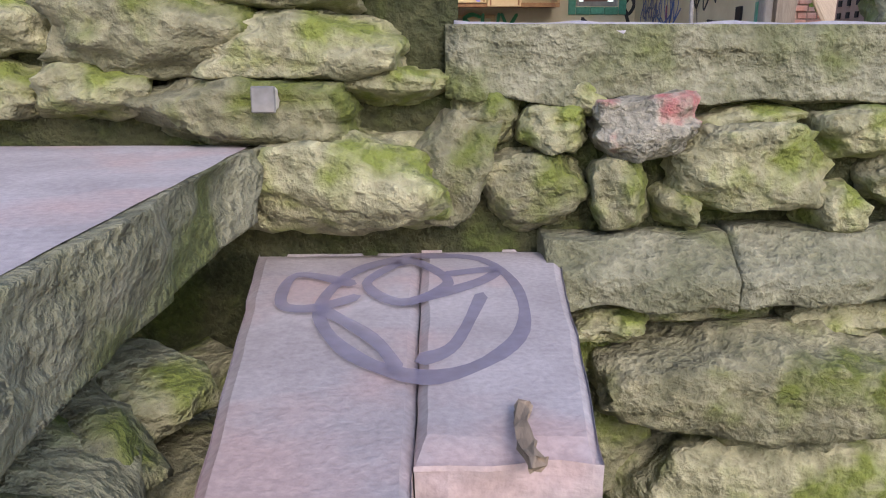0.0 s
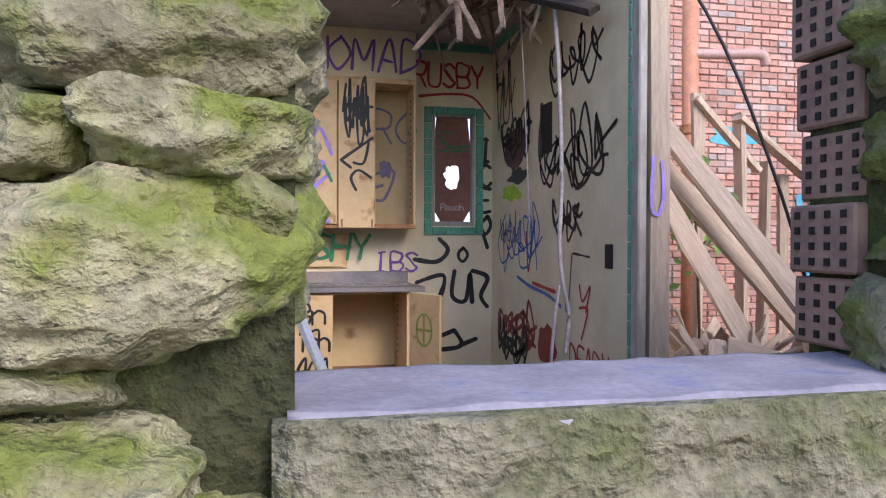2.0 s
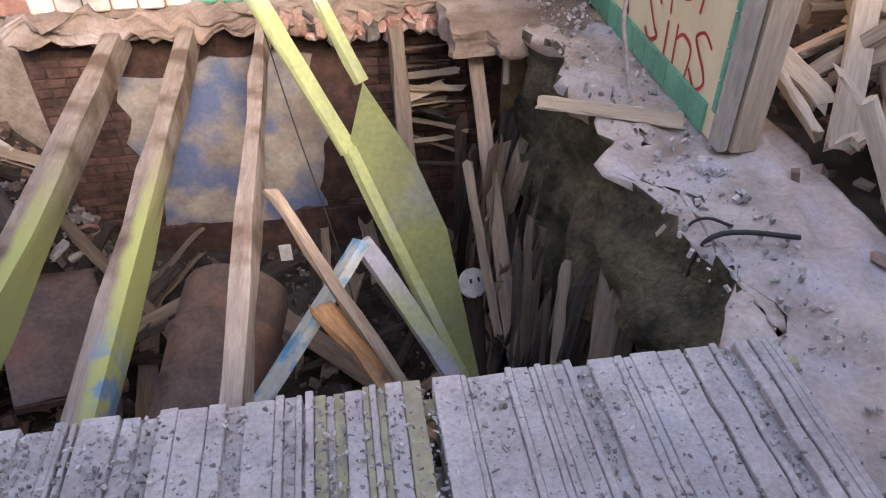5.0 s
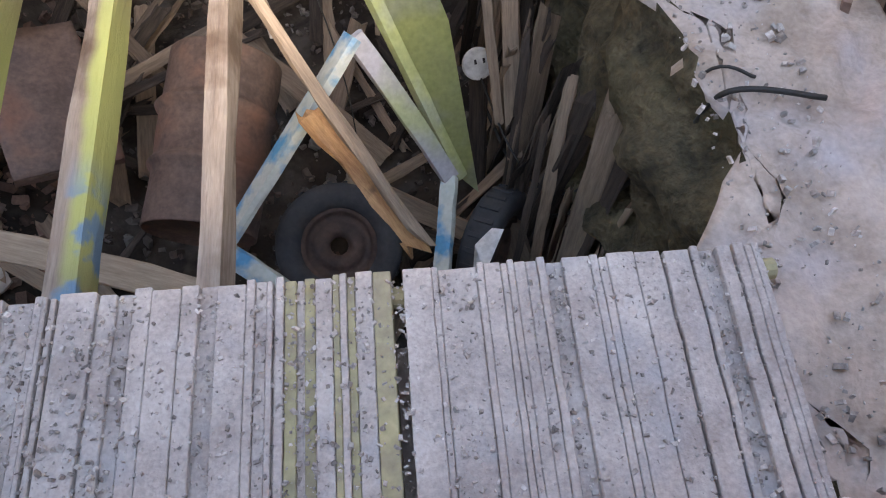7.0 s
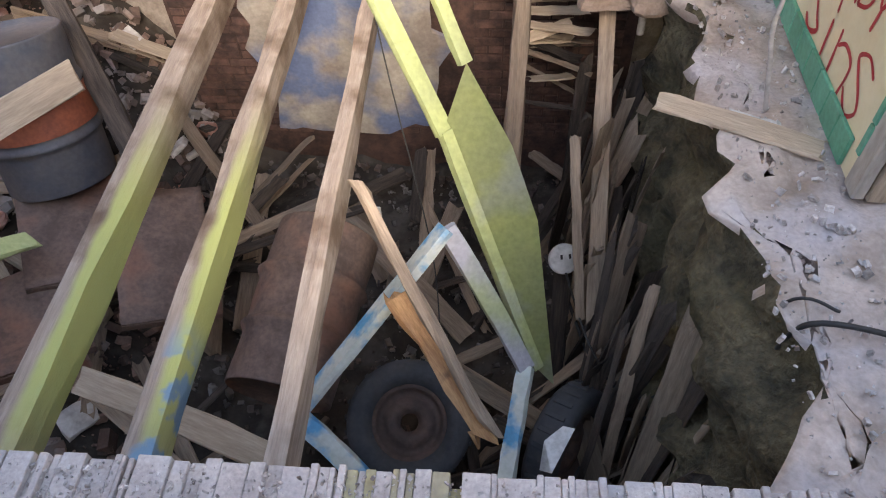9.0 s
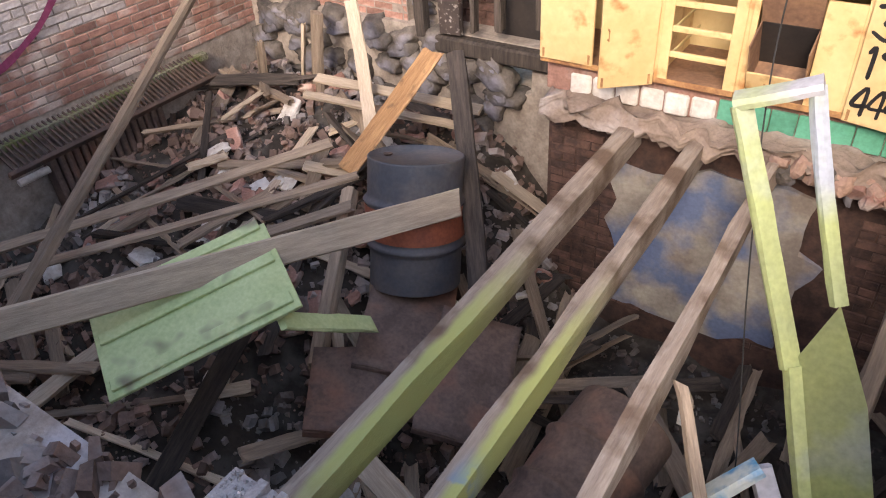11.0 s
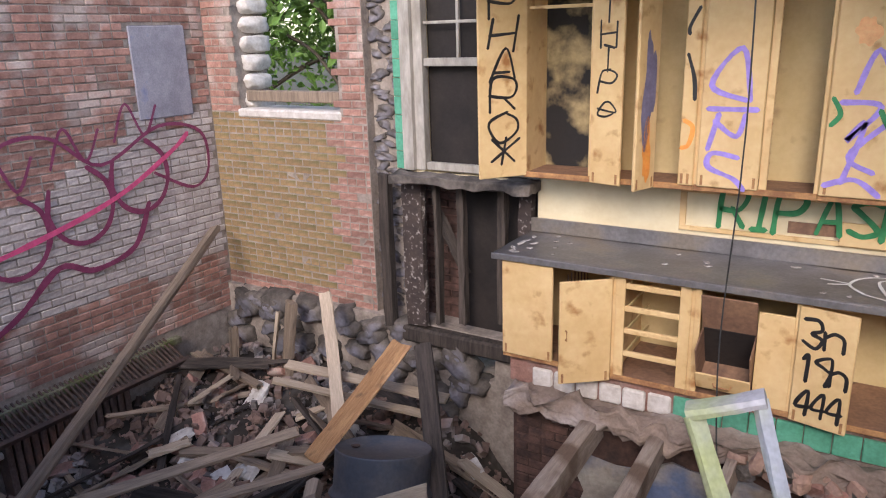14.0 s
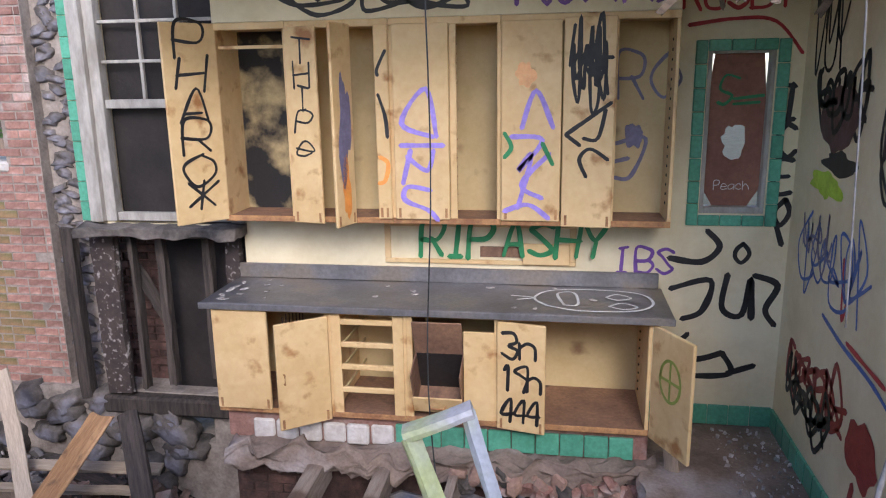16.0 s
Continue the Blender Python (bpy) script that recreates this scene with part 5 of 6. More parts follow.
# ---- the pit: joists, radiators and wreckage ----


def sprayed(name, blue):
    """Joist timber with old lime overspray along one side and, where told, a blue patch near the end."""
    m = JOIST.copy()
    m.name = name
    nt = m.node_tree
    b = nt.nodes["Principled BSDF"]
    col = b.inputs["Base Color"].links[0].from_socket
    tc = nt.nodes.new("ShaderNodeTexCoord")
    sx = nt.nodes.new("ShaderNodeSeparateXYZ")
    nt.links.new(tc.outputs["Object"], sx.inputs[0])
    nz = nt.nodes.new("ShaderNodeTexNoise")
    nz.inputs["Scale"].default_value = 5
    nz.inputs["Detail"].default_value = 6
    nt.links.new(tc.outputs["Object"], nz.inputs["Vector"])

    def ramped(sock, a, b0):
        mr = nt.nodes.new("ShaderNodeMapRange")
        mr.interpolation_type = "SMOOTHSTEP"
        mr.inputs[1].default_value, mr.inputs[2].default_value = a, b0
        nt.links.new(sock, mr.inputs[0])
        return mr.outputs[0]

    def times(a, c):
        mt = nt.nodes.new("ShaderNodeMath")
        mt.operation = "MULTIPLY"
        nt.links.new(a, mt.inputs[0])
        nt.links.new(c, mt.inputs[1])
        return mt.outputs[0]

    def over(col, fac, paint_col):
        mx = nt.nodes.new("ShaderNodeMixRGB")
        nt.links.new(fac, mx.inputs[0])
        nt.links.new(col, mx.inputs[1])
        mx.inputs[2].default_value = (*paint_col, 1)
        return mx.outputs[0]

    wob = nt.nodes.new("ShaderNodeMath")
    wob.operation = "MULTIPLY_ADD"
    wob.inputs[1].default_value = 0.05
    nt.links.new(nz.outputs["Fac"], wob.inputs[0])
    nt.links.new(sx.outputs["X"], wob.inputs[2])
    side = ramped(wob.outputs[0], 0.035, -0.005)
    along = times(ramped(sx.outputs["Z"], 2.0, 1.1), ramped(sx.outputs["Z"], -0.1, 0.5))
    col = over(col, times(side, along), (0.4, 0.43, 0.15))
    if blue:
        patch = times(times(ramped(sx.outputs["Z"], 0.75, 0.45), ramped(nz.outputs["Fac"], 0.42, 0.5)), ramped(sx.outputs["X"], 0.03, 0.0))
        col = over(col, patch, (0.15, 0.27, 0.38))
    nt.links.new(col, b.inputs["Base Color"])
    return m


LIME_JOIST, BLUE_JOIST = sprayed("joist_with_lime_spray", False), sprayed("joist_with_lime_and_blue_spray", True)
for x0, x1, w, m in ((0.09, 0.05, 0.12, LIME_JOIST), (0.53, 0.48, 0.1, BLUE_JOIST), (0.96, 0.91, 0.075, JOIST)):
    timber("floor_joist", (x0, 4.25, -0.16), (x1, 7.6, -0.16), w, 0.17, m, "old floor joist with sprayed lime and blue paint, spanning the pit", "joist", 0, "floor joists", 0.01)
timber("floor_joist", (1.73, 7.6, -0.16), (1.66, 5.9, -0.8), 0.09, 0.15, WOOD, "broken floor joist sagging into the pit", "joist", 0, "floor joists", 0.012, 0.1)
timber("leaning_beam", (2.2, 7.7, 0.06), (2.13, 5.6, -1.3), 0.09, 0.07, WOOD, "slender beam leaning down into the pit", "beam", 10)
timber("leaning_beam", (1.98, 6.35, -0.45), (2.06, 5.75, -1.2), 0.05, 0.05, WOOD, "weathered lath leaning down into the pit", "beam", 15)


def radiator(x0, x1, y0, y1, top, label):
    r = thing("radiator", ((x0 + x1) / 2, (y0 + y1) / 2, top - 0.16), label, "radiator", "radiators lying by the window")
    x = x0
    k = 0
    q = random.Random(int(x0 * 100) + 5)
    while x < x1 - 0.025:
        w = min(q.choice((0.018, 0.022, 0.022, 0.03, 0.045, 0.075, 0.1)), x1 - x)
        h = top - q.choice((0.0, 0.002, 0.005, 0.01, 0.022))
        gap = q.choice((0.001, 0.002, 0.002, 0.008))
        bm = box(x, y0, top - 0.15, x + w - gap, y1 + 0.006 * math.sin(k * 2.3), h, 0.0025)
        bmesh.ops.subdivide_edges(bm, edges=[e for e in bm.edges if e.calc_length() > 0.4], cuts=14)
        for v in bm.verts:
            v.co += Vector((0.5, 0, 1)) * 0.004 * noise.fractal(v.co * 11, 1, 2, 3)
        part("section", bm, YELLOW_IRON if x1 - x < 0.3 and x1 < 1.6 and k % 2 else RADIATOR, r)
        x += w
        k += 1
    part("core", box(x0 + 0.01, y0 + 0.01, top - 0.14, x1 - 0.02, y1 - 0.02, top - 0.024, 0.004), RADIATOR, r)
    for y in (y0 + 0.1, y1 - 0.05):
        part("connector", tube([(x0 + 0.02, y, top - 0.07), (x1 + 0.03, y, top - 0.07)], 0.03, 12), YELLOW_IRON, r)
    return r


radiator(-0.02, 1.5, 3.46, 4.36, 0.15, "dusty cast-iron radiator lying flat, ribbed and gritty")
radiator(1.53, 2.5, 3.46, 4.36, 0.155, "dusty cast-iron radiator lying flat with grit between ribs")
part_support = tagged(link("support_wall", box(-4.1, 3.44, -2.25, 2.47, 4.2, -0.01, 0.0), DUST), "brick ledge under the radiators", "wall", "", "structure")


def heap(name, n, place, size, mat, label, category, seed):
    """Many small broken lumps in one mesh."""
    r = random.Random(seed)
    V, F = [], []
    for i in range(n):
        p = place(r)
        s = size(r)
        q = Euler((r.uniform(0, 6.3), r.uniform(0, 6.3), r.uniform(0, 6.3))).to_matrix()
        m = len(V)
        for c in ((-1, -1, -1), (1, -1, -1), (1, 1, -1), (-1, 1, -1), (-1, -1, 1), (1, -1, 1), (1, 1, 1), (-1, 1, 1)):
            v = q @ Vector((c[0] * s[0] * r.uniform(0.6, 1), c[1] * s[1] * r.uniform(0.6, 1), c[2] * s[2] * r.uniform(0.6, 1)))
            V.append(Vector(p) + v)
        F += [tuple(m + j for j in f) for f in ((0, 3, 2, 1), (4, 5, 6, 7), (0, 1, 5, 4), (1, 2, 6, 5), (2, 3, 7, 6), (3, 0, 4, 7))]
    me = bpy.data.meshes.new(name)
    me.from_pydata(V, [], F)
    me.materials.append(mat)
    return tagged(new(name, me), label, category, "", "stuff")


def sz(a, b):
    def f(r):
        s = a + (b - a) * r.random() ** 2.5
        return (s, s * r.uniform(0.4, 1), s * r.uniform(0.25, 0.7))
    return f


heap("grit", 9000, lambda r: (r.uniform(0.0, 2.48), 3.48 + 0.86 * r.random() ** 0.8, 0.15 + r.uniform(-0.014, 0.003)), sz(0.002, 0.01), GRIT, "pale grit scattered over the radiators", "grit", 3)
heap("plaster_crumbs", 900, lambda r: (lambda x, y: (x, y, 0.012 + r.uniform(-0.01, 0.01)))(r.uniform(2.5, 2.88), r.uniform(3.6, 8.1)), sz(0.003, 0.02), GRIT, "plaster crumbs on the broken floor", "crumbs", 4)


def left_spot(r):
    x, y = r.uniform(-4.0, -0.3), r.uniform(4.3, 8.25)
    return (x, y, pit_h(x, y) + r.uniform(-0.02, 0.07))


def pit_spot(r):
    x, y = r.uniform(-0.6, 2.45), r.uniform(4.25, 7.65)
    return (x, y, pit_h(x, y) + r.uniform(-0.02, 0.05))


heap("rubble", 5200, left_spot, sz(0.007, 0.07), CHUNK, "heap of broken brick, plaster and stone", "rubble", 5)
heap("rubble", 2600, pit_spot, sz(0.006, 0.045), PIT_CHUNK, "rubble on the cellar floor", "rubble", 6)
r = random.Random(12)
for k in range(60):
    x, y = r.uniform(-3.8, -0.4), r.uniform(5.4, 8.2)
    b = tagged(link("brick", rock_mesh(0.2, 0.1, 0.065, 800 + k % 4, 2, 0.93, 0.05), BRICK), "loose broken red brick on the rubble heap", "brick", "loose bricks")
    b.matrix_basis = pose(x, y, pit_h(x, y) + 0.05, r.uniform(-35, 35), r.uniform(-35, 35), r.uniform(0, 180))
for k in range(26):
    x, y = r.uniform(-3.6, -0.5), r.uniform(5.2, 8.0)
    b = tagged(link("plaster_lump", rock_mesh(r.uniform(0.12, 0.3), r.uniform(0.1, 0.2), 0.05, 820 + k % 5, 2, 0.8, 0.2), WHITE_TILE), "broken lump of pale plaster on the rubble", "plaster", "plaster lumps")
    b.matrix_basis = pose(x, y, pit_h(x, y) + 0.06, r.uniform(-40, 40), r.uniform(-40, 40), r.uniform(0, 180))
for k in range(78):
    x, y = r.uniform(-3.8, -0.2), r.uniform(4.4, 8.0)
    a = r.uniform(0, math.pi)
    n = r.uniform(0.35, 1.5)
    p0 = Vector((x - math.cos(a) * n / 2, y - math.sin(a) * n / 2, 0))
    p1 = Vector((x + math.cos(a) * n / 2, y + math.sin(a) * n / 2, 0))
    for p in (p0, p1):
        p.x, p.y = max(-4.0, min(2.3, p.x)), max(4.3, min(8.2, p.y))
        p.z = pit_h(p.x, p.y) + r.uniform(0.06, 0.22)
    timber("plank", p0, p1, r.uniform(0.04, 0.13), r.uniform(0.015, 0.04), r.choice((WOOD, WOOD, WOOD_DARK, WOOD_PALE)), "broken plank lying on the rubble heap", "plank", r.uniform(-40, 40), "planks on the heap", 0.006, 0.06)
for k in range(64):
    x, y = r.uniform(-0.5, 2.3), r.uniform(4.4, 7.5)
    if 0.2 < x < 1.3 and y < 6.3:
        x += 1.1
    a = r.uniform(0, math.pi)
    n = r.uniform(0.4, 1.6)
    up = r.uniform(0.0, 0.8) if x > 1.7 else r.uniform(0, 0.3)
    p0 = Vector((x - math.cos(a) * n / 2, y - math.sin(a) * n / 2, 0))
    p1 = Vector((x + math.cos(a) * n / 2, y + math.sin(a) * n / 2, 0))
    for p, u in ((p0, 0), (p1, up)):
        p.x, p.y = max(-0.8, min(2.4, p.x)), max(4.3, min(7.6, p.y))
        p.z = pit_h(p.x, p.y) + 0.07 + u
    timber("plank", p0, p1, r.uniform(0.04, 0.14), r.uniform(0.012, 0.035), r.choice((WOOD, WOOD_DARK, WOOD_DARK, WOOD)), "dark broken board in the pit", "plank", r.uniform(-60, 60), "boards in the pit", 0.007, 0.1)
for k in range(20):
    y = 4.7 + k * 0.13
    x = 2.1 + r.uniform(-0.15, 0.22)
    timber("splintered_lath", (x, y, pit_h(x, y) + 0.05), (x + r.uniform(-0.1, 0.3), y + r.uniform(-0.3, 0.3), r.uniform(-1.1, -0.45)), r.uniform(0.03, 0.13), 0.014, r.choice((WOOD, WOOD_DARK)), "splintered board standing against the pit wall", "board", r.uniform(0, 90), "boards against the pit wall", 0.006, 0.12)

for k in range(46):
    y = r.uniform(4.5, 7.3)
    x = r.uniform(2.12, 2.4)
    zt = r.uniform(-1.2, -0.3)
    timber("splintered_lath", (x - 0.1, y - r.uniform(-0.1, 0.3), pit_h(x, y) + 0.03), (x + r.uniform(-0.05, 0.18), y + r.uniform(-0.1, 0.35), zt), r.uniform(0.025, 0.16), 0.012, r.choice((WOOD, WOOD, WOOD_DARK)), "splintered board standing against the pit wall", "board", r.uniform(0, 180), "boards against the pit wall", 0.008, 0.2)
for k in range(16):
    z = -0.35 - 0.045 * k
    timber("lath", (1.72 + r.uniform(-0.05, 0.05), 7.55 + r.uniform(-0.25, 0.1), z), (2.12 + r.uniform(-0.08, 0.06), 7.5 + r.uniform(-0.25, 0.1), z + r.uniform(-0.06, 0.06)), r.uniform(0.03, 0.1), 0.01, r.choice((WOOD, WOOD_PALE, WOOD_DARK)), "short broken lath stacked below the floor edge", "lath", r.uniform(-20, 20), "laths below the floor edge", 0.006, 0.08)
for k in range(34):
    x = 0.95 + k * 0.036 + r.uniform(-0.02, 0.02)
    o = tagged(link("clay_shard", rock_mesh(r.uniform(0.05, 0.1), 0.09, r.uniform(0.06, 0.16), 860 + k % 9, 2, 0.9, 0.25), r.choice((CLAY, BRICK, RUBBLE_STONE))), "broken clay shard hanging at the floor edge", "shard", "shards at the floor edge")
    o.matrix_basis = pose(x, 7.52 + r.uniform(-0.03, 0.04), -0.14 + r.uniform(-0.05, 0.05), r.uniform(-30, 30), r.uniform(-35, 35), r.uniform(0, 90))
for p, rot, w, l in (((-0.75, 6.15, -1.0), (8, 14, 28), 0.55, 0.8), ((-0.2, 6.0, -1.05), (10, 16, 24), 0.5, 0.85), ((-0.75, 5.55, -1.05), (6, 10, 36), 0.45, 0.6)):
    sh = thing("rusty_sheet", p, "dusty brown metal sheet lying over the rubble", "metal sheet", "metal sheets in the pit")
    bm = box(-w / 2, -l / 2, -0.006, w / 2, l / 2, 0.006, 0)
    bmesh.ops.subdivide_edges(bm, edges=bm.edges[:], cuts=10, use_grid_fill=True)
    for v in bm.verts:
        v.co.z += 0.03 * noise.fractal(v.co * 3 + Vector(p), 1, 2, 3)
    bmesh.ops.transform(bm, matrix=Matrix.Translation(p) @ pose(0, 0, 0, *rot), verts=bm.verts)
    part("sheet", bm, RUSTDRUM, sh, "", True)
    fold = box(-w / 2, -l / 2 - 0.004, -0.05, w / 2, -l / 2 + 0.008, 0.0, 0.003, None, Matrix.Translation(p) @ pose(0, 0, 0, *rot))
    part("folded_edge", fold, RUSTDRUM, sh)
tagged(link("thin_wire", tube(spline([(1.98, 6.0, -1.1), (2.1, 5.6, -1.2), (2.25, 5.3, -1.15), (2.45, 5.1, -0.6), (2.55, 5.05, 0.0), (2.7, 5.0, 0.03)], 8), 0.006, 6), BLACKCABLE, None, "", True), "loose dark wire crossing the pit", "wire")

# named wreckage
rack = thing("painted_frame", (1.3, 5.9, -1.0), "lime-green wooden frame leaning out of the pit", "frame")


def bar(parent, p0, p1, w, t, mat, name="rail", roll=0.0, label=""):
    bm, m = beam_mesh(p0, p1, w, t, roll, 0.003, 8, 0.0, int(100 * p0[0] + 50))
    bmesh.ops.transform(bm, matrix=m, verts=bm.verts)
    return part(name, bm, mat, parent, label)


bar(rack, (0.91, 6.335, 0.76), (1.37, 5.95, -0.1), 0.085, 0.045, LIMEWOOD)
bar(rack, (1.15, 6.385, 0.87), (1.455, 6.07, 0.17), 0.06, 0.04, LIMEWOOD)
bar(rack, (0.88, 6.34, 0.77), (1.17, 6.39, 0.88), 0.1, 0.05, PALE_FRAME, "top_rail", 0, "pale worn top rail")
bar(rack, (1.37, 5.95, -0.09), (1.83, 5.46, -1.19), 0.06, 0.05, LIMEWOOD)
bm = bmesh.new()
q = [bm.verts.new(p) for p in ((1.37, 5.96, -0.08), (1.46, 6.075, 0.17), (1.66, 5.935, -0.15), (1.79, 5.79, -0.47), (1.92, 5.42, -1.29), (1.82, 5.46, -1.19))]
bm.faces.new(q)
bmesh.ops.solidify(bm, geom=bm.faces[:], thickness=0.02)
part("panel", bm, LIMEWOOD, rack, "lime-green panel fading to grey")
wf = thing("window_sash", (1.2, 5.2, -1.2), "broken window sash sprayed blue and white", "window sash")
bar(wf, (1.385, 5.68, -0.41), (0.74, 5.03, -0.96), 0.1, 0.05, BLUE_FRAME, "stile", 30)
bar(wf, (1.385, 5.68, -0.41), (1.77, 5.4, -1.1), 0.09, 0.05, PALE_FRAME, "rail", 20)
bar(wf, (0.74, 5.03, -0.96), (1.12, 4.78, -1.22), 0.1, 0.05, BLUE_FRAME, "rail", 30)
bar(wf, (1.77, 5.4, -1.1), (1.68, 4.85, -1.2), 0.08, 0.05, BLUE_FRAME, "stile", 20)
timber("splintered_timber", (1.04, 5.6, -0.02), (1.645, 4.9, -0.88), 0.045, 0.05, WOOD, "splintered weathered timber with bent nails", "timber", 20, "", 0.012, 0.15)
timber("splintered_timber", (1.13, 5.42, -0.42), (1.63, 4.88, -0.9), 0.085, 0.06, WOOD_ORANGE, "splintered timber with raw orange break", "timber", 20, "", 0.014, 0.16)


def drum(name, top, foot, rad, mat, label, band=None):
    top, foot = Vector(top), Vector(foot)
    h = (top - foot).length
    prof = [(0.001, 0.02), (rad - 0.01, 0.02), (rad - 0.008, 0.0), (rad, 0.005)]
    for k in range(1, 70):
        z = h * k / 70
        bulge = 0.026 * (math.exp(-((z / h - 0.34) / 0.026) ** 2) + math.exp(-((z / h - 0.67) / 0.026) ** 2))
        prof.append((rad + bulge, z))
    prof += [(rad, h - 0.005), (rad - 0.008, h), (rad - 0.01, h - 0.02), (0.001, h - 0.02)]
    m = Matrix.Translation(foot) @ (top - foot).to_track_quat("Z", "Y").to_matrix().to_4x4()
    d = thing(name, foot, label, "drum")
    bm = lathe(prof, 36)
    for v in bm.verts:
        v.co += Vector((v.co.x, v.co.y, 0)) * 0.04 * noise.noise(v.co * 3)
    bmesh.ops.transform(bm, matrix=m, verts=bm.verts)
    part("shell", bm, mat, d, "", True)
    if band:
        bm = lathe([(rad * 1.01 + 0.013, h * 0.4), (rad * 1.01 + 0.014, h * 0.42), (rad * 1.01 + 0.014, h * 0.62), (rad * 1.01 + 0.013, h * 0.64)], 36)
        for v in bm.verts:
            v.co += Vector((v.co.x, v.co.y, 0)) * 0.04 * noise.noise(v.co * 3)
        bmesh.ops.transform(bm, matrix=m, verts=bm.verts)
        part("band", bm, band, d, "faded red painted band", True)
    bm = lathe([(0.02, h - 0.018), (0.03, h - 0.01), (0.03, h - 0.004), (0.001, h - 0.003)], 14)
    bmesh.ops.transform(bm, matrix=m @ pose(rad * 0.6, 0, 0), verts=bm.verts)
    part("bung", bm, IRON, d)
    return d


drum("oil_drum", (0.7, 6.12, -1.02), (0.56, 5.25, -1.22), 0.27, RUSTDRUM, "rusty steel drum lying in the pit")
drum("oil_drum", (-1.02, 6.72, -0.17), (-0.93, 6.48, -0.98), 0.3, BLUEDRUM, "dusty blue-black drum with a faded red band, leaning", REDBAND)


def tyre(at, turn, label):
    m = Matrix.Translation(at) @ turn
    t = thing("tyre", at, label, "tyre", "tyres in the pit")
    prof = [(0.19, -0.06), (0.24, -0.085), (0.29, -0.08), (0.315, -0.06), (0.32, 0.0), (0.315, 0.06), (0.29, 0.08), (0.24, 0.085), (0.19, 0.06), (0.185, 0.0), (0.19, -0.06)]
    bm = lathe(prof, 40)
    bmesh.ops.transform(bm, matrix=m, verts=bm.verts)
    part("rubber", bm, TYRE, t, "", True)
    bm = lathe([(0.19, 0.05), (0.17, 0.055), (0.165, 0.03), (0.13, 0.02), (0.12, 0.04), (0.08, 0.045), (0.05, 0.03), (0.045, 0.0)], 32)
    bmesh.ops.transform(bm, matrix=m, verts=bm.verts)
    part("rim", bm, IRON, t, "rusted dark wheel rim", True)
    for k in range(26):
        a = 2 * math.pi * k / 26
        part("tread", box(-0.012, -0.05, -0.004, 0.012, 0.05, 0.006, 0.002, None, m @ pose(0, 0, 0, 0, 0, math.degrees(a)) @ Matrix.Translation((0.32, 0, 0)) @ pose(0, 0, 0, 90, 0, 0) @ pose(0, 0, 0, 0, 90, 0)), TYRE, t)


tyre((1.2, 5.24, -1.42), pose(0, 0, 0, 24, 5, 0), "old black tyre on a rusted rim in the pit")
tyre((1.98, 5.16, -1.42), pose(0, 0, 0, 78, 0, 60), "worn black tyre standing on edge in the pit")
disc = thing("tin_lid", (1.97, 6.05, -1.06), "round cream tin lid with two dark marks", "lid")
dm = Matrix.Translation((1.97, 6.04, -1.05)) @ pose(0, 0, 0, 50, 0, 10)
bm = lathe([(0.001, 0.012), (0.075, 0.012), (0.082, 0.008), (0.085, 0.0), (0.001, 0.0)], 28)
bmesh.ops.transform(bm, matrix=dm, verts=bm.verts)
part("lid", bm, PLASTIC, disc)
for x in (-0.02, 0.025):
    part("mark", box(x, 0.0, 0.012, x + 0.012, 0.025, 0.015, 0, None, dm), DARK_FILL, disc)
timber("plank", (1.98, 6.12, -1.1), (1.95, 5.6, -1.8), 0.1, 0.03, WOOD_DARK, "rotten board holding a tin lid", "plank", 30)
# Shard in the pit; its white colour stands for a spot of sun
pan = thing("lamp_shard", (1.87, 5.2, -1.1), "shard in the pit, white for the sun spot on it", "shard")
bm = bmesh.new()
bm.faces.new([bm.verts.new(p) for p in ((1.82, 4.86, -1.02), (1.87, 4.84, -1.0), (1.97, 5.02, -0.94), (1.92, 5.04, -0.96), (1.84, 4.98, -0.99))])
bmesh.ops.solidify(bm, geom=bm.faces[:], thickness=0.006)
part("shard", bm, PLASTIC, pan)
tag_ = tagged(link("socket_plate", box(0.98, 5.98, -0.72, 1.04, 5.99, -0.62, 0.004), PLASTIC), "small white socket plate hanging on a wire", "socket")
timber("plank", (-0.27, 5.12, -0.88), (0.68, 4.82, -0.95), 0.13, 0.03, WOOD_PALE, "chipped pale board below the joists", "plank", 20)

# large pieces over the left heap
timber("long_pole", (-3.92, 8.08, 0.6), (-2.5, 4.7, -0.6), 0.1, 0.06, WOOD, "long weathered plank leaning into the brick corner", "plank", 20)
timber("long_plank", (-2.12, 4.22, -0.25), (-0.62, 6.62, -0.34), 0.17, 0.045, WOOD_PALE, "wide grey plank lying across the drum", "plank", 65)
timber("orange_board", (-1.42, 7.55, 0.14), (-1.68, 6.75, -0.5), 0.26, 0.025, WOOD_ORANGE, "orange-varnished scarred board leaning on the heap", "board", 10)
timber("leaning_beam", (-1.28, 7.6, 0.13), (-0.3, 6.3, -0.85), 0.13, 0.07, WOOD_DARK, "dark beam slanting down beside the drum", "beam", 10)
timber("leaning_beam", (-1.5, 6.6, -0.5), (-1.05, 5.6, -1.1), 0.1, 0.08, WOOD, "weathered stump of beam under the plank", "beam", 20)
timber("plank", (-2.55, 8.0, 0.2), (-1.7, 7.1, -0.42), 0.11, 0.03, WOOD_PALE, "pale plank fallen against the wall", "plank", 20)
timber("plank", (-2.6, 7.5, -0.28), (-1.1, 7.65, -0.3), 0.09, 0.03, WOOD_PALE, "pale plank lying along the wall", "plank", 20)
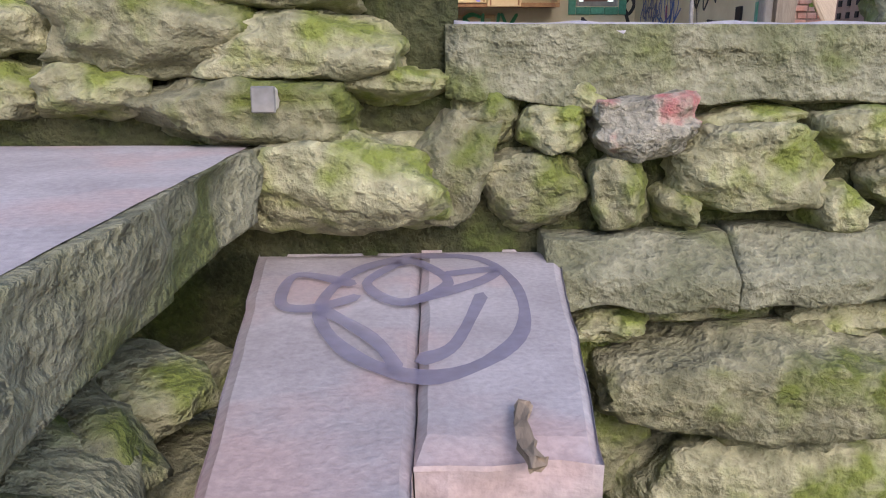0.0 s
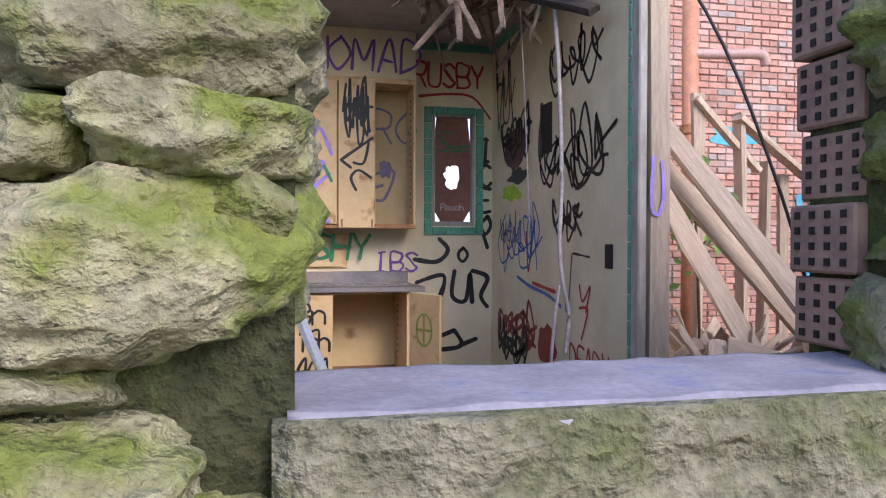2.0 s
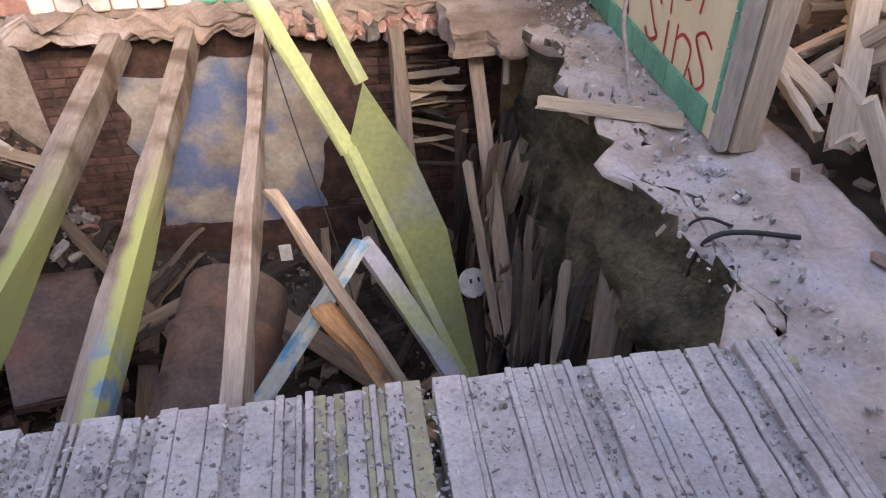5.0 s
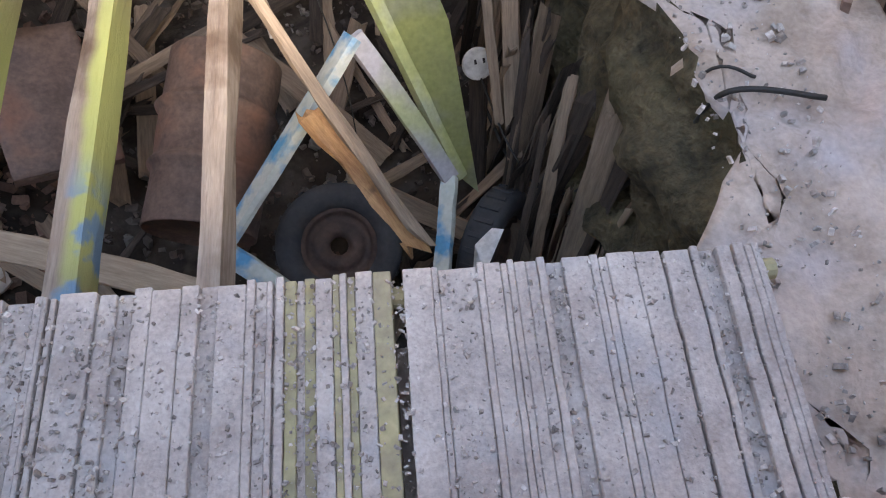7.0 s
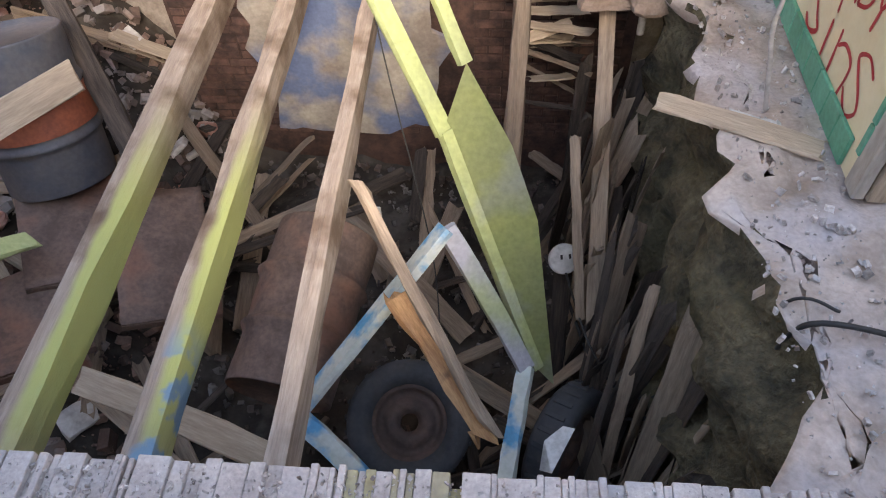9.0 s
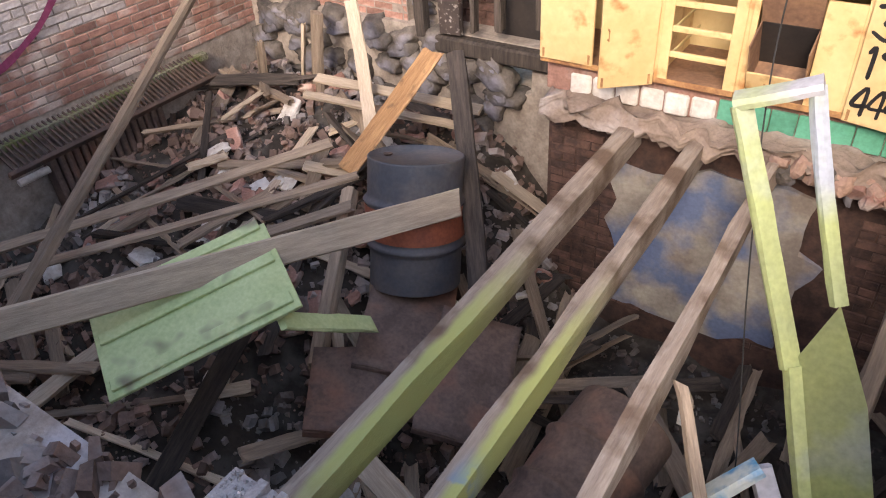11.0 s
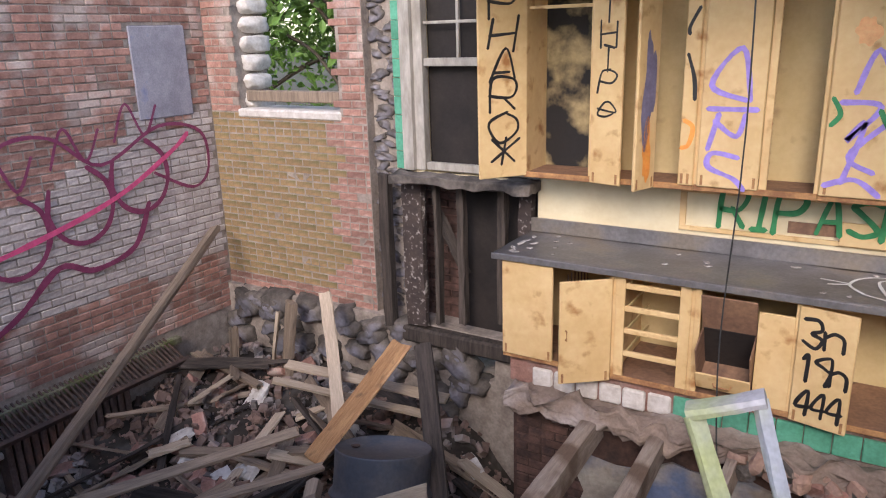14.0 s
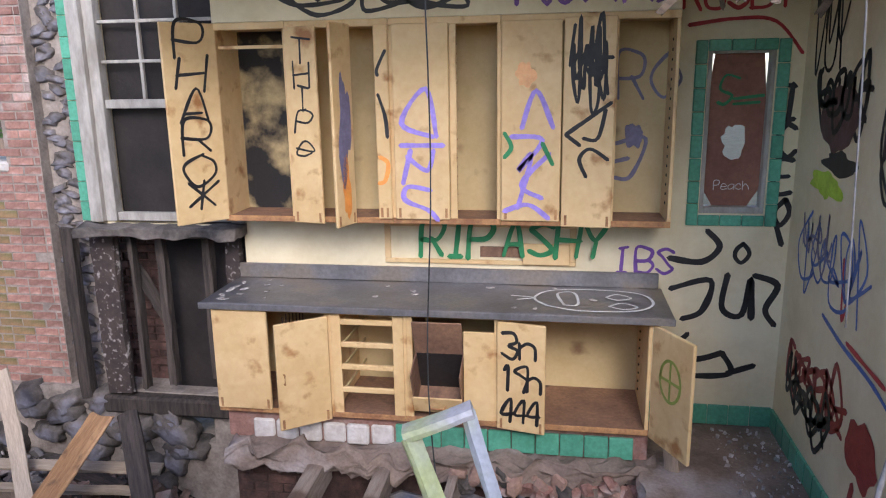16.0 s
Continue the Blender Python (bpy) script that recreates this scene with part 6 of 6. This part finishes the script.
timber("plank", (-2.6, 7.35, -0.36), (-1.15, 7.5, -0.38), 0.07, 0.03, WOOD_PALE, "pale plank lying along the wall", "plank", 10)
timber("post_stump", (-3.0, 7.9, -0.7), (-2.95, 8.0, 0.05), 0.14, 0.07, WOOD, "short upright post stump by the wall", "post")
timber("post_stump", (-3.2, 7.9, -0.75), (-3.08, 7.95, -0.05), 0.05, 0.03, WOOD_PALE, "pale upright lath by the wall", "lath")
timber("post_stump", (-3.45, 7.7, -0.75), (-3.44, 7.75, -0.2), 0.07, 0.03, WOOD, "short upright lath by the wall", "lath")
for k, (a, b) in enumerate((((-3.3, 4.6, -0.72), (-1.5, 6.7, -0.45)), ((-2.9, 4.4, -0.75), (-1.35, 6.45, -0.5)), ((-3.6, 5.0, -0.8), (-1.9, 6.9, -0.4)))):
    timber("plank", a, b, 0.08, 0.03, WOOD, "long grey plank slanting over the rubble", "plank", 15 * k, "long planks")
green = thing("green_panel", (-1.35, 4.9, -0.7), "pale green painted door panel lying broken", "panel")
gm = Matrix.Translation((-1.4, 5.2, -0.42)) @ pose(0, 0, 0, 14, -12, 58)
part("leaf", box(-0.55, -0.34, 0, 0.5, 0.3, 0.025, 0.004, None, gm), GREEN_BOARD, green)
for y in (-0.3, 0.0, 0.26):
    part("batten", box(-0.52, y, 0.026, 0.47, y + 0.07, 0.045, 0.004, None, gm), GREEN_BOARD, green)
timber("plank", (-0.95, 5.35, -0.45), (-0.8, 5.9, -0.85), 0.12, 0.03, GREEN_BOARD, "green painted board fragment", "plank", 20)
g2 = thing("wall_radiator", (-3.95, 6.3, -1.35), "rusty old radiator in the niche of the brick wall", "radiator")
for k in range(16):
    part("section", box(-4.06, 5.85 + k * 0.068, -1.3, -3.9, 5.9 + k * 0.068, -0.56, 0.012), RUSTDRUM, g2)
part("pipe", tube([(-3.98, 5.6, -0.66), (-3.98, 5.86, -0.66)], 0.03, 10), WHITE_TILE, g2)
grate = thing("shelf_grating", (-4.0, 6.5, -0.5), "mossy metal grating ledge along the brick wall", "grating")
for k in range(44):
    part("slat", box(-4.1, 5.55 + k * 0.044, 0, -3.78, 5.565 + k * 0.044, 0.02, 0.002, None, Matrix.Translation((-4.1, 0, -0.35)) @ pose(0, 0, 0, 0, 28, 0) @ Matrix.Translation((4.1, 0, 0))), IRON, grate)
part("edge", box(-3.8, 5.5, -0.02, -3.76, 7.5, 0.03, 0.004, None, Matrix.Translation((-4.1, 0, -0.35)) @ pose(0, 0, 0, 0, 28, 0) @ Matrix.Translation((4.1, 0, 0))), IRON, grate)
shelf_cover = setting("niche_back", box(-4.1, 5.4, -0.42, -4.02, 7.6, -0.36, 0.004), CONCRETE, "mossy ledge of the niche", "ledge")

# cables
CB = tagged(link("hanging_cable", tube(spline([(2.58, 6.05, 3.02), (2.62, 6.00, 2.4), (2.65, 6.00, 1.7), (2.64, 6.00, 1.25), (2.66, 5.98, 1.0), (2.69, 5.98, 0.85), (2.67, 5.98, 0.62)], 8), 0.013), CABLE, None, "", True), "pale cable dangling from the broken ceiling", "cable")
tagged(link("hanging_cable", tube(spline([(2.64, 6.00, 1.02), (2.60, 5.98, 0.8), (2.58, 5.98, 0.45), (2.62, 5.98, 0.25), (2.66, 5.96, 0.05)], 8), 0.01), CABLE, None, "", True), "frayed thin cable hanging to the floor", "cable")
tagged(link("thin_wire", tube(spline([(2.55, 6.5, 3.0), (2.58, 6.45, 2.2), (2.6, 6.4, 1.3)], 6), 0.004, 5), CABLE, None, "", True), "thin wire hanging from the ceiling", "wire")
tagged(link("black_wire", tube(spline([(2.3, 5.4, 3.2), (2.9, 5.1, 2.5), (3.3, 4.95, 1.5), (3.55, 4.9, 0.5), (3.6, 4.9, 0.1)], 6), 0.008, 6), BLACKCABLE, None, "", True), "black wire slanting down past the post", "wire")
tagged(link("thin_wire", tube(spline([(0.95, 6.6, 3.0), (0.98, 6.55, 1.9), (0.96, 6.5, 0.9), (1.1, 6.2, 0.1), (1.3, 5.8, -0.7), (1.35, 5.5, -1.1)], 6), 0.0035, 5), BLACKCABLE, None, "", True), "thin dark wire hanging over the pit", "wire")
tagged(link("pit_cable", tube(spline([(2.0, 6.0, -1.3), (2.15, 5.6, -1.45), (2.2, 5.3, -1.35), (2.4, 5.1, -0.9), (2.55, 5.0, -0.3), (2.6, 4.95, 0.03), (2.9, 4.9, 0.03)], 8), 0.01), BLACKCABLE, None, "", True), "old cable running up the pit wall", "cable")
tagged(link("pipe_stub", tube(spline([(2.38, 7.2, -0.45), (2.38, 7.2, -0.13), (2.42, 7.16, -0.1), (2.5, 7.12, -0.12)], 6), 0.022, 10), WHITE_TILE, None, "", True), "white bent pipe stub at the floor edge", "pipe")
timber("plank", (2.24, 6.03, 0.03), (2.86, 5.75, 0.02), 0.12, 0.018, WOOD_PALE, "pale broken board on the floor edge", "plank")
timber("plank", (2.52, 5.98, 0.015), (2.72, 5.9, 0.015), 0.05, 0.02, PLASTIC, "short white strip on the floor edge", "strip")

# ---- the open room beyond the partition ----
r = random.Random(33)
for k in range(170):
    x, y = r.uniform(3.2, 4.9), r.uniform(4.4, 6.9)
    a = r.uniform(-0.6, 2.2)
    n = r.uniform(0.4, 1.5)
    z = -0.1 + 0.35 * max(0, 1 - abs(x - 3.9) / 1.2)
    p0 = (x, y, z + r.uniform(0, 0.1))
    p1 = (x + math.cos(a) * n * 0.7, min(8.1, y + math.sin(a) * n * 0.7), z + r.uniform(0.05, 0.6))
    if p1[0] < 3.15:
        continue
    timber("plank", p0, p1, r.uniform(0.03, 0.13), r.uniform(0.015, 0.05), r.choice((WOOD_PALE, WOOD_PALE, WOOD_PALE, WOOD)), "splintered plank in the collapsed heap", "plank", r.uniform(-80, 80), "planks of the collapse", 0.006, 0.1)
heap("rubble", 900, lambda r: (r.uniform(3.1, 7.8), r.uniform(4.0, 8.2), -0.12 + r.uniform(0, 0.12)), sz(0.015, 0.08), CHUNK, "rubble on the floor of the open room", "rubble", 9)
timber("fallen_rafter", (3.5, 6.75, 2.35), (4.75, 5.5, -0.05), 0.17, 0.05, WOOD_PALE, "long pale rafter fallen slantwise", "rafter", 40)
timber("fallen_rafter", (3.55, 6.9, 2.1), (4.95, 5.8, -0.05), 0.16, 0.05, WOOD_PALE, "long pale rafter fallen slantwise", "rafter", 55)
timber("fallen_rafter", (3.42, 6.6, 1.95), (4.2, 5.9, 0.1), 0.2, 0.03, WOOD_PALE, "broad pale board fallen slantwise", "board", 30)
timber("nailed_board", (3.72, 6.0, 0.55), (4.6, 5.5, 0.3), 0.3, 0.03, WOOD_PALE, "broad pale board with rows of nail holes", "board", 75)
timber("stake", (3.05, 5.02, 0.5), (3.3, 4.75, -0.12), 0.06, 0.05, WOOD_PALE, "square stake with a pale painted tip", "stake")
timber("plank", (3.35, 5.15, 0.45), (3.85, 4.5, -0.1), 0.11, 0.05, WOOD_PALE, "yellowish double plank sloping down", "plank", 15)
timber("plank", (3.42, 5.2, 0.42), (3.95, 4.55, -0.1), 0.05, 0.05, WOOD_PALE, "yellowish plank sloping down", "plank", 15)
frame_w = thing("broken_wall_frame", (4.7, 7.6, 0.0), "broken timber wall framing standing at the far side", "timber frame")
for p0, p1, w in (((4.55, 7.6, 1.3), (4.55, 7.6, 2.55), 0.12), ((5.0, 7.6, 0.2), (4.95, 7.6, 2.4), 0.13), ((5.25, 7.7, 0.0), (5.3, 7.7, 2.0), 0.12), ((5.55, 7.8, 0.0), (5.55, 7.8, 1.9), 0.1), ((4.5, 7.55, 2.5), (5.15, 7.6, 1.9), 0.08), ((4.9, 7.55, 2.35), (5.75, 7.7, 1.85), 0.12), ((4.6, 7.62, 1.6), (5.3, 7.62, 1.1), 0.07), ((4.55, 7.64, -0.1), (4.6, 7.64, 1.35), 0.1)):
    bar(frame_w, p0, p1, w, 0.05, WOOD_PALE, "stud")
pipe = thing("rusty_pipe", (4.95, 8.2, 1.2), "thick rusty orange pipe on the far brick wall", "pipe")
part("riser", tube([(4.85, 8.2, -0.2), (4.85, 8.2, 3.6)], 0.075, 14), paint("rust_orange", (0.5, 0.24, 0.14)), pipe, "", True)
part("collar", tube([(4.85, 8.2, 2.3), (4.85, 8.2, 2.38)], 0.095, 14), RUST, pipe)
part("branch", tube(spline([(4.85, 8.18, 3.05), (5.2, 8.1, 3.05), (5.5, 8.05, 3.05), (5.56, 8.05, 2.95)], 6), 0.05, 12), paint("rust_pink", (0.45, 0.3, 0.26)), pipe, "", True)
hy = thing("standpipe", (6.1, 7.2, -0.1), "small rusty standpipe in the open room", "pipe")
part("riser", tube([(6.1, 7.2, -0.15), (6.15, 7.2, 0.75)], 0.035, 10), RUST, hy)
part("elbow", tube(spline([(6.15, 7.2, 0.74), (6.25, 7.2, 0.76), (6.5, 7.2, 0.74)], 5), 0.025, 8), RUST, hy)
FG = wall_frame((0, 8.578, 0), (1, 0, 0), (0, 0, 1))
blot(far, FG, 6.75, 1.05, 0.7, 1.0, paint("scarlet_spray", (0.62, 0.04, 0.06)), "large red sprayed shape with dots", 41)
FG2 = wall_frame((0, 8.574, 0), (1, 0, 0), (0, 0, 1))
strokes(far, FG2, [[(6.35, 1.75), (6.45, 1.2), (6.5, 0.7), (6.75, 0.45), (7.1, 0.5), (7.25, 0.9)], [(6.35, 1.75), (6.52, 1.7), (6.62, 1.35), (6.95, 1.3)]], 0.08, CYAN, "blue sprayed outline")
strokes(far, FG2, [[(6.62, 2.25), (6.7, 1.95), (6.85, 1.65)], [(6.6, 2.2), (6.8, 2.15), (6.9, 1.95)], [(6.9, 2.5), (7.1, 2.45), (7.3, 2.3)]], 0.05, BLUEP, "deep blue sprayed strokes")
blot(far, FG2, 7.15, 1.75, 0.55, 0.7, TURQ, "turquoise sprayed burst", 42)
for k in range(22):
    blot(far, FG2, 6.55 + 0.4 * r.random(), 0.75 + 0.6 * r.random(), 0.05, 0.05, CYAN, "pale blue dot" if k == 0 else "", 50 + k)
blot(far, FG, 5.6, 2.35, 0.8, 0.3, CYAN, "faded turquoise haze", 43)
strokes(far, FG2, [[(6.75, 2.35), (6.8, 2.75), (6.98, 2.75)], [(7.1, 2.4), (7.12, 2.7), (7.3, 2.68)]], 0.09, ORANGE, "orange brown sprayed strokes")
ivy = thing("ivy_sprig", (4.1, 6.9, 1.4), "small green creeper sprig by the fallen rafters", "plant")


def leaves(n, place, size, seed):
    rr = random.Random(seed)
    V, F = [], []
    for i in range(n):
        p = Vector(place(rr))
        s = size * rr.uniform(0.6, 1.3)
        q = Euler((rr.uniform(-1.2, 1.2), rr.uniform(-1.2, 1.2), rr.uniform(0, 6.3))).to_matrix()
        m = len(V)
        V += [p + q @ Vector(c) * s for c in ((0, -1, 0), (0.5, -0.2, 0.12), (0.35, 0.5, 0.05), (0, 1, -0.1), (-0.35, 0.5, 0.05), (-0.5, -0.2, 0.12))]
        F += [(m, m + 1, m + 2, m + 3), (m, m + 3, m + 4, m + 5)]
    me = bpy.data.meshes.new("leaves")
    me.from_pydata(V, [], F)
    me.materials.append(LEAF)
    return me


ob = new("leaves", leaves(60, lambda q: (q.gauss(0, 0.1), q.gauss(0, 0.1), q.gauss(0, 0.2)), 0.05, 3))
ob.parent = ivy
bm = tube(spline([(0, 0, -1.4), (0.03, 0, -0.8), (0, 0.02, 0.2)], 5), 0.012, 6)
part("stem", bm, BARK, ivy).matrix_parent_inverse = Matrix.Identity(4)

# ---- trees outside ----
tree = thing("tree", (0, 0, 0), "leafy broad-leaved tree in full summer green", "tree", "trees outside")
bm = bmesh.new()
rings = []
for i in range(9):
    z = i * 0.8
    rad = 0.2 * (1 - i / 10)
    rings.append([bm.verts.new((0.15 * math.sin(i) + rad * math.cos(a * math.pi / 5), 0.1 * math.cos(i * 1.3) + rad * math.sin(a * math.pi / 5), z)) for a in range(10)])
for a, b in zip(rings, rings[1:]):
    for k in range(10):
        bm.faces.new((a[k], a[(k + 1) % 10], b[(k + 1) % 10], b[k]))
part("trunk", bm, BARK, tree, "", True)
rr = random.Random(2)
clumps = []
for k in range(26):
    a = rr.uniform(0, 6.3)
    d = rr.uniform(0.5, 2.6)
    z = rr.uniform(0.6, 7.5)
    clumps.append((d * math.cos(a), d * math.sin(a), z))
    part("limb", tube(spline([(0, 0, max(0.5, z - 1)), (d * 0.5 * math.cos(a), d * 0.5 * math.sin(a), z - 0.3), (d * math.cos(a), d * math.sin(a), z)], 4), 0.03, 5), BARK, tree)


def crown_spot(q):
    c = clumps[q.randrange(len(clumps))]
    return (c[0] + q.gauss(0, 0.45), c[1] + q.gauss(0, 0.45), c[2] + q.gauss(0, 0.4))


cr = new("crown", leaves(7000, crown_spot, 0.09, 5))
cr.parent = tree
tree.matrix_basis = pose(-5.5, 12.2, -1.6)
for x, y, a in ((-8.5, 13.0, 60), (-3.2, 14.5, 130), (-7.0, 16.5, 200), (-11.0, 16.0, 20), (-1.0, 18.0, 250), (-6.0, -8.0, 90), (5.5, -9.0, 10), (0.5, -12.0, 160), (12.5, 7.0, 30), (11.5, 13.0, 75)):
    copy_thing(tree, pose(x, y, -2.2, 0, 0, a))

# ---- bricks of the walls ----


def pick_w(u, v, q):
    inside = v > 0.25 + 0.1 * noise.noise(Vector((u * 3, 0, 0))) and v < 0.55 + 0.36 * (u - 4.6) + 0.3 * noise.noise(Vector((u * 2.2, 5, 0))) and u > 3.9
    return 1 if inside and v < 1.75 else 0


brick_field(wall_w, F_W, 3.6, 8.34, -0.3, 3.55, (BRICK, BRICK_WHITE), pick_w, lambda u, v: 7.54 < u < 8.12 and 1.66 < v < 2.45, lambda u, v: 5.4 < u < 7.6 and 0.2 < v < 1.7, 0.007, seed=5)
bm = box(XL + 0.002, 7.54, 1.66, XL + 0.018, 8.12, 2.45, 0.01)
part("cement_patch", bm, SILLTOP, wall_w, "smooth grey cement patch")
FWG = wall_frame((XL + 0.026, 0, 0), (0, 1, 0), (0, 0, 1))
for k in range(6):
    cy, cz, s = 4.55 + k * 0.58, 0.62 + k * 0.14, 0.3
    strokes(wall_w, FWG, [[(cy + s * 0.95 * math.cos(a * 0.7 + 2.6), cz + s * 1.05 * math.sin(a * 0.7 + 2.6) - 0.12) for a in range(8)]], 0.05, MAROON, "maroon sprayed bubble outline")
    strokes(wall_w, FWG, [[(cy - 0.2, cz + 0.2), (cy - 0.05, cz + 0.5), (cy + 0.1, cz + 0.22), (cy + 0.25, cz + 0.46)]], 0.03, MAROON, "maroon sprayed letter stroke")
strokes(wall_w, FWG, [[(4.3, 0.52), (5.4, 0.66), (6.4, 0.84), (7.2, 1.06), (7.8, 1.36), (8.0, 1.5)]], 0.05, PINK, "bright pink sprayed slash")
strokes(wall_w, FWG, [[(4.4, 1.05), (5.0, 1.2), (5.5, 1.35), (5.9, 1.25), (6.3, 1.6), (6.7, 1.62), (7.1, 1.35), (7.7, 1.6), (8.15, 1.5), (8.2, 1.15), (8.0, 1.0), (7.6, 1.2)]], 0.035, MAROON, "maroon sprayed upper outline")
strokes(wall_w, FWG, [[(4.4, 0.2), (5.0, 0.12), (5.7, 0.1), (6.2, 0.3), (6.6, 0.6), (6.9, 0.5), (7.3, 0.6), (7.5, 0.95)]], 0.06, MAROON, "maroon sprayed lower outline")
brick_field(wall_nb, F_NB, XL, -2.25, -0.05, 3.55, (BRICK, BRICK_GREEN), lambda u, v, q: 1 if v < 1.68 and v > 0.05 and u < -2.62 + 0.3 * noise.noise(Vector((0, v * 3, 2))) else 0, lambda u, v: -3.75 < u < -2.51 and 1.66 < v < 3.22, lambda u, v: v < 1.7, 0.006, seed=6)
brick_field(far, F_FAR, 3.1, 8.2, -0.2, 4.5, (BRICK_SUN, BRICK_WHITE), lambda u, v, q: 1 if q.random() < 0.06 else 0, None, None, seed=8)
brick_field(cellar_wall, wall_frame((0, 7.72, 0), (1, 0, 0), (0, 0, 1)), -0.58, 2.4, -1.7, -0.2, (BRICK_SHADE, BRICK_SHADE), lambda u, v, q: 0, lambda u, v: 0.0 < u < 1.45 and v > -1.6, None, 0.012, seed=9)
brick_field(wall_back, wall_frame((0, 8.55, 0), (1, 0, 0), (0, 0, 1)), -2.2, -1.3, 0.0, 1.3, (BRICK_SHADE, BRICK_SHADE), lambda u, v, q: 0, None, None, seed=10)

heap("rubble", 500, lambda r: (r.uniform(-3.6, -0.1), r.uniform(3.5, 4.2), r.uniform(-0.02, 0.05)), sz(0.015, 0.09), CHUNK, "rubble on the ledge beside the radiators", "rubble", 15)
